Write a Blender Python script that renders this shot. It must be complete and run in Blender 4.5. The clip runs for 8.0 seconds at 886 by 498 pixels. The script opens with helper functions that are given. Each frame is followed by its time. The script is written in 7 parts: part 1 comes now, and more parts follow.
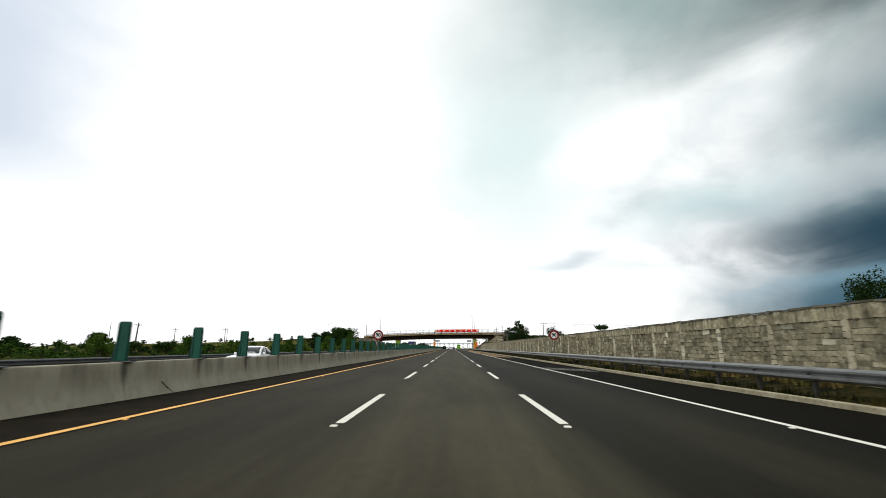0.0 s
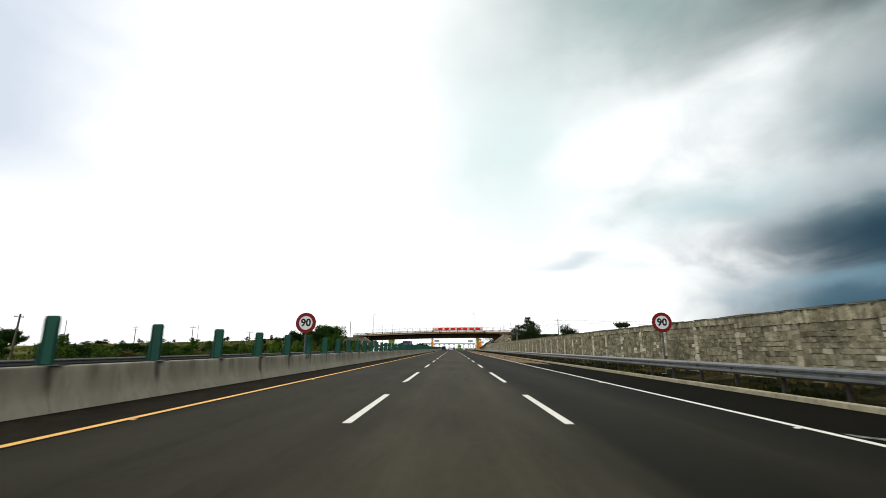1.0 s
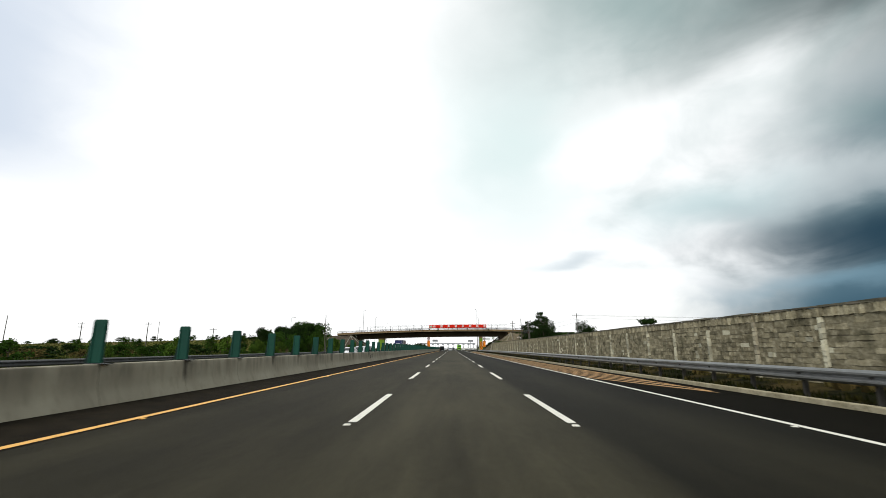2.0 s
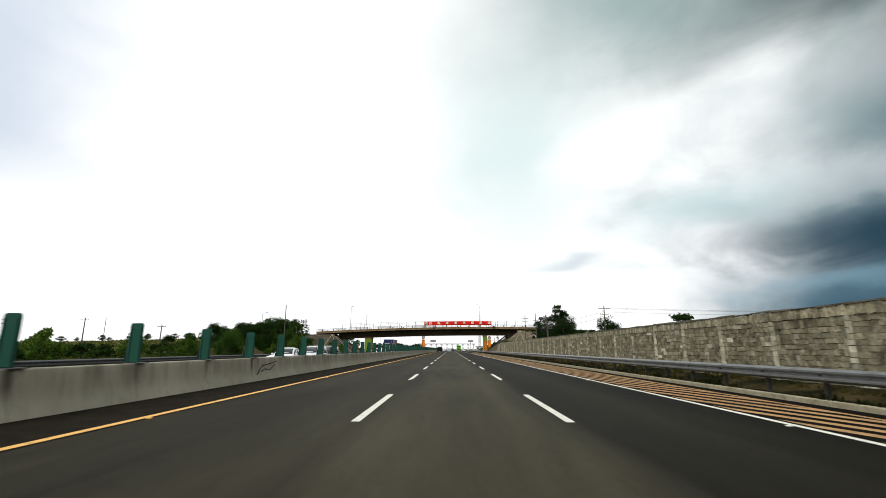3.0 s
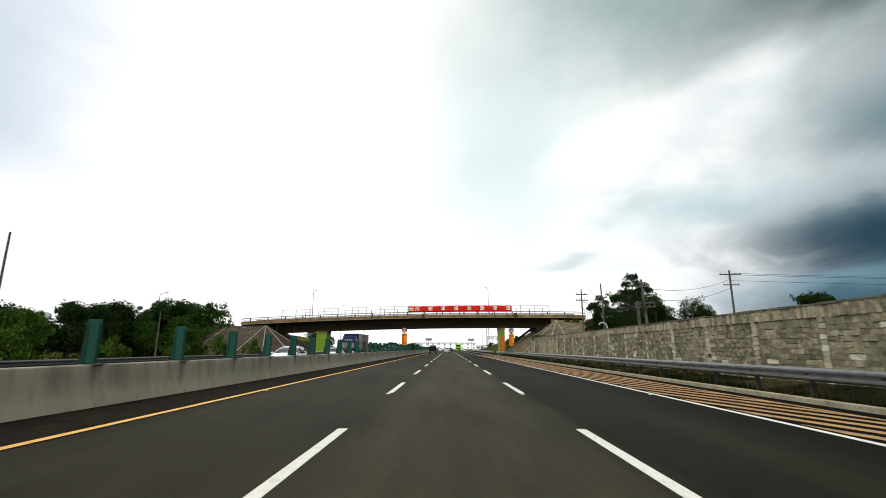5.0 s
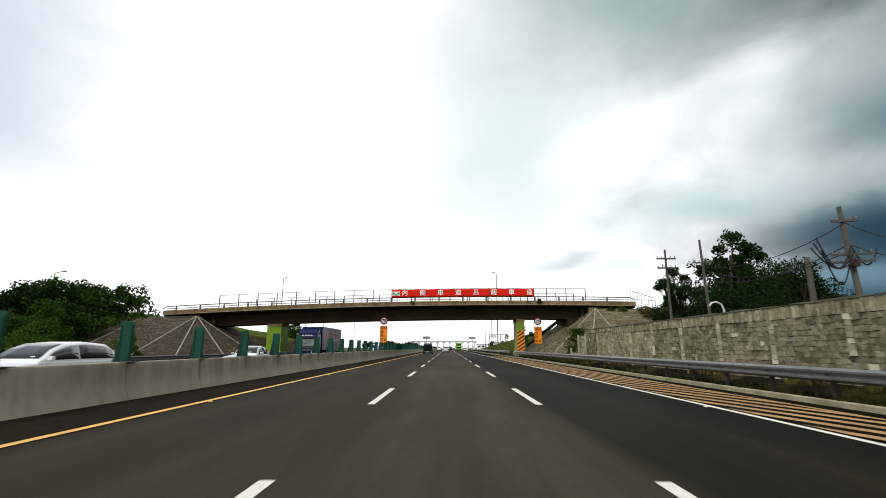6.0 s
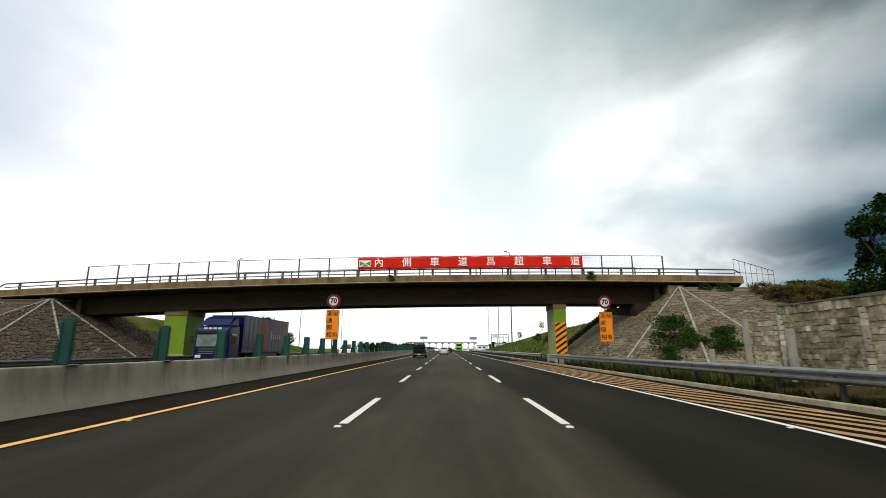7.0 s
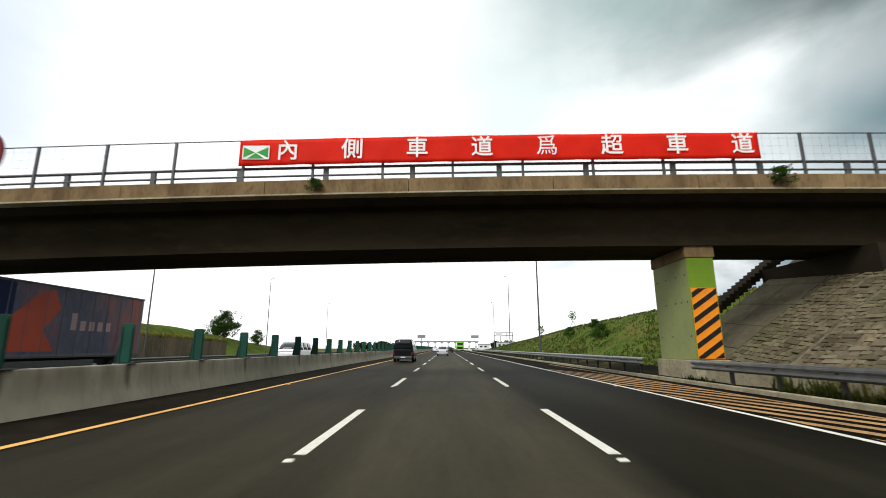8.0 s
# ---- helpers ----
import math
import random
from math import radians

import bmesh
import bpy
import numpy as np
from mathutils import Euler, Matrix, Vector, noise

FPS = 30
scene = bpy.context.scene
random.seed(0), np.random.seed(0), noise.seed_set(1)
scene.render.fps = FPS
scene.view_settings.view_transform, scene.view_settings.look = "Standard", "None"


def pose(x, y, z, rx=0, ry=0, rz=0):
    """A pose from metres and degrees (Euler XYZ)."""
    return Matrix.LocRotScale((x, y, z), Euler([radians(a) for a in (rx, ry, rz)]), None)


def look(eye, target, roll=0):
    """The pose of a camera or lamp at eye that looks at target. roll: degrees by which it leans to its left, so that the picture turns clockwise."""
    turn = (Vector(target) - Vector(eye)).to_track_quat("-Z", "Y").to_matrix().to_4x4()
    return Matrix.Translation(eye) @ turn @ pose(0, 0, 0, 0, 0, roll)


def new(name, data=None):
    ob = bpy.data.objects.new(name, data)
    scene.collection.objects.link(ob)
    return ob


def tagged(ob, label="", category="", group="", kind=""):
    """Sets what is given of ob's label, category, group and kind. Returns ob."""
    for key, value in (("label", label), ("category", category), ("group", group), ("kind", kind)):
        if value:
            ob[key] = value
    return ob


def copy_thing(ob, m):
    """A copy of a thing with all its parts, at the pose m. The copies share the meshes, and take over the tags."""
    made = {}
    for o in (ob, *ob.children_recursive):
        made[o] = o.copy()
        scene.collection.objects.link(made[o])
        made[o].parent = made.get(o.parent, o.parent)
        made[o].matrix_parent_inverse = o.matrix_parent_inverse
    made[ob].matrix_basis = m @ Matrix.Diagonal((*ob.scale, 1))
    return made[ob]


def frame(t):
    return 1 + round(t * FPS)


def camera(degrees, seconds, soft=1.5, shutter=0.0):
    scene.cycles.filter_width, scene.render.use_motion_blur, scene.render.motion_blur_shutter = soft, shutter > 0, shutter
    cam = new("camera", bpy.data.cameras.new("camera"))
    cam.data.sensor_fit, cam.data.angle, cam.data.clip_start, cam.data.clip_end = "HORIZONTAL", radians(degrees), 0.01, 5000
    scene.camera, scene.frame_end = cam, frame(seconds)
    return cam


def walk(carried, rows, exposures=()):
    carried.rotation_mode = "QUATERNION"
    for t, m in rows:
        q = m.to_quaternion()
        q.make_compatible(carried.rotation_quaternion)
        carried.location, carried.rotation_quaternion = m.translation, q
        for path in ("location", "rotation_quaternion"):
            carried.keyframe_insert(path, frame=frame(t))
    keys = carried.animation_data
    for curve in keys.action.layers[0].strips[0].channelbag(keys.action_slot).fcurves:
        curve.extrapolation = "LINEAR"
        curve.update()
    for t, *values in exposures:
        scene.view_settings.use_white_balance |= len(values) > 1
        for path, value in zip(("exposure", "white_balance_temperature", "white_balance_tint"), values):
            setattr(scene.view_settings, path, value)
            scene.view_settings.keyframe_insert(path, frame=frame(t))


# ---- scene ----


# ---------------------------------------------------------------- camera and drive
cam = camera(87.5, 8.0, soft=0.5, shutter=0.1)
PATH = [
    # seconds, x, y, yaw, pitch
    (0.0, 0.02, -10.66, 1.14, 12.03), (0.5, -0.03, 0.73, 1.18, 12.06), (1.0, -0.08, 12.12, 1.16, 12.08),
    (1.5, -0.13, 23.46, 1.10, 12.09), (3.0, -0.20, 57.47, 0.92, 12.19), (3.5, -0.22, 68.80, 0.81, 12.25),
    (4.0, -0.23, 80.25, 0.75, 12.23), (4.5, -0.22, 91.72, 0.70, 12.21), (6.0, -0.15, 125.88, 0.60, 12.02),
    (6.5, -0.13, 137.08, 0.53, 12.10), (7.0, -0.12, 148.18, 0.49, 12.13), (7.5, -0.11, 159.22, 0.46, 12.02),
    (8.0, -0.11, 170.26, 0.45, 12.06),
]
walk(cam, [(t, pose(x, y, 1.21, 90 + p, 0.22 if t == 8.0 else -0.06, w)) for t, x, y, w, p in PATH], exposures=[(0.0, 0.24), (6.0, 0.25), (7.0, 0.24), (7.5, 0.34), (8.0, 0.47)])

# ---------------------------------------------------------------- sky and sun
SKY_BRIGHT, SKY_DULL = (1.00, 1.01, 1.01), (0.585, 0.61, 0.605)
SKY_NEAR, SKY_FAR = math.cos(radians(52)), math.cos(radians(82))
SUN_ELEV, SUN_TURN = 45.0, -150.0      # degrees above the horizon; degrees from straight ahead, negative to the left


def heading(turn, elev):
    a, e = radians(turn), radians(elev)
    return Vector((math.sin(a) * math.cos(e), math.cos(a) * math.cos(e), math.sin(e)))


world = bpy.data.worlds.new("overcast_sky")
scene.world = world
world.use_nodes = True
wt = world.node_tree
wt.nodes.clear()


def wn(kind, **values):
    n = wt.nodes.new(kind)
    for k, v in values.items():
        n.inputs[int(k[1:]) if k[0] == "i" and k[1:].isdigit() else k].default_value = v
    return n


def wl(a, b):
    wt.links.new(a, b)


def wmath(op, a, b=None, clamp=False):
    n = wt.nodes.new("ShaderNodeMath")
    n.operation, n.use_clamp = op, clamp
    for s, v in ((0, a), (1, b)):
        if v is None:
            continue
        if isinstance(v, (int, float)):
            n.inputs[s].default_value = v
        else:
            wl(v, n.inputs[s])
    return n.outputs[0]


def wsmooth(value, lo, hi):
    n = wt.nodes.new("ShaderNodeMapRange")
    n.interpolation_type = "SMOOTHSTEP"
    n.inputs[1].default_value, n.inputs[2].default_value = lo, hi
    wl(value, n.inputs[0])
    return n.outputs[0]


def wmix(fac, a, b):
    n = wt.nodes.new("ShaderNodeMix")
    n.data_type = "RGBA"
    if isinstance(fac, (int, float)):
        n.inputs[0].default_value = fac
    else:
        wl(fac, n.inputs[0])
    for s, v in ((6, a), (7, b)):
        if isinstance(v, tuple):
            n.inputs[s].default_value = (*v, 1)
        else:
            wl(v, n.inputs[s])
    return n.outputs[2]


coord = wn("ShaderNodeTexCoord").outputs["Generated"]
split = wn("ShaderNodeSeparateXYZ")
wl(coord, split.inputs[0])
# bearing and height of each part of the sky, in degrees, bent by large slow noise
shift = wn("ShaderNodeTexNoise", Scale=2.6, Detail=5.0, Roughness=0.52)
wl(coord, shift.inputs["Vector"])
bend = wn("ShaderNodeSeparateXYZ")
wl(shift.outputs["Color"], bend.inputs[0])
side_way = wmath("MULTIPLY", wmath("ARCTAN2", split.outputs[0], split.outputs[1]), 180 / math.pi)
height = wmath("MULTIPLY", wmath("ARCSINE", split.outputs[2]), 180 / math.pi)
stretch = wt.nodes.new("ShaderNodeMapping")
stretch.inputs["Scale"].default_value = (3.2, 3.2, 6.5)
wl(coord, stretch.inputs["Vector"])


def wnoise(scale, detail, rough, move):
    m = wt.nodes.new("ShaderNodeMapping")
    m.inputs["Location"].default_value = move
    wl(stretch.outputs[0], m.inputs["Vector"])
    n = wn("ShaderNodeTexNoise", Scale=scale, Detail=detail, Roughness=rough, Distortion=0.5)
    wl(m.outputs[0], n.inputs["Vector"])
    return n.outputs[0]


wisps = wnoise(1.5, 6, 0.52, (1.3, 4.0, 0.0))
lumps = wnoise(1.1, 5, 0.52, (6.1, 0.7, 2.0))
az = wmath("ADD", side_way, wmath("ADD", wmath("MULTIPLY", wmath("SUBTRACT", bend.outputs[0], 0.5), 14.0), wmath("MULTIPLY", wmath("SUBTRACT", wisps, 0.5), 9.0)))
el = wmath("ADD", height, wmath("ADD", wmath("MULTIPLY", wmath("SUBTRACT", bend.outputs[1], 0.5), 6.0), wmath("MULTIPLY", wmath("SUBTRACT", wisps, 0.5), 5.0)))


def both(a, b):
    return wmath("MULTIPLY", a, b)


def less(a):
    return wmath("SUBTRACT", 1.0, a)


# the thin cloud ahead is brightest and dulls away from there
facing = wn("ShaderNodeVectorMath")
facing.operation = "DOT_PRODUCT"
wl(coord, facing.inputs[0])
facing.inputs[1].default_value = heading(-12, 22)
glow = wsmooth(facing.outputs["Value"], SKY_FAR, SKY_NEAR)
veil = wmix(glow, SKY_DULL, SKY_BRIGHT)


def cloud(turn, elev, wide, high, tilt, tint, cover, core=0.2):
    """One soft bank of cloud: centre, half sizes and tilt in degrees."""
    c, n = math.cos(radians(tilt)), math.sin(radians(tilt))
    da, de = wmath("SUBTRACT", az, turn), wmath("SUBTRACT", el, elev)
    u = wmath("ADD", wmath("MULTIPLY", da, c / wide), wmath("MULTIPLY", de, n / wide))
    v = wmath("SUBTRACT", wmath("MULTIPLY", de, c / high), wmath("MULTIPLY", da, n / high))
    far = wmath("SQRT", wmath("ADD", wmath("MULTIPLY", u, u), wmath("MULTIPLY", v, v)))
    return wmix(wmath("MULTIPLY", less(wsmooth(far, core, 1.0)), cover), sky, tint)


sky = veil
sky = cloud(8, 24, 19, 19, 20, (0.55, 0.71, 0.70), 0.66, 0.0)        # thin greenish-grey patch
sky = cloud(38, 43, 52, 23, 0, (0.255, 0.36, 0.35), 0.90, 0.2)     # grey sheet high up
sky = cloud(54, 36, 35, 18, 0, (0.030, 0.052, 0.054), 0.94, 0.15)
sky = cloud(52, 20, 25, 9.5, 0, (0.090, 0.165, 0.188), 0.94, 0.15)    # grey bank
sky = cloud(30, 15.0, 16, 4.5, 4, (0.36, 0.52, 0.54), 0.7, 0.0)
sky = cloud(25.0, 23.4, 20, 5.6, 17, (0.97, 0.99, 0.99), 0.95, 0.25)  # bright gap
sky = wmix(wmath("MULTIPLY", both(wsmooth(lumps, 0.46, 0.70), wsmooth(az, 6.0, 24.0)), 0.30), sky, (0.225, 0.335, 0.335))
sky = cloud(43, 11.6, 20, 6.0, 0, (0.050, 0.125, 0.155), 0.92, 0.10)   # rain cloud
sky = cloud(53, 4.6, 30, 7.4, 0, (0.060, 0.138, 0.185), 0.96, 0.5)
sky = cloud(47, 9.6, 21, 4.6, -3, (0.008, 0.034, 0.055), 0.98, 0.25)
sky = cloud(48, 3.4, 18, 4.2, 0, (0.016, 0.066, 0.112), 0.92, 0.35)
sky = cloud(38, 6.3, 13, 1.3, 4, (0.20, 0.34, 0.43), 0.40, 0.0)      # paler streak under the rain cloud
sky = cloud(22, 4.5, 10, 4.0, 0, (0.95, 0.96, 0.92), 0.75, 0.1)       # clear strip above the fields
sky = cloud(14.5, 10.4, 8, 1.4, 6, (0.42, 0.51, 0.57), 0.55, 0.0)
# thin blue-grey haze on the other side
sky = wmix(wmath("MULTIPLY", both(wsmooth(wmath("MULTIPLY", az, -1.0), 34.0, 50.0), wsmooth(el, 12.0, 19.0)), 0.7), sky, (0.46, 0.55, 0.68))
air = wt.nodes.new("ShaderNodeTexSky")
air.sky_type, air.sun_disc = "NISHITA", False
air.sun_elevation, air.sun_rotation = radians(SUN_ELEV), radians(SUN_TURN)
clear = wn("ShaderNodeVectorMath")
clear.operation = "SCALE"
wl(air.outputs[0], clear.inputs[0])
clear.inputs["Scale"].default_value = 0.06
final = wmix(0.93, clear.outputs[0], sky)
back = wn("ShaderNodeBackground", Strength=1.0)
wl(final, back.inputs["Color"])
out = wn("ShaderNodeOutputWorld")
wl(back.outputs[0], out.inputs["Surface"])

sun = new("sun", bpy.data.lights.new("sun", "SUN"))
sun.data.energy, sun.data.angle, sun.data.color = 2.05, radians(24), (1.0, 0.97, 0.93)
sun.matrix_basis = look(heading(SUN_TURN, SUN_ELEV) * 100, (0, 0, 0))

# ---------------------------------------------------------------- materials


def shader(name, base, rough=0.7, metal=0.0, spots=(), bump=0.0, bump_scale=20.0, vary=0.0, island=0.0, spec=0.22, stretch=(1, 1, 1)):
    """A procedural surface. spots: rows of (scale, low, high, colour, strength): noise patches mixed over the base colour,
    in metres; vary, island: change of brightness from object to object, and from loose piece to loose piece."""
    m = bpy.data.materials.new(name)
    m.use_nodes = True
    nt = m.node_tree
    bsdf = nt.nodes["Principled BSDF"]
    bsdf.inputs["Roughness"].default_value = rough
    bsdf.inputs["Metallic"].default_value = metal
    bsdf.inputs["Specular IOR Level"].default_value = spec
    place = nt.nodes.new("ShaderNodeNewGeometry").outputs["Position"]
    if tuple(stretch) != (1, 1, 1):
        mp = nt.nodes.new("ShaderNodeMapping")
        mp.inputs["Scale"].default_value = stretch
        nt.links.new(place, mp.inputs["Vector"])
        place = mp.outputs[0]
    rgb = nt.nodes.new("ShaderNodeRGB")
    rgb.outputs[0].default_value = (*base, 1)
    colour = rgb.outputs[0]
    for scale, low, high, tint, strength in spots:
        n = nt.nodes.new("ShaderNodeTexNoise")
        n.inputs["Scale"].default_value, n.inputs["Detail"].default_value, n.inputs["Roughness"].default_value = scale, 5, 0.6
        nt.links.new(place, n.inputs["Vector"])
        r = nt.nodes.new("ShaderNodeMapRange")
        r.inputs[1].default_value, r.inputs[2].default_value, r.inputs[4].default_value = low, high, strength
        nt.links.new(n.outputs[0], r.inputs[0])
        x = nt.nodes.new("ShaderNodeMix")
        x.data_type = "RGBA"
        x.inputs[7].default_value = (*tint, 1)
        nt.links.new(r.outputs[0], x.inputs[0])
        nt.links.new(colour, x.inputs[6])
        colour = x.outputs[2]
    for amount, source in ((vary, "ShaderNodeObjectInfo"), (island, "ShaderNodeNewGeometry")):
        if amount:
            hsv = nt.nodes.new("ShaderNodeHueSaturation")
            r = nt.nodes.new("ShaderNodeMapRange")
            r.inputs[3].default_value, r.inputs[4].default_value = 1 - amount, 1 + amount
            info = nt.nodes.new(source)
            nt.links.new(info.outputs["Random" if source == "ShaderNodeObjectInfo" else "Random Per Island"], r.inputs[0])
            nt.links.new(r.outputs[0], hsv.inputs["Value"])
            nt.links.new(colour, hsv.inputs["Color"])
            colour = hsv.outputs[0]
    nt.links.new(colour, bsdf.inputs["Base Color"])
    if bump:
        n = nt.nodes.new("ShaderNodeTexNoise")
        n.inputs["Scale"].default_value, n.inputs["Detail"].default_value = bump_scale, 4
        nt.links.new(place, n.inputs["Vector"])
        b = nt.nodes.new("ShaderNodeBump")
        b.inputs["Strength"].default_value, b.inputs["Distance"].default_value = bump, 0.02
        nt.links.new(n.outputs[0], b.inputs["Height"])
        nt.links.new(b.outputs[0], bsdf.inputs["Normal"])
    return m


ASPHALT = shader("asphalt", (0.0237, 0.0219, 0.0169), 0.85, spots=[(0.9, 0.42, 0.62, (0.0163, 0.0152, 0.0124), 0.8), (60, 0.35, 0.75, (0.0347, 0.0324, 0.0262), 0.5), (0.09, 0.5, 0.7, (0.0286, 0.0265, 0.0207), 0.6)],
                 bump=0.4, bump_scale=90, spec=0.25, stretch=(1, 0.05, 1))
def road_surface(name, stops, width):
    """Asphalt whose tone follows the wheel tracks and oil lines, with lens falloff painted into the outer lanes: stops
    of (x, grey) across the road, blurred by noise.
    """
    m = shader(name, (0.03, 0.03, 0.03), 0.68, spec=0.03, bump=0.3, bump_scale=80)
    nt = m.node_tree
    bsdf = nt.nodes["Principled BSDF"]
    place = nt.nodes.new("ShaderNodeNewGeometry").outputs["Position"]

    def tex(scale, along, detail, rough=0.6):
        mp = nt.nodes.new("ShaderNodeMapping")
        mp.inputs["Scale"].default_value = (1, along, 1)
        nt.links.new(place, mp.inputs["Vector"])
        n = nt.nodes.new("ShaderNodeTexNoise")
        n.inputs["Scale"].default_value, n.inputs["Detail"].default_value, n.inputs["Roughness"].default_value = scale, detail, rough
        nt.links.new(mp.outputs[0], n.inputs["Vector"])
        return n.outputs[0]

    def calc(op, a, b):
        n = nt.nodes.new("ShaderNodeMath")
        n.operation = op
        for i, v in ((0, a), (1, b)):
            if isinstance(v, (int, float)):
                n.inputs[i].default_value = v
            else:
                nt.links.new(v, n.inputs[i])
        return n.outputs[0]

    sx = nt.nodes.new("ShaderNodeSeparateXYZ")
    nt.links.new(place, sx.inputs[0])
    x = calc("ADD", sx.outputs[0], calc("MULTIPLY", calc("SUBTRACT", tex(0.5, 0.12, 4), 0.5), 1.1))
    ramp = nt.nodes.new("ShaderNodeValToRGB")
    lo, hi = stops[0][0], stops[-1][0]
    el = ramp.color_ramp.elements
    while len(el) < len(stops):
        el.new(0.5)
    for e, (px, g) in zip(el, stops):
        e.position = (px - lo) / (hi - lo)
        e.color = (g * 1.56, g * 1.40, g * 0.84, 1)
    nt.links.new(calc("DIVIDE", calc("SUBTRACT", x, lo), hi - lo), ramp.inputs[0])
    # patches, streaks and bright stone chips
    tone = 1.0
    for grain, amount in ((tex(0.35, 0.3, 6), 1.5), (tex(2.6, 0.08, 5), 0.9), (tex(9.0, 0.5, 5, 0.7), 0.6), (tex(45.0, 0.8, 3, 0.7), 0.6)):
        tone = calc("ADD", tone, calc("MULTIPLY", calc("SUBTRACT", grain, 0.5), amount))
    mul = nt.nodes.new("ShaderNodeVectorMath")
    mul.operation = "SCALE"
    nt.links.new(ramp.outputs[0], mul.inputs[0])
    nt.links.new(tone, mul.inputs["Scale"])
    nt.links.new(mul.outputs[0], bsdf.inputs["Base Color"])
    return m


# outer stops are darker: lens falloff is put into the tone beside wear
LANES = road_surface("asphalt_lanes", ((-5.2, 0.0130), (-4.6, 0.0175), (-3.5, 0.0140), (-2.6, 0.0190), (-1.7, 0.0180), (-1.0, 0.0280), (0.0, 0.0240), (1.0, 0.0280), (1.6, 0.0190), (2.05, 0.0066), (2.9, 0.0078), (3.7, 0.0110), (4.6, 0.0055), (5.5, 0.0040)), 10.7)
SHOULDER = shader("shoulder_asphalt", (0.00485, 0.00435, 0.00286), 0.9, spots=[(0.7, 0.45, 0.7, (0.00812, 0.00728, 0.0046), 0.6), (40, 0.4, 0.7, (0.00812, 0.00728, 0.00439), 0.4)],
                  bump=0.4, bump_scale=60, spec=0.025)
GRIT = shader("gutter_dirt", (0.0115, 0.00918, 0.00575), 0.95, spots=[(2.5, 0.4, 0.65, (0.0246, 0.0197, 0.0115), 0.8), (30, 0.4, 0.7, (0.00656, 0.00534, 0.00331), 0.7)], bump=0.6, bump_scale=40, spec=0.05)
PAINT_WHITE = shader("road_paint_white", (0.72, 0.70, 0.60), 0.6, spots=[(9, 0.5, 0.75, (0.42, 0.40, 0.34), 0.8), (60, 0.55, 0.8, (0.25, 0.24, 0.21), 0.6)], bump=0.2, bump_scale=60)
PAINT_WORN = shader("road_paint_worn", (0.34, 0.33, 0.29), 0.7, spots=[(5, 0.4, 0.6, (0.05, 0.048, 0.042), 0.9), (40, 0.45, 0.7, (0.02, 0.02, 0.018), 0.8)])
PAINT_YELLOW = shader("road_paint_yellow", (0.82, 0.44, 0.11), 0.6, spots=[(7, 0.5, 0.75, (0.42, 0.24, 0.06), 0.8), (50, 0.6, 0.8, (0.15, 0.11, 0.06), 0.6)], bump=0.2, bump_scale=60)
PAINT_ORANGE = shader("hatch_paint_ochre", (0.500, 0.285, 0.110), 0.75, spots=[(1.2, 0.42, 0.66, (0.330, 0.190, 0.080), 0.85), (7, 0.48, 0.70, (0.185, 0.120, 0.064), 0.75), (40, 0.5, 0.72, (0.045, 0.036, 0.024), 0.8)])
CONCRETE = shader("barrier_concrete", (0.352, 0.322, 0.243), 0.85, spots=[(0.8, 0.42, 0.7, (0.257, 0.231, 0.173), 0.8), (6, 0.5, 0.75, (0.188, 0.171, 0.125), 0.6), (0.25, 0.5, 0.7, (0.421, 0.384, 0.297), 0.7)],
                  bump=0.3, bump_scale=30, stretch=(1, 1, 0.35))


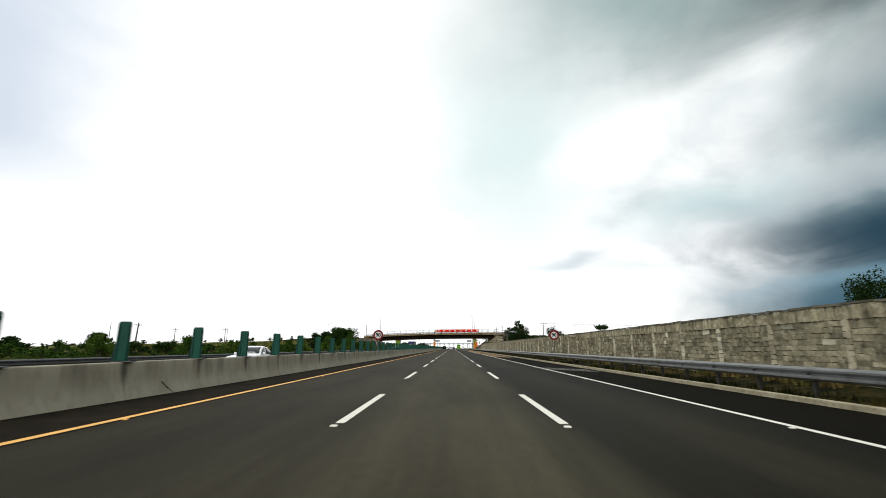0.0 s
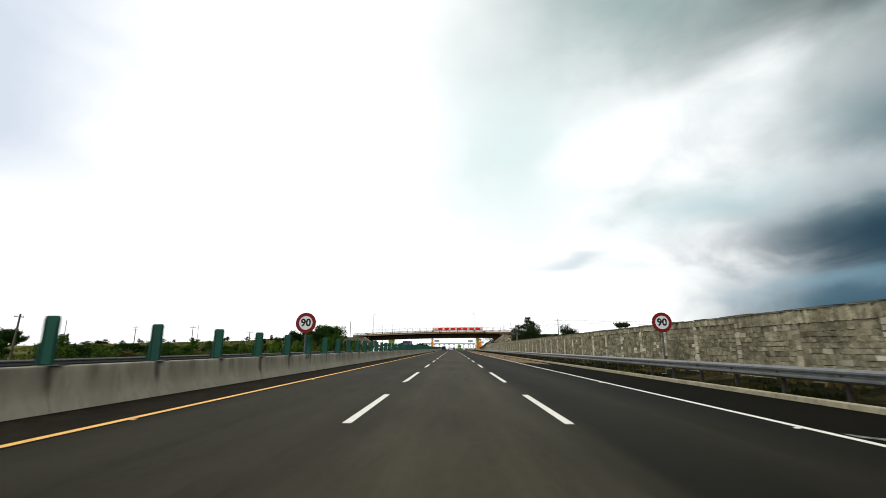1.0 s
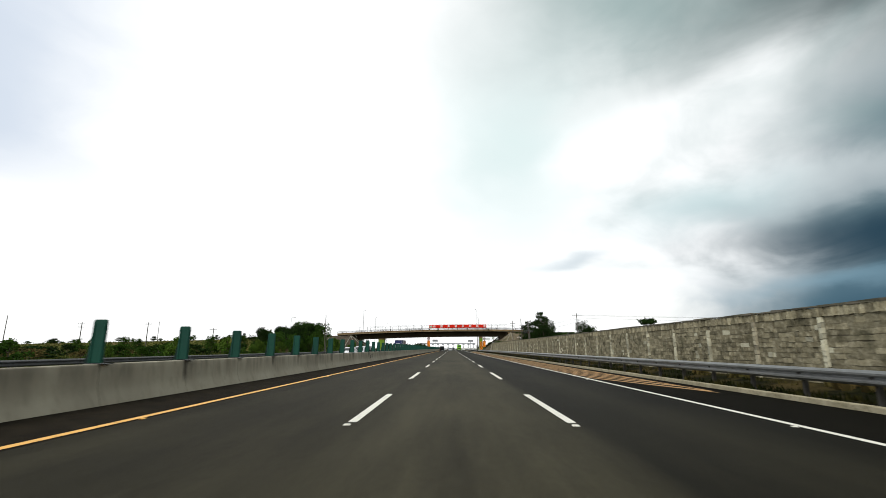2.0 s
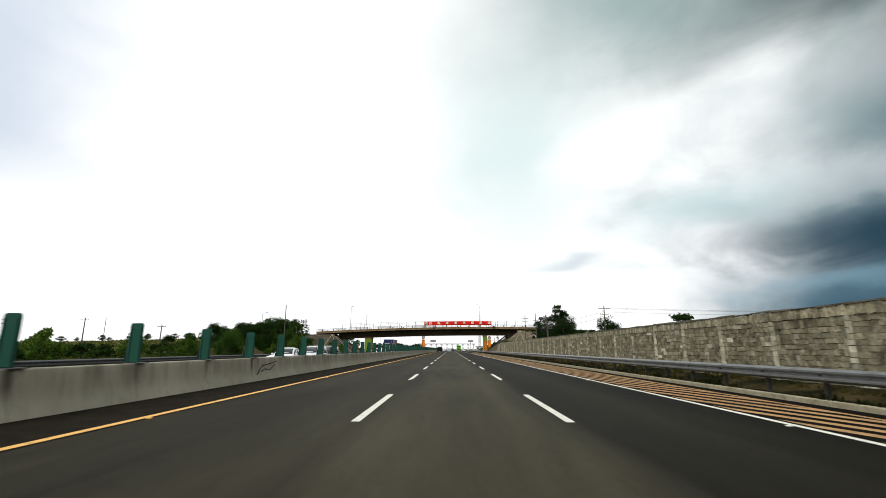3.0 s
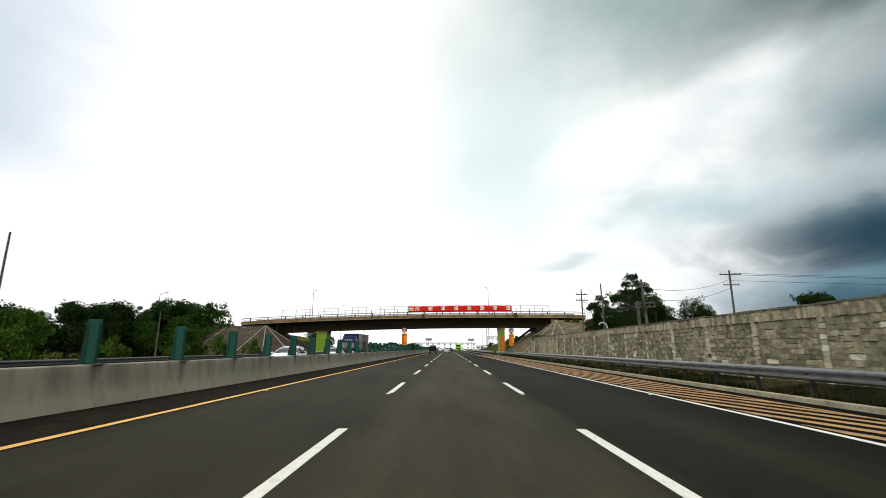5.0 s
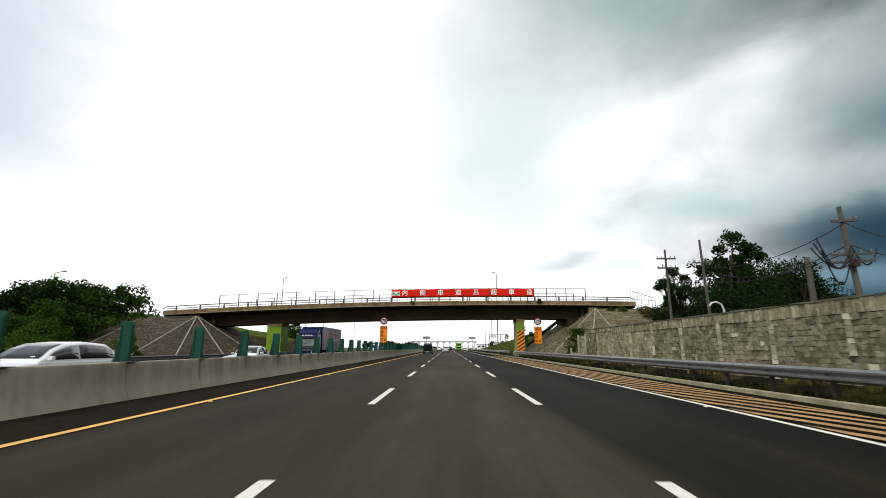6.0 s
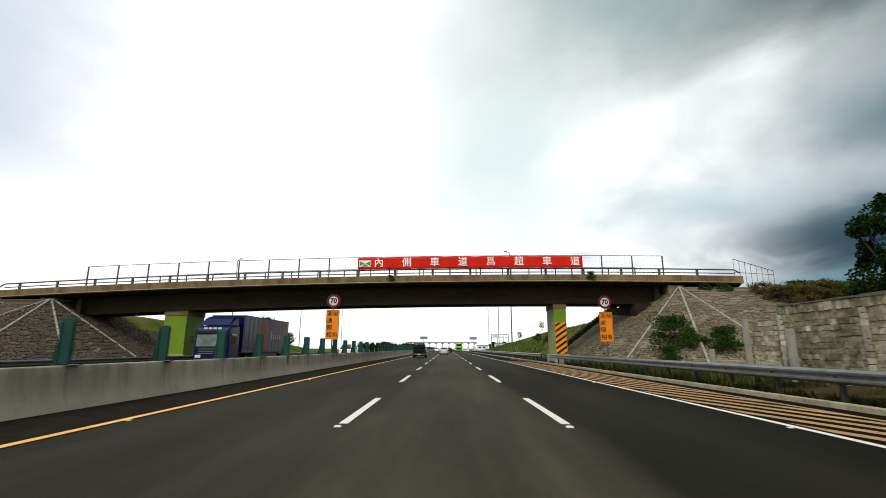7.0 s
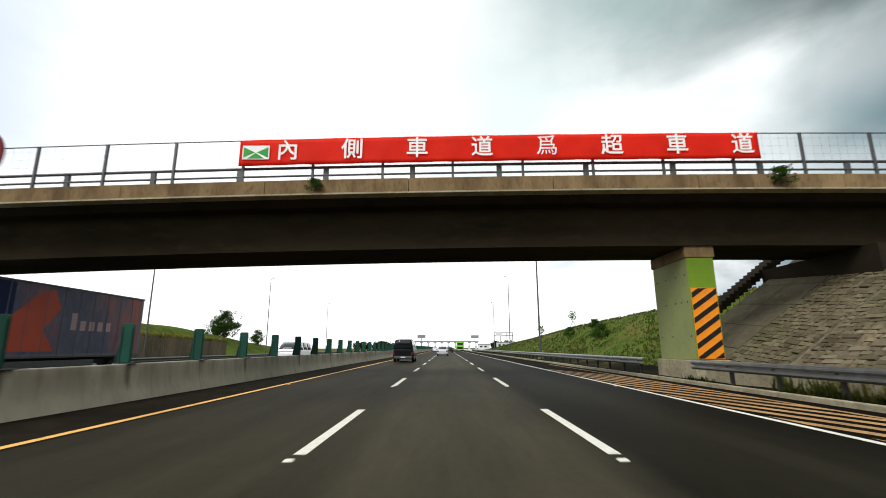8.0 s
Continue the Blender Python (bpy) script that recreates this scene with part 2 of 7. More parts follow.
def stain_and_shade_barrier(m, start, pitch, tint):
    """Dark run-off streaks down the barrier's upper part, where its joints and the screens' feet drain, plus painted
    shade on the steep upper face.
    """
    nt = m.node_tree
    bsdf = nt.nodes["Principled BSDF"]
    sep = nt.nodes.new("ShaderNodeSeparateXYZ")
    place = nt.nodes.new("ShaderNodeNewGeometry").outputs["Position"]
    nt.links.new(place, sep.inputs[0])

    def calc(op, a, b=0.0):
        n = nt.nodes.new("ShaderNodeMath")
        n.operation = op
        for i, v in ((0, a), (1, b)):
            if isinstance(v, (int, float)):
                n.inputs[i].default_value = v
            else:
                nt.links.new(v, n.inputs[i])
        return n.outputs[0]

    def ramp(v, lo, hi):
        n = nt.nodes.new("ShaderNodeMapRange")
        n.inputs[1].default_value, n.inputs[2].default_value = lo, hi
        nt.links.new(v, n.inputs[0])
        return n.outputs[0]

    def tex(scale, grow):
        mp = nt.nodes.new("ShaderNodeMapping")
        mp.inputs["Scale"].default_value = grow
        nt.links.new(place, mp.inputs["Vector"])
        n = nt.nodes.new("ShaderNodeTexNoise")
        n.inputs["Scale"].default_value, n.inputs["Detail"].default_value = scale, 4
        nt.links.new(mp.outputs[0], n.inputs["Vector"])
        return n.outputs[0]

    along = calc("ABSOLUTE", calc("SUBTRACT", calc("FRACT", calc("ADD", calc("DIVIDE", calc("SUBTRACT", sep.outputs[1], start), pitch), 0.5)), 0.5))
    narrow = ramp(calc("ADD", along, calc("MULTIPLY", calc("SUBTRACT", tex(9.0, (1, 1, 0.15)), 0.5), 0.05)), 0.050, 0.012)
    length = ramp(calc("ADD", sep.outputs[2], calc("MULTIPLY", calc("SUBTRACT", tex(0.9, (1, 1, 0)), 0.5), 0.9)), 0.38, 0.62)
    amount = calc("MULTIPLY", calc("MULTIPLY", narrow, length), ramp(tex(0.33, (0, 1, 0)), 0.40, 0.60))
    # streaky darkening that grows with height: painted shade of the upright face
    upper_shade = calc("MULTIPLY", ramp(tex(2.2, (1, 1, 0.06)), 0.44, 0.66), ramp(sep.outputs[2], 0.30, 0.80))
    mix = nt.nodes.new("ShaderNodeMix")
    mix.data_type = "RGBA"
    mix.inputs[7].default_value = (*tint, 1)
    nt.links.new(calc("MINIMUM", calc("ADD", calc("MULTIPLY", amount, 0.9), calc("MULTIPLY", upper_shade, 0.55)), 0.9), mix.inputs[0])
    nt.links.new(bsdf.inputs["Base Color"].links[0].from_socket, mix.inputs[6])
    nt.links.new(mix.outputs[2], bsdf.inputs["Base Color"])


stain_and_shade_barrier(CONCRETE, 2.36, 2.969, (0.085, 0.074, 0.055))
CONCRETE_OLD = shader("bridge_concrete", (0.215, 0.146, 0.074), 0.9, spots=[(1.2, 0.42, 0.65, (0.098, 0.062, 0.032), 0.85), (0.4, 0.5, 0.7, (0.30, 0.205, 0.105), 0.8), (9, 0.5, 0.75, (0.0818, 0.0591, 0.0334), 0.7)],
                      bump=0.4, bump_scale=18, stretch=(1, 1, 0.4), spec=0.06)
# shade under the overpass is put into these two dark base colours
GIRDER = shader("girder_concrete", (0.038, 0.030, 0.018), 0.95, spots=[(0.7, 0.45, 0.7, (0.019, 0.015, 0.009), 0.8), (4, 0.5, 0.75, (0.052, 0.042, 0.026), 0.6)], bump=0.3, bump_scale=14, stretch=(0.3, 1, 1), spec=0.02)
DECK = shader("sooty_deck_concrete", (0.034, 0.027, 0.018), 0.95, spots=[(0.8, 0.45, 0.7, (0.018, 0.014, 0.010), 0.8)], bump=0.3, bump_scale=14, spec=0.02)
KERB = shader("kerb_concrete", (0.382, 0.337, 0.2245), 0.9, spots=[(1.5, 0.4, 0.7, (0.209, 0.182, 0.1075), 0.85), (12, 0.5, 0.7, (0.116, 0.109, 0.04954), 0.6)], bump=0.4, bump_scale=25)
BLOCK = shader("wall_block", (0.318, 0.282, 0.1789), 0.92, spots=[(0.45, 0.40, 0.62, (0.185, 0.160, 0.09804), 0.85), (5, 0.46, 0.66, (0.47, 0.425, 0.290), 0.8), (2.2, 0.52, 0.70, (0.095, 0.088, 0.0516), 0.85), (14, 0.5, 0.7, (0.14, 0.123, 0.07568), 0.6)],
               bump=1.0, bump_scale=11, vary=0.24, island=0.34, spec=0.06)
PILASTER = shader("wall_pilaster", (0.56, 0.53, 0.3784), 0.92, spots=[(1.2, 0.45, 0.7, (0.38, 0.35, 0.2408), 0.7), (9, 0.5, 0.75, (0.70, 0.67, 0.4988), 0.6)], bump=0.8, bump_scale=14, vary=0.35, island=0.42)
MORTAR = shader("mortar", (0.185, 0.163, 0.115), 0.95, spots=[(3, 0.45, 0.7, (0.070, 0.062, 0.044), 0.8)], bump=0.4, bump_scale=30, spec=0.05)
STONE = shader("paving_stone", (0.172, 0.139, 0.090), 0.9, spots=[(0.7, 0.42, 0.62, (0.094, 0.073, 0.042), 0.8), (5, 0.5, 0.75, (0.285, 0.245, 0.1531), 0.6), (0.3, 0.52, 0.68, (0.105, 0.108, 0.0473), 0.5)],
               bump=0.9, bump_scale=9, vary=0.26, island=0.30, spec=0.08)
PILASTER_DULL = shader("wall_pilaster_dull", (0.325, 0.293, 0.2012), 0.92, spots=[(1.2, 0.45, 0.7, (0.221, 0.195, 0.129), 0.7), (9, 0.5, 0.75, (0.429, 0.39, 0.2795), 0.6)], bump=0.8, bump_scale=14, vary=0.3, island=0.4)
CAP = shader("wall_cap", (0.13, 0.115, 0.085), 0.95, spots=[(2, 0.45, 0.7, (0.075, 0.075, 0.04), 0.8)], bump=0.6, bump_scale=20)
SLAB = shader("slope_slab", (0.150, 0.130, 0.08428), 0.92, spots=[(0.6, 0.42, 0.66, (0.085, 0.072, 0.04472), 0.8), (4, 0.5, 0.75, (0.20, 0.178, 0.1187), 0.6)], bump=0.4, bump_scale=12, vary=0.2, spec=0.05)
# paving stone of the far slope, its shade put into a darker brown
STONE_SHADED = shader("brown_paving_stone", (0.066, 0.050, 0.033), 0.9, spots=[(0.7, 0.42, 0.66, (0.047, 0.036, 0.023), 0.8), (5, 0.5, 0.75, (0.115, 0.094, 0.068), 0.6)], bump=0.9, bump_scale=9, vary=0.25, island=0.35)
RIB = shader("concrete_rib", (0.299, 0.286, 0.2236), 0.9, spots=[(2, 0.45, 0.7, (0.181, 0.169, 0.123), 0.8)], bump=0.4, bump_scale=20)
STEEL = shader("galvanised_steel", (0.200, 0.206, 0.200), 0.40, 0.7, spots=[(3, 0.45, 0.7, (0.095, 0.095, 0.088), 0.6), (14, 0.6, 0.8, (0.100, 0.084, 0.068), 0.5)])
STEEL_DULL = shader("weathered_steel", (0.1, 0.102, 0.102), 0.55, 0.5, spots=[(5, 0.5, 0.75, (0.06, 0.055, 0.05), 0.7)])
POST_GREY = shader("post_steel", (0.052, 0.049, 0.043), 0.7, 0.3, spots=[(4, 0.5, 0.7, (0.026, 0.022, 0.018), 0.7)], spec=0.1)
GREEN_PANEL = shader("screen_green", (0.00595, 0.057, 0.0372), 0.55, spots=[(1.5, 0.45, 0.7, (0.00496, 0.0372, 0.0273), 0.7), (9, 0.55, 0.8, (0.0248, 0.0595, 0.0446), 0.5)], vary=0.15)
# the screens' green again, darkened to hold the foot's shade
GREEN_SHADED = shader("screen_deep_green", (0.003, 0.018, 0.013), 0.7, spots=[(3, 0.45, 0.7, (0.005, 0.012, 0.010), 0.7)])
GREEN_PIER = shader("pier_green", (0.16, 0.27, 0.015), 0.65, spots=[(0.8, 0.45, 0.7, (0.11, 0.20, 0.02), 0.7), (6, 0.55, 0.8, (0.09, 0.12, 0.04), 0.5)], bump=0.1)
GREEN_PALE = shader("pier_pale_green", (0.265, 0.299, 0.11), 0.7, spots=[(0.8, 0.45, 0.7, (0.199, 0.231, 0.0843), 0.7), (5, 0.55, 0.8, (0.147, 0.15, 0.059), 0.5)], bump=0.1)
HAZARD_ORANGE = shader("hazard_orange", (0.85, 0.27, 0.015), 0.5, spots=[(3, 0.5, 0.75, (0.65, 0.20, 0.02), 0.6)])
HAZARD_BLACK = shader("hazard_black", (0.012, 0.011, 0.010), 0.6, spots=[(4, 0.5, 0.75, (0.03, 0.028, 0.024), 0.6)])
BANNER_RED = shader("banner_red", (0.95, 0.050, 0.020), 0.6, spots=[(0.9, 0.45, 0.7, (0.84, 0.036, 0.016), 0.7)])
BANNER_WHITE = shader("banner_white", (0.90, 0.89, 0.85), 0.6, spots=[(2, 0.5, 0.75, (0.72, 0.68, 0.60), 0.5)])
BANNER_GREEN = shader("banner_green", (0.04, 0.30, 0.05), 0.6, spots=[(2, 0.5, 0.75, (0.12, 0.42, 0.04), 0.8)])
SIGN_WHITE = shader("sign_white", (0.58, 0.585, 0.57), 0.4, spots=[(5, 0.5, 0.75, (0.50, 0.50, 0.47), 0.5)])
SIGN_RED = shader("sign_red", (0.150, 0.0040, 0.0060), 0.45, spots=[(5, 0.5, 0.75, (0.115, 0.0045, 0.0065), 0.6)])
SIGN_BLACK = shader("sign_black", (0.008, 0.008, 0.008), 0.45, spots=[(5, 0.5, 0.75, (0.016, 0.016, 0.016), 0.5)])
SIGN_ORANGE = shader("sign_orange", (0.86, 0.24, 0.010), 0.42, spots=[(4, 0.5, 0.75, (0.74, 0.20, 0.01), 0.6)])
GRASS_BASE = shader("field_ground", (0.060, 0.072, 0.0150), 0.95, spots=[(0.05, 0.46, 0.66, (0.130, 0.120, 0.026), 0.8), (0.5, 0.45, 0.7, (0.0509, 0.0724, 0.0124), 0.8), (0.02, 0.5, 0.6, (0.145, 0.112, 0.0373), 0.6)], bump=0.8, bump_scale=6, spec=0.04)
SOIL = shader("bare_soil", (0.062, 0.041, 0.022), 0.95, spots=[(0.5, 0.42, 0.60, (0.034, 0.036, 0.013), 0.9), (3, 0.46, 0.66, (0.092, 0.062, 0.033), 0.7)], bump=0.9, bump_scale=5, spec=0.03)
# soil colour with the shadow behind the guard rail mixed in
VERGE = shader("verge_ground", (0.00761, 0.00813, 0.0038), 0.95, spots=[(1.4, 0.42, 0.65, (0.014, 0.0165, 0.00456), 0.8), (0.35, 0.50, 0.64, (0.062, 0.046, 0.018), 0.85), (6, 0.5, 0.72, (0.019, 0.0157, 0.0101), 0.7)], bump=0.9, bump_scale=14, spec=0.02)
HILL = shader("hill_grass", (0.075, 0.108, 0.0165), 0.95, spots=[(0.25, 0.42, 0.62, (0.040, 0.066, 0.0105), 0.85), (0.9, 0.5, 0.7, (0.135, 0.140, 0.026), 0.7), (0.15, 0.55, 0.7, (0.165, 0.100, 0.038), 0.8), (6, 0.45, 0.7, (0.035, 0.055, 0.010), 0.6)], bump=0.9, bump_scale=5, spec=0.03)
BANK = shader("ramp_grass", (0.085, 0.085, 0.024), 0.95, spots=[(0.12, 0.42, 0.6, (0.125, 0.115, 0.03), 0.8), (0.5, 0.5, 0.68, (0.045, 0.06, 0.015), 0.8), (0.2, 0.55, 0.7, (0.13, 0.085, 0.045), 0.8)], bump=0.9, bump_scale=5, spec=0.03)
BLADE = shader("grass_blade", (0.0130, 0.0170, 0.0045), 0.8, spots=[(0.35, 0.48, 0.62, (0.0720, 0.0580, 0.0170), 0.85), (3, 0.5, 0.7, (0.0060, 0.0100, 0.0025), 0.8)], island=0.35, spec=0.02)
BLADE_DRY = shader("dry_grass", (0.221, 0.204, 0.04), 0.8, spots=[(0.5, 0.42, 0.65, (0.13, 0.156, 0.03), 0.8)], island=0.35, spec=0.04)
BLADE_BANK = shader("bank_grass_blade", (0.056, 0.078, 0.0150), 0.8, spots=[(0.12, 0.45, 0.62, (0.115, 0.090, 0.026), 0.8), (0.3, 0.42, 0.65, (0.085, 0.100, 0.022), 0.7), (2, 0.5, 0.7, (0.026, 0.046, 0.010), 0.7)], island=0.3, spec=0.03)
LEAF_DRY = shader("dry_leaf", (0.120, 0.088, 0.032), 0.8, spots=[(0.7, 0.42, 0.65, (0.060, 0.070, 0.018), 0.8)], island=0.45, spec=0.04)
LEAF = shader("leaf", (0.026, 0.060, 0.0078), 0.6, spots=[(0.7, 0.42, 0.65, (0.048, 0.095, 0.0105), 0.7)], vary=0.2, island=0.6, spec=0.05)
LEAF_DARK = shader("leaf_dark", (0.0125, 0.029, 0.0050), 0.6, spots=[(0.7, 0.42, 0.65, (0.0185, 0.040, 0.0058), 0.7)], vary=0.2, island=0.65, spec=0.05)
LEAF_LIGHT = shader("leaf_light", (0.056, 0.108, 0.0130), 0.6, spots=[(0.7, 0.42, 0.65, (0.098, 0.152, 0.0220), 0.7)], vary=0.25, island=0.5, spec=0.05)
BARK = shader("bark", (0.075, 0.058, 0.042), 0.95, spots=[(6, 0.45, 0.7, (0.04, 0.032, 0.024), 0.8)], bump=0.8, bump_scale=20)
POLE_CONCRETE = shader("pole_concrete", (0.108, 0.100, 0.084), 0.9, spots=[(1.5, 0.45, 0.7, (0.070, 0.062, 0.050), 0.8), (9, 0.5, 0.7, (0.05, 0.045, 0.036), 0.6)], spec=0.05)
WIRE = shader("wire_black", (0.015, 0.015, 0.015), 0.6)
PORCELAIN = shader("insulator_white", (0.155, 0.155, 0.15), 0.3)
GLASS_DARK = shader("car_glass", (0.022, 0.027, 0.027), 0.05, 0.06, spec=0.6)
# pale tone and blotches paint a sky reflection onto the lorry's glass
GLASS_REFLECTION = shader("lorry_glass", (0.20, 0.235, 0.22), 0.12, 0.1, spots=[(1.2, 0.45, 0.65, (0.09, 0.11, 0.11), 0.8)], spec=0.7)
TYRE = shader("tyre_rubber", (0.014, 0.014, 0.014), 0.9, spots=[(20, 0.5, 0.7, (0.03, 0.028, 0.025), 0.6)])
RIM = shader("wheel_rim", (0.42, 0.42, 0.42), 0.35, 0.8)
CAR_WHITE = shader("car_paint_white", (0.756, 0.766, 0.777), 0.25, spots=[(0.8, 0.5, 0.75, (0.651, 0.662, 0.662), 0.5)], spec=0.5)
CAR_SILVER = shader("car_paint_silver", (0.48, 0.50, 0.52), 0.28, 0.4, spots=[(0.8, 0.5, 0.75, (0.42, 0.43, 0.44), 0.5)], spec=0.5)
CAR_DARK = shader("car_paint_dark", (0.0060, 0.0080, 0.0078), 0.30, spots=[(0.8, 0.5, 0.75, (0.009, 0.011, 0.010), 0.5)], spec=0.12)
CAR_GREEN = shader("bus_paint_green", (0.22, 0.62, 0.04), 0.35)
TRUCK_BLUE = shader("truck_paint_blue", (0.0030, 0.0085, 0.058), 0.3, spots=[(0.6, 0.5, 0.75, (0.0025, 0.006, 0.036), 0.6)], spec=0.2)
TRUCK_RED = shader("truck_paint_red", (0.50, 0.080, 0.040), 0.5, spots=[(0.6, 0.5, 0.75, (0.33, 0.060, 0.032), 0.7)], spec=0.2)
TRAILER_GREY = shader("trailer_grey", (0.150, 0.152, 0.175), 0.5, spots=[(0.9, 0.45, 0.7, (0.095, 0.098, 0.120), 0.7)], stretch=(1, 1, 0.25))
TRAILER_PRINT = shader("faded_trailer_print", (0.090, 0.095, 0.150), 0.45, spots=[(0.42, 0.47, 0.60, (0.42, 0.105, 0.070), 0.9), (1.3, 0.46, 0.62, (0.070, 0.080, 0.135), 0.8), (5, 0.5, 0.7, (0.20, 0.17, 0.19), 0.5)], stretch=(1, 1, 0.3))
LETTER_PALE = shader("faded_print", (0.45, 0.30, 0.30), 0.5)
PLASTIC_BLACK = shader("black_plastic", (0.016, 0.016, 0.016), 0.6)
LAMP_RED = shader("tail_lamp_red", (0.20, 0.010, 0.010), 0.3)
CABLE_BOX = shader("rusty_sheet_metal", (0.060, 0.034, 0.028), 0.7, 0.2, spots=[(6, 0.45, 0.65, (0.105, 0.040, 0.026), 0.8)])
LAMP_CLEAR = shader("headlamp_clear", (0.62, 0.64, 0.66), 0.12)
FAR_WHITE = shader("far_building_white", (0.62, 0.63, 0.62), 0.7, spots=[(0.2, 0.5, 0.7, (0.5, 0.5, 0.48), 0.5)])
FAR_GREY = shader("far_building_grey", (0.22, 0.23, 0.24), 0.7, spots=[(0.2, 0.5, 0.7, (0.15, 0.16, 0.17), 0.5)])
RETAIN = shader("retaining_wall", (0.158, 0.121, 0.0788), 0.95, spots=[(0.4, 0.42, 0.65, (0.0788, 0.063, 0.0441), 0.85), (3, 0.5, 0.75, (0.231, 0.189, 0.137), 0.6)], bump=0.6, bump_scale=6, stretch=(1, 1, 0.3))
APRON = shader("plaza_concrete", (0.50, 0.49, 0.45), 0.85, spots=[(0.1, 0.45, 0.7, (0.38, 0.37, 0.34), 0.7)])


def thin_cloth(m, share):
    """Lets light from behind shine through."""
    nt = m.node_tree
    bsdf = nt.nodes["Principled BSDF"]
    tr = nt.nodes.new("ShaderNodeBsdfTranslucent")
    nt.links.new(bsdf.inputs["Base Color"].links[0].from_socket, tr.inputs["Color"])
    mix = nt.nodes.new("ShaderNodeMixShader")
    mix.inputs[0].default_value = share
    nt.links.new(bsdf.outputs[0], mix.inputs[1])
    nt.links.new(tr.outputs[0], mix.inputs[2])
    nt.links.new(mix.outputs[0], nt.nodes["Material Output"].inputs["Surface"])


thin_cloth(BANNER_RED, 0.62)
for leafy in (LEAF, LEAF_DARK, LEAF_LIGHT, BLADE, BLADE_DRY, BLADE_BANK, LEAF_DRY):
    thin_cloth(leafy, 0.25)

# ---------------------------------------------------------------- building helpers
rnd = random.Random(7)


def mesh_object(name, bm, material, parent=None, label="", smooth=False):
    me = bpy.data.meshes.new(name)
    bm.normal_update()
    bm.to_mesh(me)
    bm.free()
    me.materials.append(material)
    if smooth:
        for p in me.polygons:
            p.use_smooth = True
    ob = new(name, me)
    if parent:
        ob.parent = parent
    if label:
        ob["label"] = label
    return ob


def part(name, bm, material, parent, label="", smooth=False):
    return mesh_object(name, bm, material, parent, label, smooth)


def thing(name, x, y, z, label, category, group="", kind="", turn=0.0):
    e = new(name)
    e.matrix_basis = pose(x, y, z, 0, 0, turn)
    return tagged(e, label, category, group, kind)


def share(name, source, parent, place):
    """Another object on the mesh of source."""
    ob = new(name, source.data)
    ob.parent = parent
    ob.matrix_basis = place
    return ob


def add_box(bm, x0, x1, y0, y1, z0, z1, m=None):
    v = [bm.verts.new((x, y, z)) for z in (z0, z1) for y in (y0, y1) for x in (x0, x1)]
    if m is not None:
        for q in v:
            q.co = m @ q.co
    for f in ((0, 2, 3, 1), (4, 5, 7, 6), (0, 1, 5, 4), (2, 6, 7, 3), (0, 4, 6, 2), (1, 3, 7, 5)):
        bm.faces.new([v[i] for i in f])
    return v


def box(x0, x1, y0, y1, z0, z1, bevel=0.0):
    bm = bmesh.new()
    add_box(bm, x0, x1, y0, y1, z0, z1)
    if bevel:
        bmesh.ops.bevel(bm, geom=bm.edges[:], offset=bevel, segments=2, affect="EDGES", profile=0.6)
    return bm


def add_tube(bm, p, q, r0, r1=None, n=8, cap=True):
    r1 = r0 if r1 is None else r1
    p, q = Vector(p), Vector(q)
    d = (q - p).normalized()
    a = d.orthogonal().normalized()
    b = d.cross(a)
    rings = []
    for c, r in ((p, r0), (q, r1)):
        rings.append([bm.verts.new(c + (a * math.cos(2 * math.pi * i / n) + b * math.sin(2 * math.pi * i / n)) * r) for i in range(n)])
    for i in range(n):
        j = (i + 1) % n
        bm.faces.new((rings[0][i], rings[0][j], rings[1][j], rings[1][i]))
    if cap:
        bm.faces.new(rings[0][::-1])
        bm.faces.new(rings[1])


def tube(p, q, r0, r1=None, n=8):
    bm = bmesh.new()
    add_tube(bm, p, q, r0, r1, n)
    return bm


def add_line(bm, pts, r, n=6):
    """One bent tube through the points."""
    pts = [Vector(p) for p in pts]
    rings = []
    a = None
    for i, p in enumerate(pts):
        d = (pts[min(i + 1, len(pts) - 1)] - pts[max(i - 1, 0)]).normalized()
        a = d.orthogonal().normalized() if a is None else (a - d * a.dot(d)).normalized()
        b = d.cross(a)
        rings.append([bm.verts.new(p + (a * math.cos(2 * math.pi * k / n) + b * math.sin(2 * math.pi * k / n)) * r) for k in range(n)])
    for u, w in zip(rings, rings[1:]):
        for k in range(n):
            m = (k + 1) % n
            bm.faces.new((u[k], u[m], w[m], w[k]))
    bm.faces.new(rings[0][::-1])
    bm.faces.new(rings[-1])


def extrude_y(profile, y0, y1, steps=1, closed=True):
    """A closed (x, z) outline drawn along y."""
    bm = bmesh.new()
    rings = [[bm.verts.new((x, y0 + (y1 - y0) * k / steps, z)) for x, z in profile] for k in range(steps + 1)]
    n = len(profile)
    for a, b in zip(rings, rings[1:]):
        for i in range(n if closed else n - 1):
            j = (i + 1) % n
            bm.faces.new((a[i], a[j], b[j], b[i]))
    if closed:
        bm.faces.new(rings[0])
        bm.faces.new(rings[-1][::-1])
    bmesh.ops.recalc_face_normals(bm, faces=bm.faces[:])
    return bm


def outline(pts, depth):
    """A plate with that (x, z) outline, its face towards -y at y = 0, depth metres thick."""
    bm = bmesh.new()
    a = [bm.verts.new((x, 0, z)) for x, z in pts]
    b = [bm.verts.new((x, depth, z)) for x, z in pts]
    bm.faces.new(a)
    bm.faces.new(b[::-1])
    n = len(pts)
    for i in range(n):
        j = (i + 1) % n
        bm.faces.new((a[i], b[i], b[j], a[j]))
    bmesh.ops.recalc_face_normals(bm, faces=bm.faces[:])
    return bm


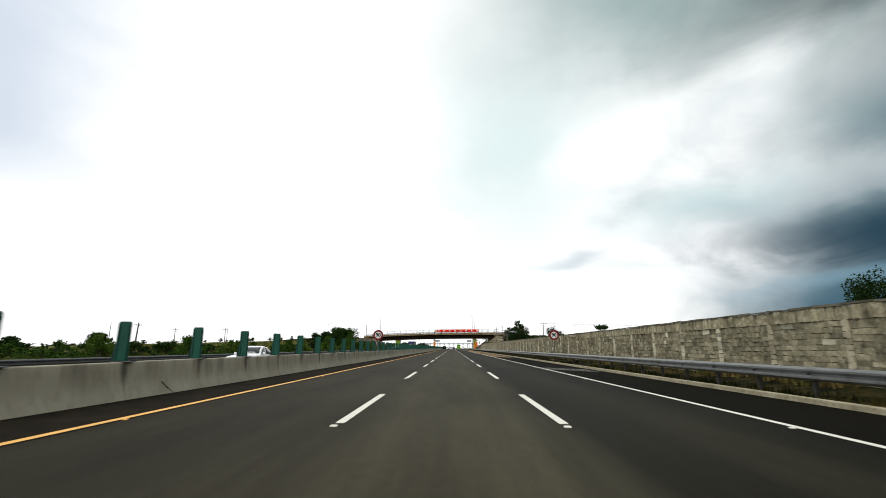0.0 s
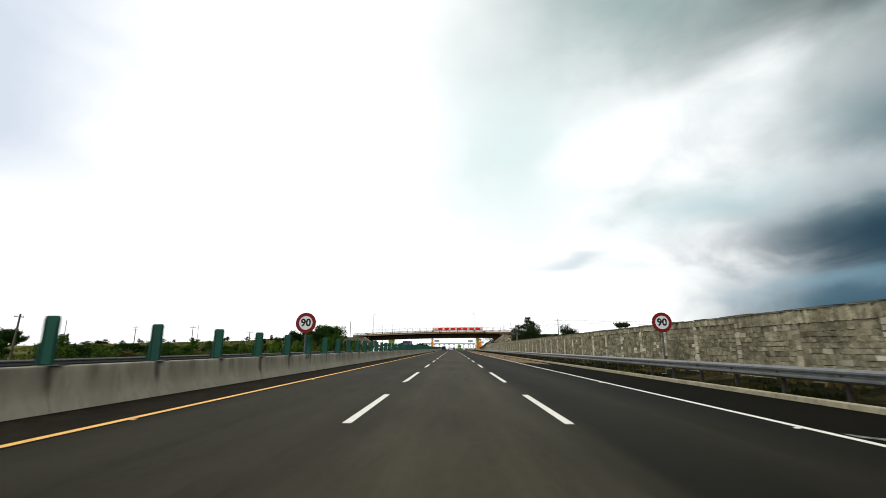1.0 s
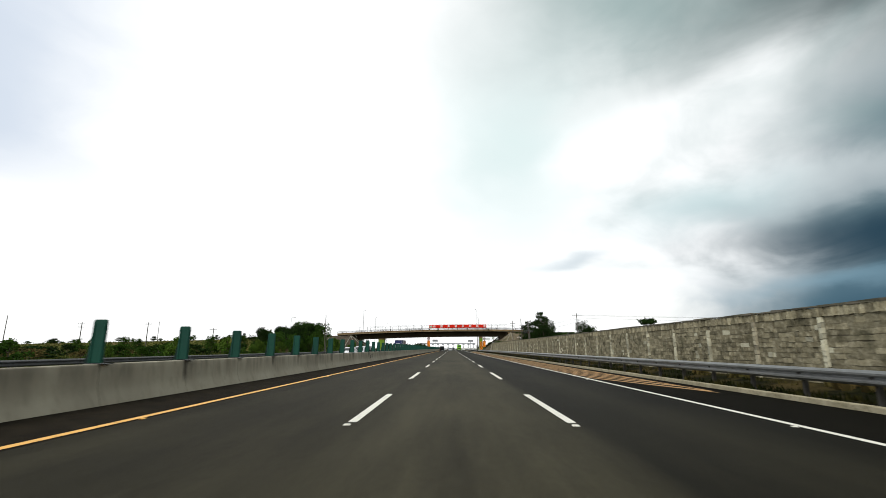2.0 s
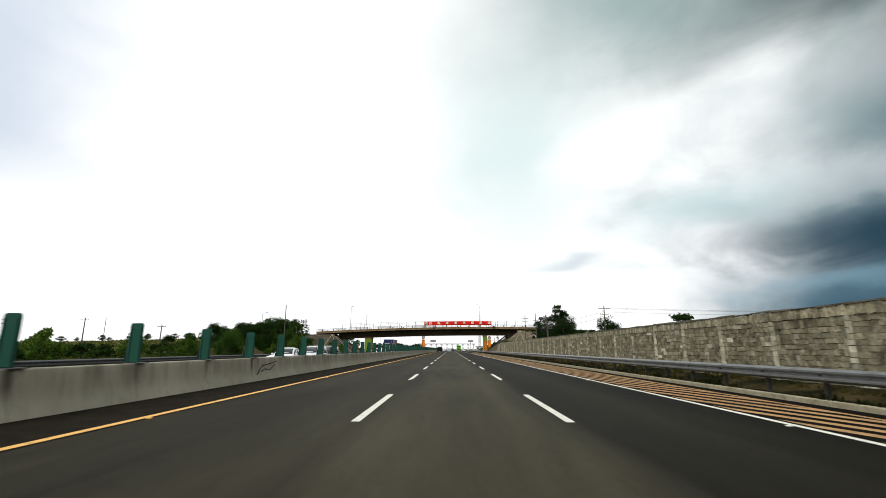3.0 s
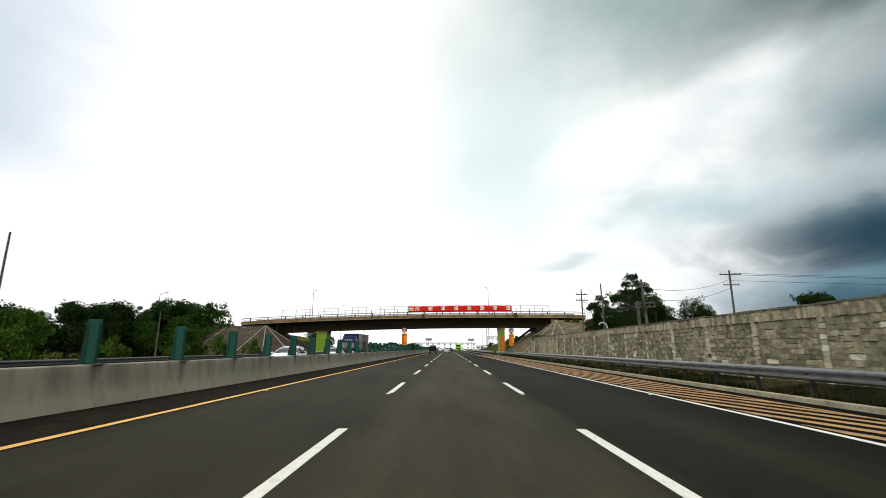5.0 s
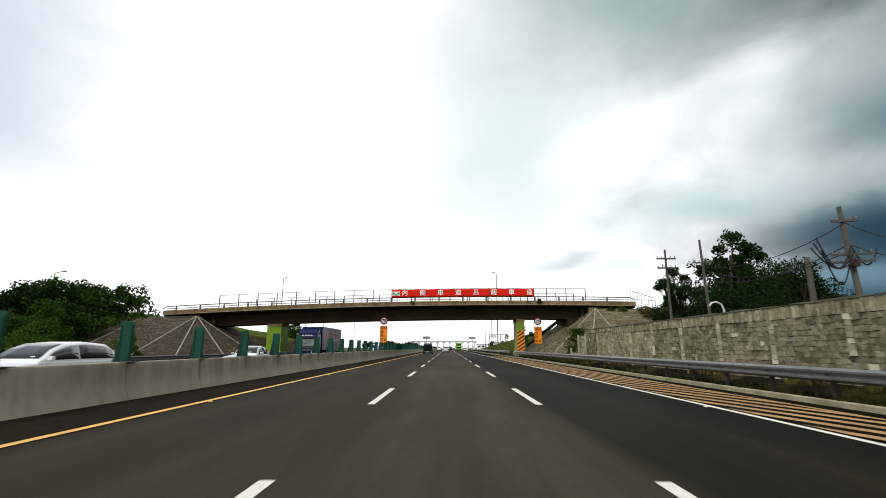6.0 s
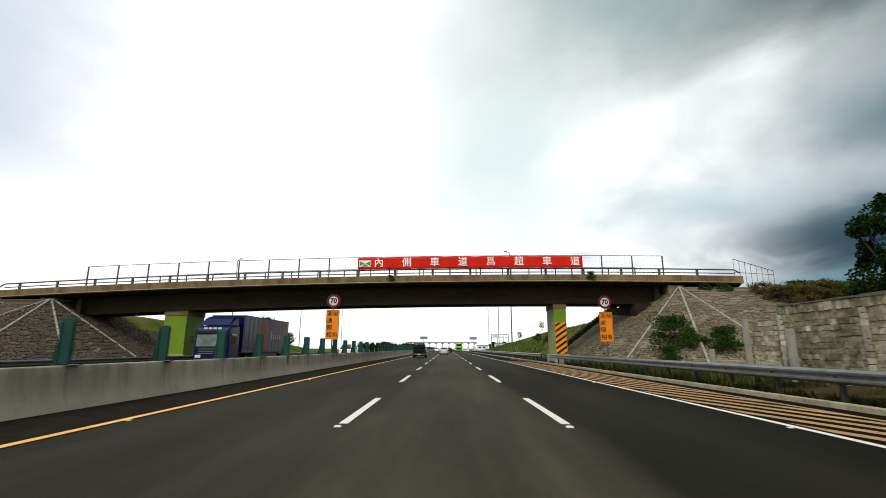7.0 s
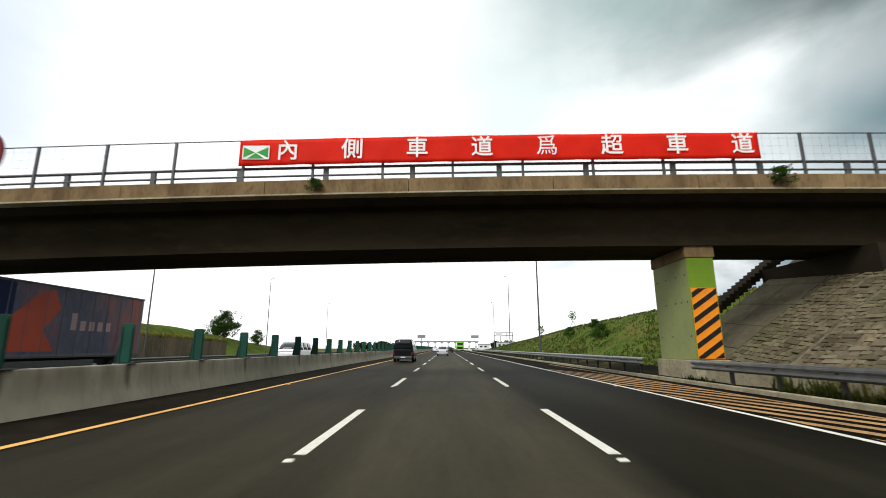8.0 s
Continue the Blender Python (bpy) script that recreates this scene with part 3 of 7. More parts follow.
def rounded(w, h, r, n=4):
    pts = []
    for cx, cz, a0 in ((w / 2 - r, h / 2 - r, 0), (-w / 2 + r, h / 2 - r, 90), (-w / 2 + r, -h / 2 + r, 180), (w / 2 - r, -h / 2 + r, 270)):
        for k in range(n + 1):
            a = radians(a0 + 90 * k / n)
            pts.append((cx + r * math.cos(a), cz + r * math.sin(a)))
    return pts


def letters(name, text, size, material, parent, place, depth=0.006, label="", bold=0.0):
    """Writing as a mesh part; it stands upright and faces -y, centred on place."""
    cu = bpy.data.curves.new(name, "FONT")
    cu.body, cu.size, cu.extrude, cu.offset = text, size, depth, bold
    cu.align_x, cu.align_y = "CENTER", "CENTER"
    cu.resolution_u = 3
    tmp = new(name, cu)
    bpy.context.view_layer.update()
    me = bpy.data.meshes.new_from_object(tmp.evaluated_get(bpy.context.evaluated_depsgraph_get()))
    bpy.data.objects.remove(tmp)
    me.materials.clear()
    me.materials.append(material)
    ob = new(name, me)
    ob.parent = parent
    ob.matrix_basis = place @ pose(0, 0, 0, 90, 0, 0)
    if label:
        ob["label"] = label
    return ob


# ---------------------------------------------------------------- ground, road and markings
ROAD_START, ROAD_END = -40.0, 620.0
FALL = 0.025


def road_z(x):
    """Crossfall: the lanes left of the middle lane rise a little towards the median."""
    if x >= -1.825:
        return 0.0
    if x >= -7.1:
        return FALL * (-1.825 - x)
    return -0.02 - 0.20 * min(1.0, (-7.36 - x) / 13.1)


def strip(name, x0, x1, y0, y1, material, lift=0.0, label="", category="road", cuts=3):
    bm = bmesh.new()
    ny = max(1, int((y1 - y0) / 50))
    grid = [[bm.verts.new((x0 + (x1 - x0) * i / cuts, y0 + (y1 - y0) * k / ny, road_z(x0 + (x1 - x0) * i / cuts) + lift)) for i in range(cuts + 1)] for k in range(ny + 1)]
    for a, b in zip(grid, grid[1:]):
        for i in range(cuts):
            bm.faces.new((a[i], a[i + 1], b[i + 1], b[i]))
    return tagged(mesh_object(name, bm, material), label, category, kind="structure")


bm = bmesh.new()
xs = [-3000, -1200, -500, -200, -90, -60, -42, -30, -24, -21, -20, 8, 9, 11, 30, 60, 120, 300, 1200, 3000]
ys = [-70, -20, 60, 120, 200, 300, 500, 900, 1800, 4200]
rows = [[bm.verts.new((x, y, -0.36 if -25 < x < 12 else -0.30 + 0.3 * noise.noise((x * 0.03, y * 0.03, 0.3)))) for x in xs] for y in ys]
for a, b in zip(rows, rows[1:]):
    for i in range(len(xs) - 1):
        bm.faces.new((a[i], a[i + 1], b[i + 1], b[i]))
tagged(mesh_object("ground", bm, GRASS_BASE, smooth=True), "flat green and straw-coloured farmland reaching to the horizon", "ground", kind="structure")

strip("road", -5.16, 5.46, ROAD_START, ROAD_END, LANES, 0.0, "worn dark grey asphalt of three motorway lanes", cuts=12)
strip("road", 5.46, 7.95, ROAD_START, ROAD_END, SHOULDER, 0.0, "dark asphalt hard shoulder beside the kerb")
strip("road", -6.84, -5.16, ROAD_START, ROAD_END, GRIT, 0.0, "narrow inner shoulder with dirt and grit along the median")
strip("road", -20.4, -7.36, ROAD_START, ROAD_END, ASPHALT, 0.0, "grey asphalt of the opposite carriageway", cuts=6)
strip("road_marking", -5.37, -5.235, ROAD_START, ROAD_END, PAINT_YELLOW, 0.005, "solid yellow edge line beside the median", "road marking", 1)
strip("road_marking", 5.32, 5.46, ROAD_START, ROAD_END, PAINT_WHITE, 0.005, "solid white edge line beside the hard shoulder", "road marking", 1)
strip("road_marking", -19.0, -18.85, ROAD_START, ROAD_END, PAINT_WHITE, 0.005, "solid white edge line of the opposite carriageway", "road marking", 1)
strip("road_marking", -8.2, -8.05, ROAD_START, ROAD_END, PAINT_YELLOW, 0.005, "solid yellow edge line of the opposite carriageway", "road marking", 1)

# lane dashes: an older pattern a little over eleven metres apart, then ten
ends = [(2.10 + 11.41 * k, 4.8) for k in range(-3, 7)] + [(81.0 + 9.9 * k, 4.0) for k in range(0, 40)]
first = {}
for x in (-1.825, 1.825):
    for far, length in ends:
        length = 6.5 if 36 < far < 37 else length
        key = (round(length, 1))
        if key not in first:
            b = bmesh.new()
            add_box(b, -0.075, 0.075, -length, 0, 0.002, 0.006)
            first[key] = mesh_object("lane_dash", b, PAINT_WHITE)
            ob = first[key]
        else:
            ob = new("lane_dash", first[key].data)
        ob.matrix_basis = pose(x, far, road_z(x))
        tagged(ob, "white painted lane dash on the asphalt", "road marking", "dashes between the lanes", "structure")
b = bmesh.new()
add_box(b, -0.055, 0.055, -0.05, 0.05, 0.0, 0.02)
bmesh.ops.bevel(b, geom=[e for e in b.edges if e.verts[0].co.z + e.verts[1].co.z > 0.03], offset=0.012, segments=1, affect="EDGES")
stud = mesh_object("road_stud", b, PAINT_WHITE)
stud_yellow = bpy.data.meshes.new_from_object(stud)
stud_yellow.materials[0] = PAINT_YELLOW
for k, (far, length) in enumerate(ends):
    length = 6.5 if 36 < far < 37 else length
    # every dash has studs beside the edge lines; behind the dashes themselves many are gone
    spots = [(-5.17, stud_yellow, "small raised yellow road stud beside the edge line"), (5.24, stud.data, "small raised white road stud beside the edge line")]
    if k not in (5, 9, 12, 16, 17):
        spots += [(x - 0.02, stud.data, "small raised white road stud behind a lane dash") for x in (-1.825, 1.825)]
    for x, data, label in spots:
        ob = new("road_stud", data)
        ob.matrix_basis = pose(x, far - length - 0.32, road_z(x) + 0.002) @ Matrix.Diagonal((*((1, 1, 1) if abs(x) < 3 else (0.7, 0.6, 0.8)), 1))
        tagged(ob, label, "road stud", "studs along the lane lines")
bpy.data.objects.remove(stud)

# ochre hatching on the hard shoulder: slanting bars between the edge line and the kerb
hatch = tagged(new("shoulder_hatching"), "worn ochre diagonal hatching painted on the hard shoulder", "road marking", kind="structure")
b = bmesh.new()
sl = 0.26
vs = [b.verts.new(p) for p in ((5.56, 0.0, 0.006), (7.30, -1.74 / sl, 0.006), (7.30, -1.74 / sl + 0.95, 0.006), (5.56, 0.95, 0.006))]
b.faces.new(vs)
bar = part("hatch_bar", b, PAINT_ORANGE, hatch)
bar.matrix_basis = pose(0, 55.0, 0)
for k in range(1, 70):
    share("hatch_bar", bar, hatch, pose(0, 55.0 + 2.05 * k, 0))
b = bmesh.new()
add_box(b, 7.30, 7.42, 49.0, 205.0, 0.003, 0.006)
part("hatch_border", b, PAINT_ORANGE, hatch, "thin ochre border line beside the kerb")
white_hatch = tagged(new("white_hatching"), "worn white diagonal hatching on the hard shoulder", "road marking", kind="structure")
for k in range(4):
    b = bmesh.new()
    y = 13.9 + 0.75 * k
    b.faces.new([b.verts.new(p) for p in ((5.55, y + 2.9, 0.006), (7.6, y, 0.006), (7.6, y + 0.3, 0.006), (5.55, y + 3.2, 0.006))])
    part("hatch_bar", b, PAINT_WORN, white_hatch)

# kerb of the hard shoulder, in cast lengths
b = box(7.95, 8.13, 0.0, 3.98, -0.08, 0.12, 0.02)
kerb = tagged(mesh_object("kerb", b, KERB), "stained concrete kerb length along the hard shoulder", "kerb", "kerb lengths", "structure")
kerb.matrix_basis = pose(0, -36, 0)
for k in range(1, 92):
    ob = new("kerb", kerb.data)
    ob.matrix_basis = pose(0, -36 + 4 * k, 0)
    tagged(ob, "stained concrete kerb length along the hard shoulder", "kerb", "kerb lengths", "structure")
# verge between kerb and wall
b = bmesh.new()
ny = 205
vx = (8.13, 8.6, 9.2, 9.9, 10.5, 11.2)
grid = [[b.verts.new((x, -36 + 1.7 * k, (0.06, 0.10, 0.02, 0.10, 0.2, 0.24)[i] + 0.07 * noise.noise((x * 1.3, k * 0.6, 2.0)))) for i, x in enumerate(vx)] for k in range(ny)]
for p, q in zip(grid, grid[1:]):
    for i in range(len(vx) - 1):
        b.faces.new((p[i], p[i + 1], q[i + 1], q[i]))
tagged(mesh_object("verge", b, VERGE, smooth=True), "weedy soil verge between kerb and boundary wall, shadow in its colour", "verge", kind="structure")

# ---------------------------------------------------------------- median barrier with green anti-glare screens
MED = -7.1


def barrier_outline(half):
    return [(x, z) for x, z in half] + [(-x, z) for x, z in half[::-1]]


SEG = 2.969
seg = thing("barrier_segment", MED, 2.36 - 10 * SEG, 0, "stained grey precast concrete median barrier segment", "concrete barrier", "median barrier segments")
part("stem", extrude_y(barrier_outline([(0.252, 0.13), (0.214, 0.22), (0.182, 0.30), (0.158, 0.37), (0.141, 0.44), (0.130, 0.52), (0.122, 0.62), (0.113, 0.76), (0.105, 0.868), (0.096, 0.89), (0.080, 0.90)]), 0.007, SEG - 0.007), CONCRETE, seg, "upright concrete stem")
part("toe", extrude_y(barrier_outline([(0.278, -0.05), (0.276, 0.05), (0.268, 0.09), (0.252, 0.13)]), 0.007, SEG - 0.007), CONCRETE, seg, "flared concrete toe")
part("joint", extrude_y(barrier_outline([(0.268, -0.05), (0.240, 0.14), (0.172, 0.30), (0.124, 0.47), (0.100, 0.82), (0.080, 0.87)]), -0.007, 0.007), MORTAR, seg, "dark open joint")
for o in seg.children:
    if o.name[:5] != "joint":
        o.data.polygons.foreach_set("use_smooth", [True] * len(o.data.polygons))
        o.data.set_sharp_from_angle(angle=radians(40))
for k in range(-9, 150):
    copy_thing(seg, pose(MED + rnd.uniform(-0.004, 0.004), 2.36 + SEG * k, rnd.uniform(-0.006, 0.006)))


for pts in (((74.0, 0.33), (74.5, 0.62), (75.1, 0.66), (75.9, 0.74)), ((74.4, 0.42), (74.8, 0.50), (75.2, 0.44), (75.7, 0.62)), ((0.72, 0.40), (0.85, 0.28), (1.1, 0.10))):
    b = bmesh.new()
    for (y0, z0), (y1, z1) in zip(pts, pts[1:]):
        add_tube(b, (MED + float(np.interp(z0, (0.13, 0.30, 0.44, 0.87), (0.252, 0.182, 0.141, 0.105))), y0, z0), (MED + float(np.interp(z1, (0.13, 0.30, 0.44, 0.87), (0.252, 0.182, 0.141, 0.105))), y1, z1), 0.022, 0.014, 6)
    tagged(mesh_object("scuff_mark", b, HAZARD_BLACK), "dark ragged tyre scuff on the barrier", "scuff", kind="structure")


def screen_panel():
    p = thing("glare_screen", MED, 2.36, 0.90, "dark green plastic anti-glare screen plate on the median barrier", "anti-glare screen", "anti-glare screens on the median")
    pts = [(-0.148, 0.02), (0.148, 0.02), (0.145, 0.81), (0.132, 0.845), (0.105, 0.86), (-0.105, 0.86), (-0.132, 0.845), (-0.145, 0.81)]
    b = outline(pts, 0.035)
    bmesh.ops.bevel(b, geom=[e for e in b.edges if abs(e.verts[0].co.y - e.verts[1].co.y) < 1e-5], offset=0.008, segments=1, affect="EDGES")
    part("plate", b, GREEN_PANEL, p)
    b = bmesh.new()
    for x in (-0.11, 0.11):
        add_box(b, x - 0.012, x + 0.012, -0.02, 0.055, 0.02, 0.78)
    part("stiffener", b, GREEN_PANEL, p)
    b = bmesh.new()
    vs = [b.verts.new(q) for q in ((-0.25, 0.04, 0.0), (-0.02, 0.04, 0.0), (-0.02, 0.20, 0.0), (-0.25, 0.20, 0.0), (-0.16, 0.04, 0.50), (-0.06, 0.04, 0.50), (-0.06, 0.07, 0.50), (-0.16, 0.07, 0.50))]
    for f in ((0, 1, 5, 4), (1, 2, 6, 5), (2, 3, 7, 6), (3, 0, 4, 7), (4, 5, 6, 7), (3, 2, 1, 0)):
        b.faces.new([vs[i] for i in f])
    part("foot", b, GREEN_SHADED, p, "flared green foot with shade in its colour")
    b = box(-0.19, 0.19, -0.03, 0.27, 0.0, 0.014)
    part("base_plate", b, STEEL_DULL, p, "bolted grey base plate")
    return p


panel = screen_panel()
for k in range(-8, 140):
    if k:
        copy_thing(panel, pose(MED, 2.36 + SEG * k, 0.90, 0, 0, rnd.uniform(-2, 2)))

# ---------------------------------------------------------------- guard rails


def wbeam(x, z0, face):
    """Outline of a rail with two waves; face: -1 when the waves point to -x."""
    w = [(0.0, 0.31), (0.03, 0.30), (0.08, 0.255), (0.08, 0.215), (0.02, 0.165), (0.02, 0.145), (0.08, 0.095), (0.08, 0.055), (0.03, 0.01), (0.0, 0.0)]
    outer = [(x + face * a, z0 + c) for a, c in w]
    inner = [(x + face * (a - 0.006), z0 + c) for a, c in w[::-1]]
    return outer + inner


def guard_rail(x, face, y0, y1, pitch, label, group, z=0.0, low=False):
    rail = thing("guard_rail", x, y0, z, label, "guard rail", group)
    b = extrude_y(wbeam(0, 0.47, face), 0.0, y1 - y0)
    # far rails take the darker steel, which carries the shade of their faces
    part("beam", b, STEEL_DULL if low else STEEL, rail, "galvanised two-wave rail")
    if low:
        part("beam", extrude_y(wbeam(0, 0.04, face), 0.0, y1 - y0), STEEL_DULL, rail, "lower two-wave rail with shade in its colour")
    b = bmesh.new()
    add_box(b, -0.05 - face * 0.10, 0.05 - face * 0.10, -0.04, 0.04, -0.45, 0.74)
    post = part("post", b, POST_GREY, rail, "weathered steel post")
    post.matrix_basis = pose(0, 0.6, 0)
    b = box(-0.055, 0.055, -0.05, 0.05, 0.52, 0.72)
    spacer = part("spacer", b, POST_GREY, rail)
    spacer.matrix_basis = pose(-face * 0.02, 0.6, 0)
    k = 1
    while 0.6 + pitch * k < y1 - y0:
        share("post", post, rail, pose(0, 0.6 + pitch * k, 0))
        share("spacer", spacer, rail, pose(-face * 0.02, 0.6 + pitch * k, 0))
        k += 1
    return rail


guard_rail(8.30, -1, -32.0, 84.0, 2.0, "galvanised steel guard rail before the boundary wall", "roadside guard rails")
guard_rail(8.30, -1, 84.02, 186.6, 2.0, "galvanised steel guard rail before the wall and stone slope", "roadside guard rails")
guard_rail(8.30, -1, 190.6, 330.0, 2.0, "galvanised steel guard rail below the grassy bank", "roadside guard rails")
guard_rail(-20.6, 1, -32.0, 160.0, 4.0, "galvanised guard rail on the far side of the opposite carriageway", "far guard rails", -0.14, True)
guard_rail(-20.6, 1, 160.02, 360.0, 4.0, "galvanised guard rail beside the far bridge pier", "far guard rails", -0.14, True)

# ---------------------------------------------------------------- boundary wall: backing now, its blocks at the end of the file
WALL_X, WALL_Y0, WALL_Y1 = 10.85, -31.7, 163.75


def wall_top(y):
    return 2.42 + 0.0013 * max(0.0, y - 20)


b = bmesh.new()
n = 30
rings = []
for k in range(n + 1):
    y = WALL_Y0 + (WALL_Y1 - WALL_Y0) * k / n
    rings.append([b.verts.new(q) for q in ((WALL_X, y, -0.2), (WALL_X, y, wall_top(y) - 0.05), (WALL_X + 0.30, y, wall_top(y) - 0.05), (WALL_X + 0.30, y, -0.2))])
for p, q in zip(rings, rings[1:]):
    for i in range(4):
        j = (i + 1) % 4
        b.faces.new((p[i], p[j], q[j], q[i]))
b.faces.new(rings[0])
b.faces.new(rings[-1][::-1])
bmesh.ops.recalc_face_normals(b, faces=b.faces[:])
wall = tagged(mesh_object("boundary_wall", b, MORTAR), "weathered grey-brown concrete block boundary wall with pilasters", "wall", kind="structure")

# ---------------------------------------------------------------- overpass
BR0, BR1 = 185.7, 191.7          # near and far edge of the deck
BX0, BX1 = -37.0, 24.0


def deck_z(x):
    """Top of the edge beam: a gentle crest."""
    return 7.15 - 0.00062 * (x - 9.0) ** 2


def along_x(profile, x0, x1, steps):
    """A closed outline of (y, height below or above the edge beam's top) drawn along the deck."""
    bm = bmesh.new()
    rings = [[bm.verts.new((x0 + (x1 - x0) * k / steps, y, deck_z(x0 + (x1 - x0) * k / steps) + h)) for y, h in profile] for k in range(steps + 1)]
    n = len(profile)
    for a, b in zip(rings, rings[1:]):
        for i in range(n):
            j = (i + 1) % n
            bm.faces.new((a[i], a[j], b[j], b[i]))
    bm.faces.new(rings[0])
    bm.faces.new(rings[-1][::-1])
    bmesh.ops.recalc_face_normals(bm, faces=bm.faces[:])
    return bm


overpass = thing("overpass", 0, 0, 0, "old stained concrete overpass with steel railings across the motorway", "bridge")
part("deck", along_x([(BR0 + 0.35, -0.06), (BR1 - 0.35, -0.06), (BR1 - 0.35, -0.62), (BR1 - 0.7, -0.80), (BR0 + 0.7, -0.80), (BR0 + 0.35, -0.62)], BX0, BX1, 24), DECK, overpass, "concrete deck slab with underside shade in its colour")
for y0, y1 in ((BR0, BR0 + 0.346), (BR1 - 0.346, BR1)):
    for k in range(12):
        x0 = BX0 + (BX1 - BX0) * k / 12
        part("edge_beam", along_x([(y0, 0.0), (y1, 0.0), (y1, -0.50), (y0, -0.50)], x0 + 0.01, x0 + (BX1 - BX0) / 12 - 0.01, 3), CONCRETE_OLD, overpass, "stained brown concrete edge beam")
    part("drip_edge", along_x([(y0 - 0.03, -0.504), (y1, -0.504), (y1, -0.59), (y0 - 0.03, -0.56)], BX0, BX1, 24), KERB, overpass, "pale drip ledge below the edge beam")
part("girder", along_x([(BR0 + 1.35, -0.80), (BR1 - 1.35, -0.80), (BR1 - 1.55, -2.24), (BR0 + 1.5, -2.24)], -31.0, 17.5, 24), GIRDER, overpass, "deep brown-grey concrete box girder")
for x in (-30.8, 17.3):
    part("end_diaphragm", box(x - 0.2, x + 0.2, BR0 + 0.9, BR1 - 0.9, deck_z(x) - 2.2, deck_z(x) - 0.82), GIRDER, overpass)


def railing(y, fence_x0, fence_x1):
    rail_from, rail_to = BX0 + 0.4, BX1 - 0.6
    for h, r in ((0.52, 0.055), (0.22, 0.04)):
        b = bmesh.new()
        pts = [Vector((x, y, deck_z(x) + h)) for x in np.linspace(rail_from, rail_to, 28)]
        if h > 0.4:
            pts = [pts[0] + Vector((-0.5, 0, -0.28))] + pts + [pts[-1] + Vector((0.5, 0, -0.28))]
        add_line(b, pts, r, 8)
        part("hand_rail", b, STEEL_DULL, overpass, "galvanised steel tube rail")
    b = bmesh.new()
    add_box(b, -0.09, 0.09, -0.06, 0.06, -0.02, 0.5)
    bmesh.ops.bevel(b, geom=b.edges[:], offset=0.015, segments=1, affect="EDGES")
    post = part("rail_post", b, STEEL_DULL, overpass, "short cast steel rail post")
    post.matrix_basis = pose(rail_from + 1.2, y + 0.03, deck_z(rail_from + 1.2))
    x = rail_from + 1.2 + 3.1
    while x < rail_to:
        share("rail_post", post, overpass, pose(x, y + 0.03, deck_z(x)))
        x += 3.1
    # tall mesh fence over the lanes
    b = bmesh.new()
    add_box(b, -0.042, 0.042, -0.04, 0.04, -0.30, 1.60)
    fpost = part("fence_post", b, STEEL_DULL, overpass, "tall galvanised fence post")
    n = int((fence_x1 - fence_x0) / 2.4975)
    for k in range(n + 1):
        x = fence_x1 - 2.4975 * k
        if k == 0:
            fpost.matrix_basis = pose(x, y - 0.06, deck_z(x))
        else:
            share("fence_post", fpost, overpass, pose(x, y - 0.06, deck_z(x)))
    b = bmesh.new()
    add_line(b, [(x, y - 0.06, deck_z(x) + 1.59) for x in np.linspace(fence_x0, fence_x1, 20)], 0.022, 6)
    part("fence_top_rail", b, STEEL_DULL, overpass)
    b = bmesh.new()
    xs = np.arange(fence_x0, fence_x1, 0.30)
    for x in xs:
        add_tube(b, (x, y - 0.06, deck_z(x) + 0.45), (x, y - 0.06, deck_z(x) + 1.58), 0.0022, n=3, cap=False)
    for h in np.arange(0.5, 1.58, 0.30):
        add_line(b, [(x, y - 0.06, deck_z(x) + h) for x in np.linspace(fence_x0, fence_x1, 16)], 0.0022, 3)
    part("wire_mesh", b, STEEL_DULL, overpass, "thin wire mesh infill")["kind"] = "stuff"


railing(BR0 + 0.16, -29.85, 17.62)
railing(BR1 - 0.16, -27.35, 17.62)


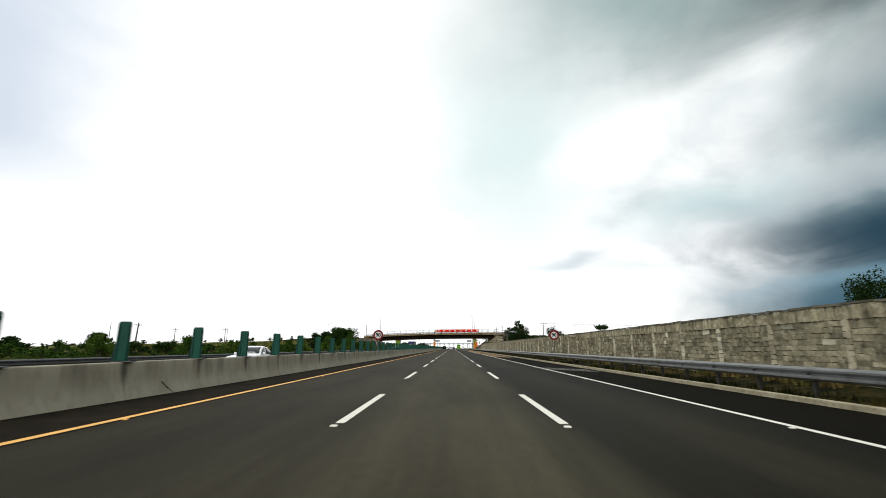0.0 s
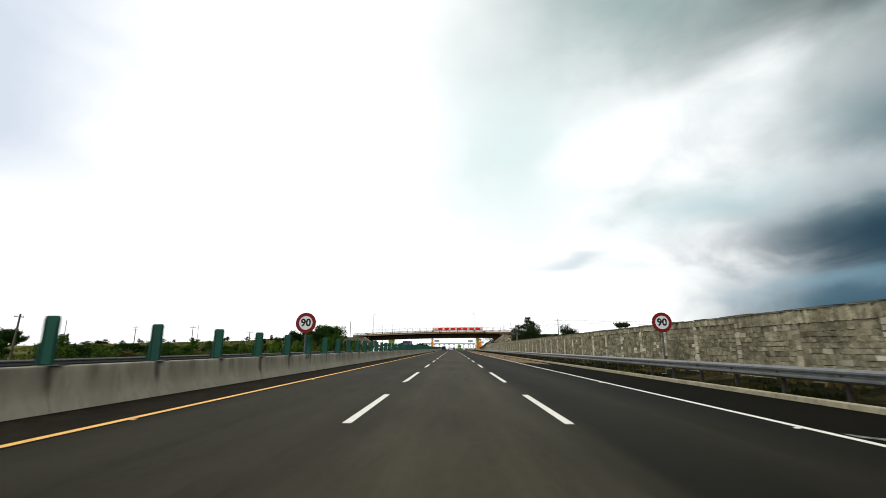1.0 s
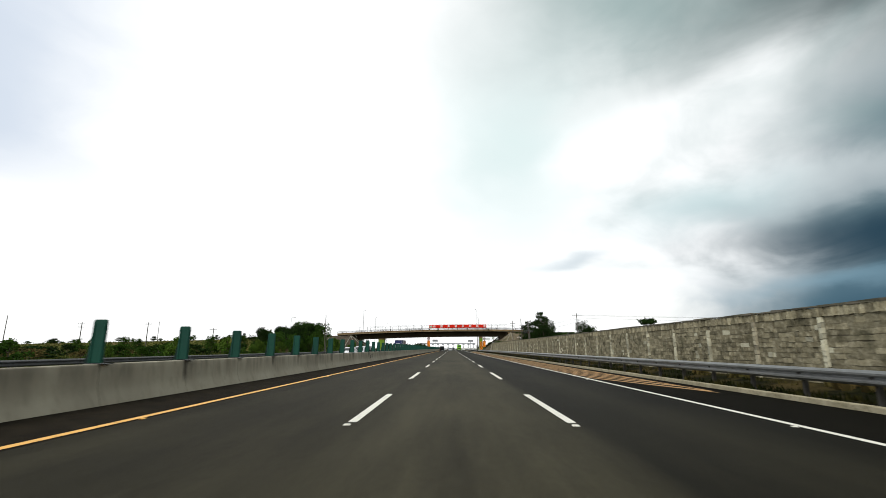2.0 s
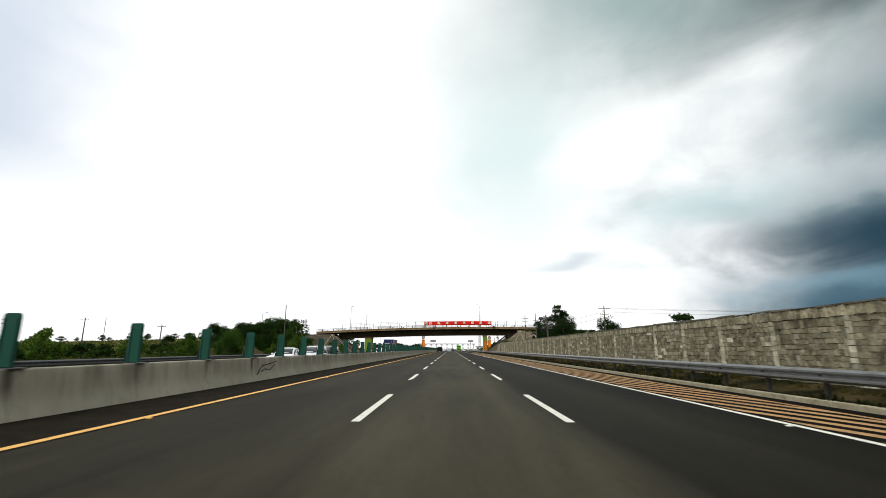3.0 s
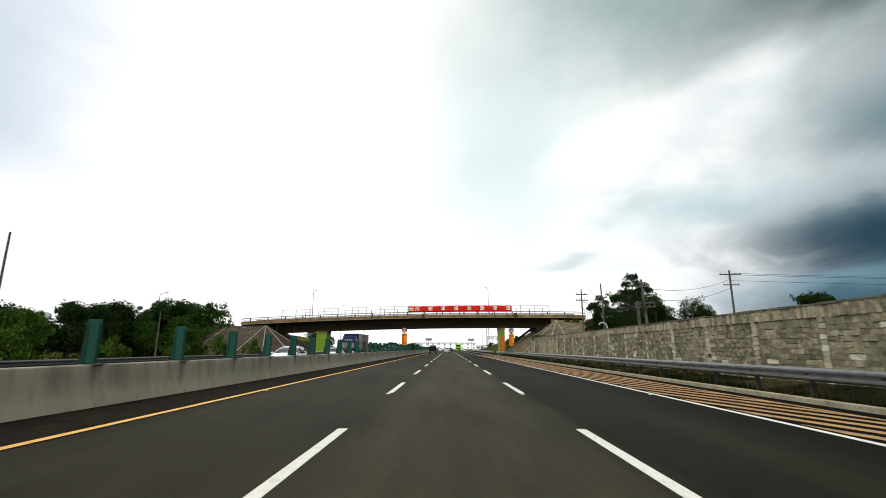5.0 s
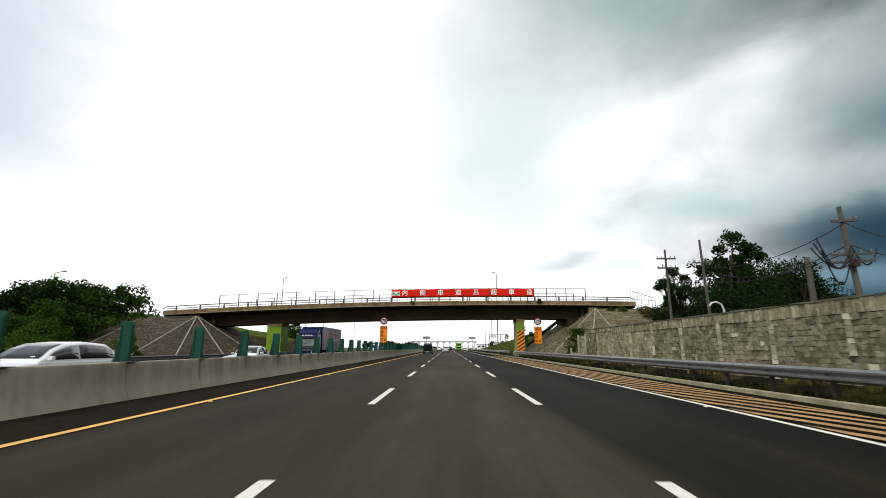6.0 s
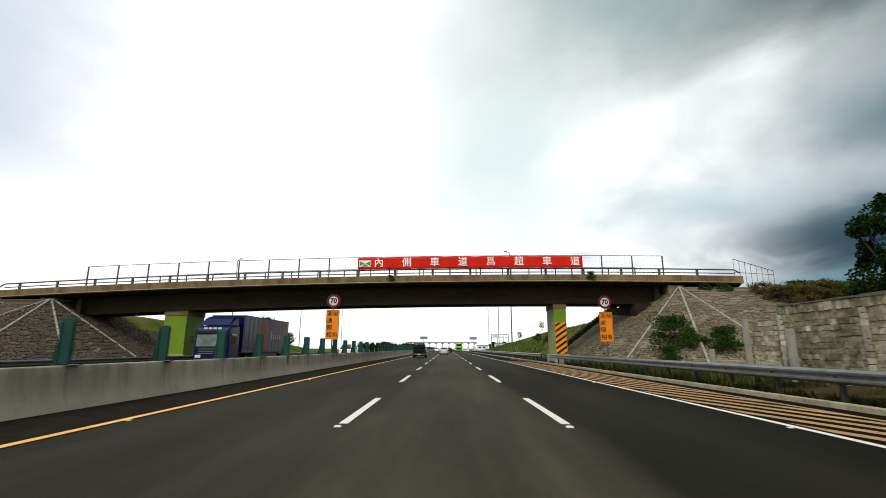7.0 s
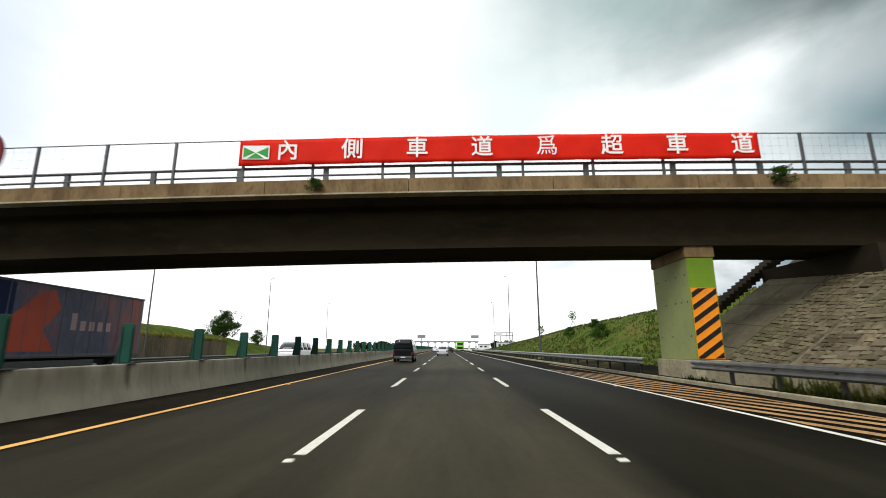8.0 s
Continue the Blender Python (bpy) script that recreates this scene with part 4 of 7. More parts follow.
def pier(name, x0, x1, y0, y1, top, body, label, hazard):
    p = thing(name, (x0 + x1) / 2, (y0 + y1) / 2, 0, label, "bridge pier")
    hx, hy = (x1 - x0) / 2, (y1 - y0) / 2
    part("shaft", box(-hx + 0.01, hx - 0.01, -hy + 0.01, hy - 0.01, 0.74, top - 0.42, 0.03), body, p, "smooth painted concrete shaft")
    part("cap", box(-hx - 0.04, hx + 0.04, -hy - 0.04, hy + 0.04, top - 0.42, top, 0.03), CONCRETE_OLD, p, "bare concrete pier cap")
    part("plinth", box(-hx - 0.12, hx + 0.12, -hy - 0.12, hy + 0.12, -0.15, 0.74, 0.03), KERB, p, "pale concrete plinth")
    part("front_panel", box(-hx + 0.02, hx - 0.02, -hy - 0.012, -hy + 0.01, 0.75, top - 0.44), GREEN_PIER, p, "bright green painted front face")
    if hazard:
        for z, ys in ((top - 1.05, (-1.2, -0.5, 0.3, 1.1)), (top - 2.05, (-1.2, -0.75, -0.3, 0.5)), (1.6, (-1.2, 0.2, 1.1))):
            for y in ys:
                part("bolt", tube((-hx - 0.012, y, z), (-hx + 0.02, y, z), 0.035, n=6), STEEL_DULL, p, "small grey bolt")
        board = part("hazard_board", box(-hx + 0.05, hx - 0.05, -hy - 0.035, -hy - 0.013, 0.78, 3.34), HAZARD_ORANGE, p, "orange hazard board with black diagonal stripes")
        w = 2 * (hx - 0.06)
        for k in range(9):
            z = 0.20 + 0.46 * k
            lo, hi = 0.80, 3.32
            quad = [(-w / 2, z), (w / 2, z + 0.62), (w / 2, z + 0.82), (-w / 2, z + 0.20)]
            # keep the stripe within the board
            clipped = []
            for (ax, az), (bx, bz) in zip(quad, quad[1:] + quad[:1]):
                pts = [(ax, az), (bx, bz)]
                for u in np.linspace(0, 1, 12)[:-1]:
                    px, pz = ax + (bx - ax) * u, az + (bz - az) * u
                    clipped.append((px, min(hi, max(lo, pz))))
            area = [q for i, q in enumerate(clipped) if i == 0 or (abs(q[0] - clipped[i - 1][0]) + abs(q[1] - clipped[i - 1][1])) > 1e-4]
            if max(q[1] for q in area) - min(q[1] for q in area) < 0.05:
                continue
            st = part("stripe", outline(area, 0.006), HAZARD_BLACK, board)
            st.matrix_basis = pose(0, -hy - 0.042, 0)
    return p


pier("bridge_pier", 8.83, 9.86, 187.32, 190.15, 4.90, GREEN_PALE, "pale green concrete bridge pier with hazard stripes on a concrete plinth", True)
pier("bridge_pier", -23.9, -22.0, 187.3, 190.15, 4.32, GREEN_PIER, "lime green concrete bridge pier behind the far guard rail", False)

# banner on the near fence: red cloth with white writing
BAN0, BAN1 = -7.45, 11.0
banner = thing("banner", 0, BR0 - 0.02, 0, "long red cloth banner with white characters on the bridge fence", "banner")
b = bmesh.new()
nx, nz = 96, 6
rows = []
for k in range(nz + 1):
    row = []
    for i in range(nx + 1):
        x = BAN0 + (BAN1 - BAN0) * i / nx
        h = 0.54 + 1.0 * k / nz
        tie = abs(((x - BAN1) / 2.4975) % 1 - 0.5) * 2
        sag = (1 - tie) * 0.035 * (k / nz) if k == nz else 0
        y = 0.02 * math.sin(x * 5.1) * math.sin(h * 4) - 0.03 * (1 - tie) + 0.012 * noise.noise((x * 2.2, h * 2.0, 1))
        row.append(b.verts.new((x, y, deck_z(x) + h - sag)))
    rows.append(row)
for a, c in zip(rows, rows[1:]):
    for i in range(nx):
        b.faces.new((a[i], a[i + 1], c[i + 1], c[i]))
cloth = part("cloth", b, BANNER_RED, banner, smooth=True)
cloth.matrix_basis = pose(0, -0.06, 0)
sol = cloth.modifiers.new("thickness", "SOLIDIFY")
sol.thickness = 0.004
for k in range(8):
    x = BAN1 - 2.4975 * k - 0.15
    tie = bmesh.new()
    add_line(tie, [(x, -0.09, deck_z(x) + 1.50), (x + 0.03, 0.03, deck_z(x) + 1.60), (x, 0.13, deck_z(x) + 1.585)], 0.012, 5)
    part("tie", tie, BANNER_WHITE, banner, "short white tie cord")
WORDS = "內側車道爲超車道"
for i, ch in enumerate(WORDS):
    x = -5.72 + 2.30 * i
    letters("character", ch, 0.80, BANNER_WHITE, banner, pose(x, -0.125, deck_z(x) + 1.035), 0.004, "white printed character", bold=0.0 if ch == "爲" else 0.010)
x = -6.85
b = outline([(x - 0.48 + q, deck_z(x) + 1.03 + z) for q, z in ((0.0, -0.26), (0.96, -0.26), (0.96, 0.26), (0.0, 0.26))], 0.004)
emblem = part("emblem", b, BANNER_WHITE, banner, "white rectangle with green wedges")
emblem.matrix_basis = pose(0, -0.112, 0)
for s in (-1, 1):
    b = outline([(x + s * 0.44, deck_z(x) + 1.03 + 0.20), (x + s * 0.03, deck_z(x) + 1.03), (x + s * 0.44, deck_z(x) + 1.03 - 0.20)], 0.003)
    w = part("wedge", b, BANNER_GREEN, emblem, "green wedge")
    w.matrix_basis = pose(0, -0.006, 0)
b = outline([(x - 0.3, deck_z(x) + 1.03 - 0.23), (x, deck_z(x) + 1.01), (x + 0.3, deck_z(x) + 1.03 - 0.23)], 0.003)
part("wedge", b, BANNER_GREEN, emblem).matrix_basis = pose(0, -0.009, 0)

# ---------------------------------------------------------------- bridge embankments


def bank(name, side, x_top, x_foot, top, y_foot, x_far, far_top, material, label):
    """Half a cone round the bridge's end and the side slope of the approach ramp. side: +1 to the right, -1 to the left.
    The cone's top lies at (x_top, BR0); it falls to the road at x_foot and towards -y over y_foot metres."""
    bm = bmesh.new()
    n, m = 26, 8
    rings = []
    for k in range(m + 1):
        u = k / m
        ring = []
        # below the bridge: straight slope towards the road
        for j in range(5):
            y = BR1 + 1.0 - (BR1 + 1.0 - BR0 - 0.2) * j / 4
            ring.append((x_top + (x_foot - x_top) * u, y, top * (1 - u)))
        for j in range(1, n + 1):
            a = math.pi / 2 * j / n
            ring.append((x_top - side * abs(x_foot - x_top) * u * math.cos(a), BR0 + 0.2 - y_foot * u * math.sin(a), top * (1 - u)))
        for j in range(1, 10):
            x = x_top + (x_far - x_top) * j / 9
            ring.append((x, BR0 + 0.2 - y_foot * u, (top + (far_top - top) * j / 9) * (1 - u)))
        rings.append([bm.verts.new((q[0], q[1], q[2] - 0.32 + 0.05 * noise.noise((q[0] * 0.5, q[1] * 0.5, 4)))) for q in ring])
    for a, c in zip(rings, rings[1:]):
        for i in range(len(a) - 1):
            bm.faces.new((a[i], a[i + 1], c[i + 1], c[i]))
    # flat top of the ramp
    edge = [rings[0][4]] + rings[0][-9:]
    back = [bm.verts.new((v.co.x, BR1 + 1.0, v.co.z)) for v in edge]
    for p, q, r, t in zip(edge, edge[1:], back[1:], back):
        bm.faces.new((p, q, r, t))
    bmesh.ops.recalc_face_normals(bm, faces=bm.faces[:])
    return tagged(mesh_object(name, bm, material), label, "embankment", kind="structure")


bank("embankment_right", 1, 18.8, 10.1, 6.15, 13.0, 60.0, 5.2, BANK, "grassy bridge ramp with a stone-paved slope at its end")
bank("embankment_left", -1, -32.6, -24.2, 5.15, 13.0, -230.0, 0.6, BANK, "olive grassy bridge ramp with a stone-paved slope at its end")
# box in the shade colour stands for the dark gap below the girder
tagged(mesh_object("abutment", box(15.4, 18.0, BR0 + 0.9, BR1 + 1.2, 3.2, deck_z(16) - 2.26), DECK), "abutment bench under the bridge with shade in its colour", "abutment", kind="structure")
for x, z in ((18.6, deck_z(18) - 0.8), (-33.0, deck_z(-33) - 0.8)):
    tagged(mesh_object("abutment", box(x - 0.6, x + 0.6, BR0 + 0.3, BR1 - 0.3, 2.0, z), CONCRETE_OLD), "dark concrete bridge abutment", "abutment", kind="structure")

# ---------------------------------------------------------------- signs


def speed_sign(x, y, base, centre, dia, text, label, plate_on_barrier, board=None):
    s = thing("speed_limit_sign", x, y, base, label, "road sign")
    zc = centre - base
    r = dia / 2

    def disc(r0, depth, seg=40):
        return outline([(r0 * math.cos(2 * math.pi * i / seg), r0 * math.sin(2 * math.pi * i / seg)) for i in range(seg)], depth)

    face = part("disc", disc(r, 0.012), SIGN_RED, s, "red rimmed round plate")
    face.matrix_basis = pose(0, -0.06, zc)
    inner = part("white_field", disc(r * 0.68, 0.004), SIGN_WHITE, face, "white field")
    inner.matrix_basis = pose(0, -0.0042, 0)
    rim = part("rim", disc(r * 1.02, 0.006), STEEL_DULL, face, "thin dark metal backing")
    rim.matrix_basis = pose(0, 0.013, 0)
    letters("numerals", text, r * 1.02, SIGN_BLACK, face, pose(0, -0.007, 0), 0.002, "black numerals", bold=0.016)
    top = zc + r * 0.5
    part("post", tube((0, 0, 0), (0, 0, top), 0.038, n=12), STEEL_DULL, s, "grey tube post")
    for z in (zc - r * 0.5, zc + r * 0.4):
        b = box(-0.06, 0.06, -0.05, 0.045, z - 0.02, z + 0.02)
        part("clamp", b, STEEL_DULL, s)
    if plate_on_barrier:
        part("bracket", box(-0.10, 0.20, -0.07, 0.07, -0.18, 0.03, 0.008), STEEL_DULL, s, "steel bracket clamped over the barrier")
    else:
        part("footing", box(-0.18, 0.18, -0.18, 0.18, -0.18, 0.05, 0.02), KERB, s, "concrete footing")
    if board:
        zb, zt = board
        h = zt - zb
        b = outline(rounded(0.80, h, 0.05), 0.012)
        bd = part("warning_board", b, SIGN_ORANGE, s, "orange board with black border and characters")
        bd.matrix_basis = pose(0, -0.062, (zb + zt) / 2 - base)
        for (w0, h0, px, pz) in ((0.74, 0.014, 0, h / 2 - 0.03), (0.74, 0.014, 0, -h / 2 + 0.03), (0.014, h - 0.06, -0.37, 0), (0.014, h - 0.06, 0.37, 0)):
            b = box(px - w0 / 2, px + w0 / 2, -0.003, -0.001, pz - h0 / 2, pz + h0 / 2)
            part("border", b, SIGN_BLACK, bd)
        for col, words, rows in ((-0.18, "測速照相", (0, 1, 2, 3)), (0.18, "前有", (0, 3))):
            for ch, k in zip(words, rows):
                letters("character", ch, 0.34, SIGN_BLACK, bd, pose(col, -0.003, h / 2 - 0.26 - k * (h - 0.52) / 3), 0.001, bold=0.004)
    return s


speed_sign(MED, 34.45, 0.90, 2.38, 0.95, "90", "round red and white speed limit sign on the median barrier", True)
speed_sign(9.62, 34.05, 0.05, 2.38, 0.90, "90", "round red and white speed limit sign before the wall", False)
speed_sign(MED, 176.7, 0.90, 4.06, 0.82, "70", "speed limit sign above an orange board on the barrier", True, (1.74, 3.52))
speed_sign(9.63, 177.0, 0.05, 4.02, 0.80, "70", "speed limit sign above an orange board beside the slope", False, (1.62, 3.42))

# ---------------------------------------------------------------- vehicles


def loft(stations, smooth_rings=None):
    """stations: rows of (y, ring), each ring a closed list of (x, z)."""
    bm = bmesh.new()
    rings = [[bm.verts.new((x, y, z)) for x, z in ring] for y, ring in stations]
    n = len(rings[0])
    for a, b in zip(rings, rings[1:]):
        for i in range(n):
            j = (i + 1) % n
            bm.faces.new((a[i], a[j], b[j], b[i]))
    bm.faces.new(rings[0])
    bm.faces.new(rings[-1][::-1])
    bmesh.ops.recalc_face_normals(bm, faces=bm.faces[:])
    return bm


def body_ring(hw, z0, z1, c=0.07):
    """Rounded box section of half width hw from z0 to z1."""
    return [(-hw + c, z0), (hw - c, z0), (hw, z0 + c), (hw + 0.015, (z0 + z1) / 2), (hw - 0.02, z1 - c), (hw - c - 0.03, z1), (-hw + c + 0.03, z1), (-hw + 0.02, z1 - c), (-hw - 0.015, (z0 + z1) / 2), (-hw, z0 + c)]


def wheel(parent, x, y, r, w):
    side = 1 if x > 0 else -1
    b = bmesh.new()
    bmesh.ops.create_cone(b, cap_ends=True, segments=24, radius1=r, radius2=r, depth=w, matrix=pose(0, 0, 0, 0, 90, 0))
    bmesh.ops.bevel(b, geom=[e for e in b.edges if len(e.link_faces) == 2 and any(len(f.verts) > 6 for f in e.link_faces)], offset=0.03, segments=2, affect="EDGES")
    t = part("wheel", b, TYRE, parent, "black tyre")
    t.matrix_basis = pose(x, y, r)
    b = bmesh.new()
    bmesh.ops.create_cone(b, cap_ends=True, segments=20, radius1=r * 0.62, radius2=r * 0.55, depth=0.03, matrix=pose(0, 0, 0, 0, 90 * side, 0))
    part("rim", b, RIM, t, "grey metal rim").matrix_basis = pose(side * (w / 2 + 0.005), 0, 0)


def passenger_car(x, y, turn, paint, label, length=4.5, width=1.72, height=1.44, style="sedan", category="car", z=0.0):
    """Front towards +y before turning."""
    c = thing("car" if style != "van" else "van", x, y, z, label, category, turn=turn)
    L, hw = length / 2, width / 2
    belt = 0.62 * height
    if style == "sedan":
        hood, deck, fs, rs, rf, rr = belt - 0.04, belt, 0.30, -0.62, 0.02, -0.36
    elif style == "hatch":
        hood, deck, fs, rs, rf, rr = belt - 0.05, belt + 0.02, 0.56, -0.97, 0.08, -0.74
    elif style == "mpv":
        belt = 0.565 * height
        hood, deck, fs, rs, rf, rr = belt - 0.03, belt + 0.02, 0.60, -0.985, 0.16, -0.92
    elif style == "suv":
        hood, deck, fs, rs, rf, rr = belt - 0.02, belt + 0.02, 0.36, -0.97, 0.10, -0.86
    else:
        hood, deck, fs, rs, rf, rr = belt - 0.02, belt, 0.93, -0.985, 0.55, -0.93
    st = []
    for u, top, k in ((1.0, hood - 0.30, 0.82), (0.985, hood - 0.16, 0.90), (0.90, hood - 0.07, 0.97), (0.6, hood - 0.01, 1.0), (min(fs, 0.85), belt, 1.0), (0.0, belt, 1.0), (-0.5, belt, 1.0), (max(rs, -0.9), deck, 1.0), (-0.93, deck - 0.02, 0.97), (-0.985, deck - 0.10, 0.92), (-1.0, deck - 0.28, 0.86)):
        st.append((u * L, body_ring(hw * k, 0.24 if abs(u) < 0.93 else 0.30, top, 0.06)))
    body = part("body", loft(st), paint, c, smooth=False)
    bev = body.modifiers.new("soft_edges", "BEVEL")
    bev.width, bev.segments, bev.limit_method, bev.angle_limit = 0.03, 2, "ANGLE", radians(35)
    # cabin: painted roof and pillars round dark glass, drawn over a curved roof line
    lo = belt - 0.03
    keys = ((fs, lo), ((fs + rf) / 2, lo + (height - lo) * 0.60), (rf, height - 0.06), ((rf + rr) * 0.42, height), (rr, height - 0.07), ((rr * 0.35 + rs * 0.65), lo + (height - lo) * (0.42 if style == "sedan" else 0.55)), (rs, lo))
    ky, kz = [k[0] * L for k in keys][::-1], [k[1] for k in keys][::-1]

    def roof_z(y):
        return float(np.interp(y, ky, kz))

    def side_x(y, z):
        return (hw - 0.045) - 0.24 * (z - lo) / (height - lo) ** 1.0 * 0.75

    st = []
    for y in sorted(set(list(np.linspace(ky[0], ky[-1], 15)) + ky)):
        h = max(roof_z(y), lo + 0.012)
        e = side_x(y, h)
        c1 = min(0.09, (h - lo) * 0.5)
        st.append((float(y), [(-side_x(y, lo), lo - 0.05), (side_x(y, lo), lo - 0.05), (side_x(y, lo), lo), (side_x(y, h - c1), h - c1), (e - 0.03, h - c1 * 0.35), (e - 0.14, h), (-e + 0.14, h), (-e + 0.03, h - c1 * 0.35), (-side_x(y, h - c1), h - c1), (-side_x(y, lo), lo)]))
    cab = part("cabin", loft(st), paint, c, "painted roof and window pillars", smooth=True)

    def pane(name, pts, label=""):
        """A thin sheet of glass: rows of points, lifted slightly off the cabin."""
        bm = bmesh.new()
        rows = [[bm.verts.new(p) for p in row] for row in pts]
        for a, d in zip(rows, rows[1:]):
            for k in range(len(a) - 1):
                bm.faces.new((a[k], a[k + 1], d[k + 1], d[k]))
        bmesh.ops.recalc_face_normals(bm, faces=bm.faces[:])
        ob = part(name, bm, GLASS_DARK, cab, label, smooth=True)
        so = ob.modifiers.new("thickness", "SOLIDIFY")
        so.thickness, so.offset = 0.008, 0.0

    def cross(y, w):
        z = roof_z(y)
        e = side_x(y, z)
        return [(u * (e - 0.10) * w, y, z + 0.014) for u in (-1, -0.5, 0, 0.5, 1)]

    ya, yb = fs * L, rf * L
    pane("windscreen", [cross(ya + (yb - ya) * u, 1.0) for u in (0.10, 0.3, 0.5, 0.72, 0.94)], "dark windscreen")
    ya, yb = rs * L, rr * L
    pane("rear_window", [cross(ya + (yb - ya) * u, 0.92) for u in (0.22, 0.4, 0.6, 0.8, 0.92)], "dark rear window")
    cuts = ((fs * 0.72 + rf * 0.28, -0.12), (-0.15, rs * 0.42 + rr * 0.58)) if style in ("sedan", "hatch") else ((fs * 0.66 + rf * 0.34, 0.06), (0.03, -0.42), (-0.46, rr * 0.97))
    for s in (-1, 1):
        for y0, y1 in cuts:
            rows = []
            for v in (0.04, 0.5, 0.97):
                row = []
                for u in (0, 0.25, 0.5, 0.75, 1.0):
                    y = (y0 + (y1 - y0) * u) * L
                    z = lo + 0.03 + (max(roof_z(y) - 0.085, lo + 0.05) - lo - 0.03) * v
                    row.append((s * (side_x(y, z) + 0.010), y, z))
                rows.append(row)
            pane("side_window", rows)
    for s in (-1, 1):
        part("headlight", box(s * hw * 0.72 - 0.17, s * hw * 0.72 + 0.17, L * 0.93, L * 0.985, hood - 0.24, hood - 0.11, 0.02), LAMP_CLEAR, c, "clear headlight")
        zt = deck - 0.26
        wt2 = 0.12
        if style == "van":
            zt, wt2 = 0.60, 0.055
        part("tail_light", box(s * hw * (0.88 if style == "van" else 0.78) - wt2, s * hw * (0.88 if style == "van" else 0.78) + wt2, -L - 0.012, -L * 0.95, zt, zt + 0.20, 0.015), LAMP_RED, c, "red tail light")
        part("mirror", box(s * (hw + 0.09) - 0.08, s * (hw + 0.09) + 0.08, fs * L - 0.30, fs * L - 0.18, belt, belt + 0.13, 0.02), paint, c)
        wheel(c, s * (hw - 0.10), L * 0.62, 0.31, 0.20)
        wheel(c, s * (hw - 0.10), -L * 0.58, 0.31, 0.20)
    part("front_bumper", box(-hw * 0.84, hw * 0.84, L * 0.965, L + 0.03, 0.26, 0.46, 0.03), paint, c)
    part("rear_bumper", box(-hw * 0.88, hw * 0.88, -L - 0.05, -L * 0.965, 0.30, 0.52, 0.03), STEEL_DULL if style == "van" else paint, c)
    part("grille", box(-hw * 0.45, hw * 0.45, L * 0.97, L + 0.005, 0.48, 0.60, 0.01), PLASTIC_BLACK, c, "black grille")
    part("number_plate", box(-0.19, 0.19, -L - 0.075, -L - 0.05, 0.36, 0.46), SIGN_WHITE, c, "plain white plate")
    return c


z_left = road_z(-13.2)
passenger_car(-3.75, 212.0, 0, CAR_DARK, "dark green van with tinted rear window on the motorway", 4.6, 1.72, 1.92, "van", "van", road_z(-3.75))
passenger_car(-0.75, 244.0, 0, CAR_SILVER, "silver saloon car ahead in the middle lane", 4.6, 1.74, 1.45, "sedan")
passenger_car(0.6, 292.0, 0, CAR_DARK, "dark saloon car far ahead in the middle lane", 4.6, 1.74, 1.45, "sedan")
passenger_car(-13.3, 20.7, 180, CAR_WHITE, "white saloon car on the opposite carriageway", 4.5, 1.72, 1.42, "sedan", "car", z_left)
passenger_car(-13.2, 102.0, 180, CAR_WHITE, "white people carrier followed by a dark estate", 4.6, 1.76, 1.60, "mpv", "car", z_left)
passenger_car(-13.2, 94.8, 180, CAR_WHITE, "white saloon car before a white people carrier", 4.5, 1.72, 1.42, "sedan", "car", z_left)
passenger_car(-13.4, 107.7, 180, CAR_DARK, "dark blue-green estate car on the opposite carriageway", 4.9, 1.80, 1.66, "mpv", "car", z_left)
passenger_car(-13.0, 141.0, 180, CAR_WHITE, "white hatchback on the opposite carriageway", 4.4, 1.74, 1.50, "hatch", "car", z_left)
passenger_car(-13.2, 157.0, 180, CAR_SILVER, "pale silver saloon car on the opposite carriageway", 4.5, 1.72, 1.42, "sedan", "car", z_left)
passenger_car(-13.2, 211.0, 180, CAR_WHITE, "white van on the opposite carriageway beyond the bridge", 4.6, 1.72, 1.90, "van", "van", z_left)
for x, y, p, lab in ((-4.0, 330.0, CAR_WHITE, "white saloon car before the toll plaza"), (-1.5, 372.0, CAR_DARK, "dark saloon car slowing before the toll plaza"), (1.8, 400.0, CAR_WHITE, "white car queueing before the toll plaza"), (-5.5, 392.0, CAR_SILVER, "silver car queueing before the toll plaza"), (-7.0, 420.0, CAR_WHITE, "white car at the toll plaza"), (-3.0, 455.0, CAR_SILVER, "silver car at the toll plaza"), (5.5, 470.0, CAR_WHITE, "white car queueing at the toll plaza")):
    passenger_car(x, y, 0, p, lab, 4.5, 1.74, 1.45, "sedan", "car", 0.0)


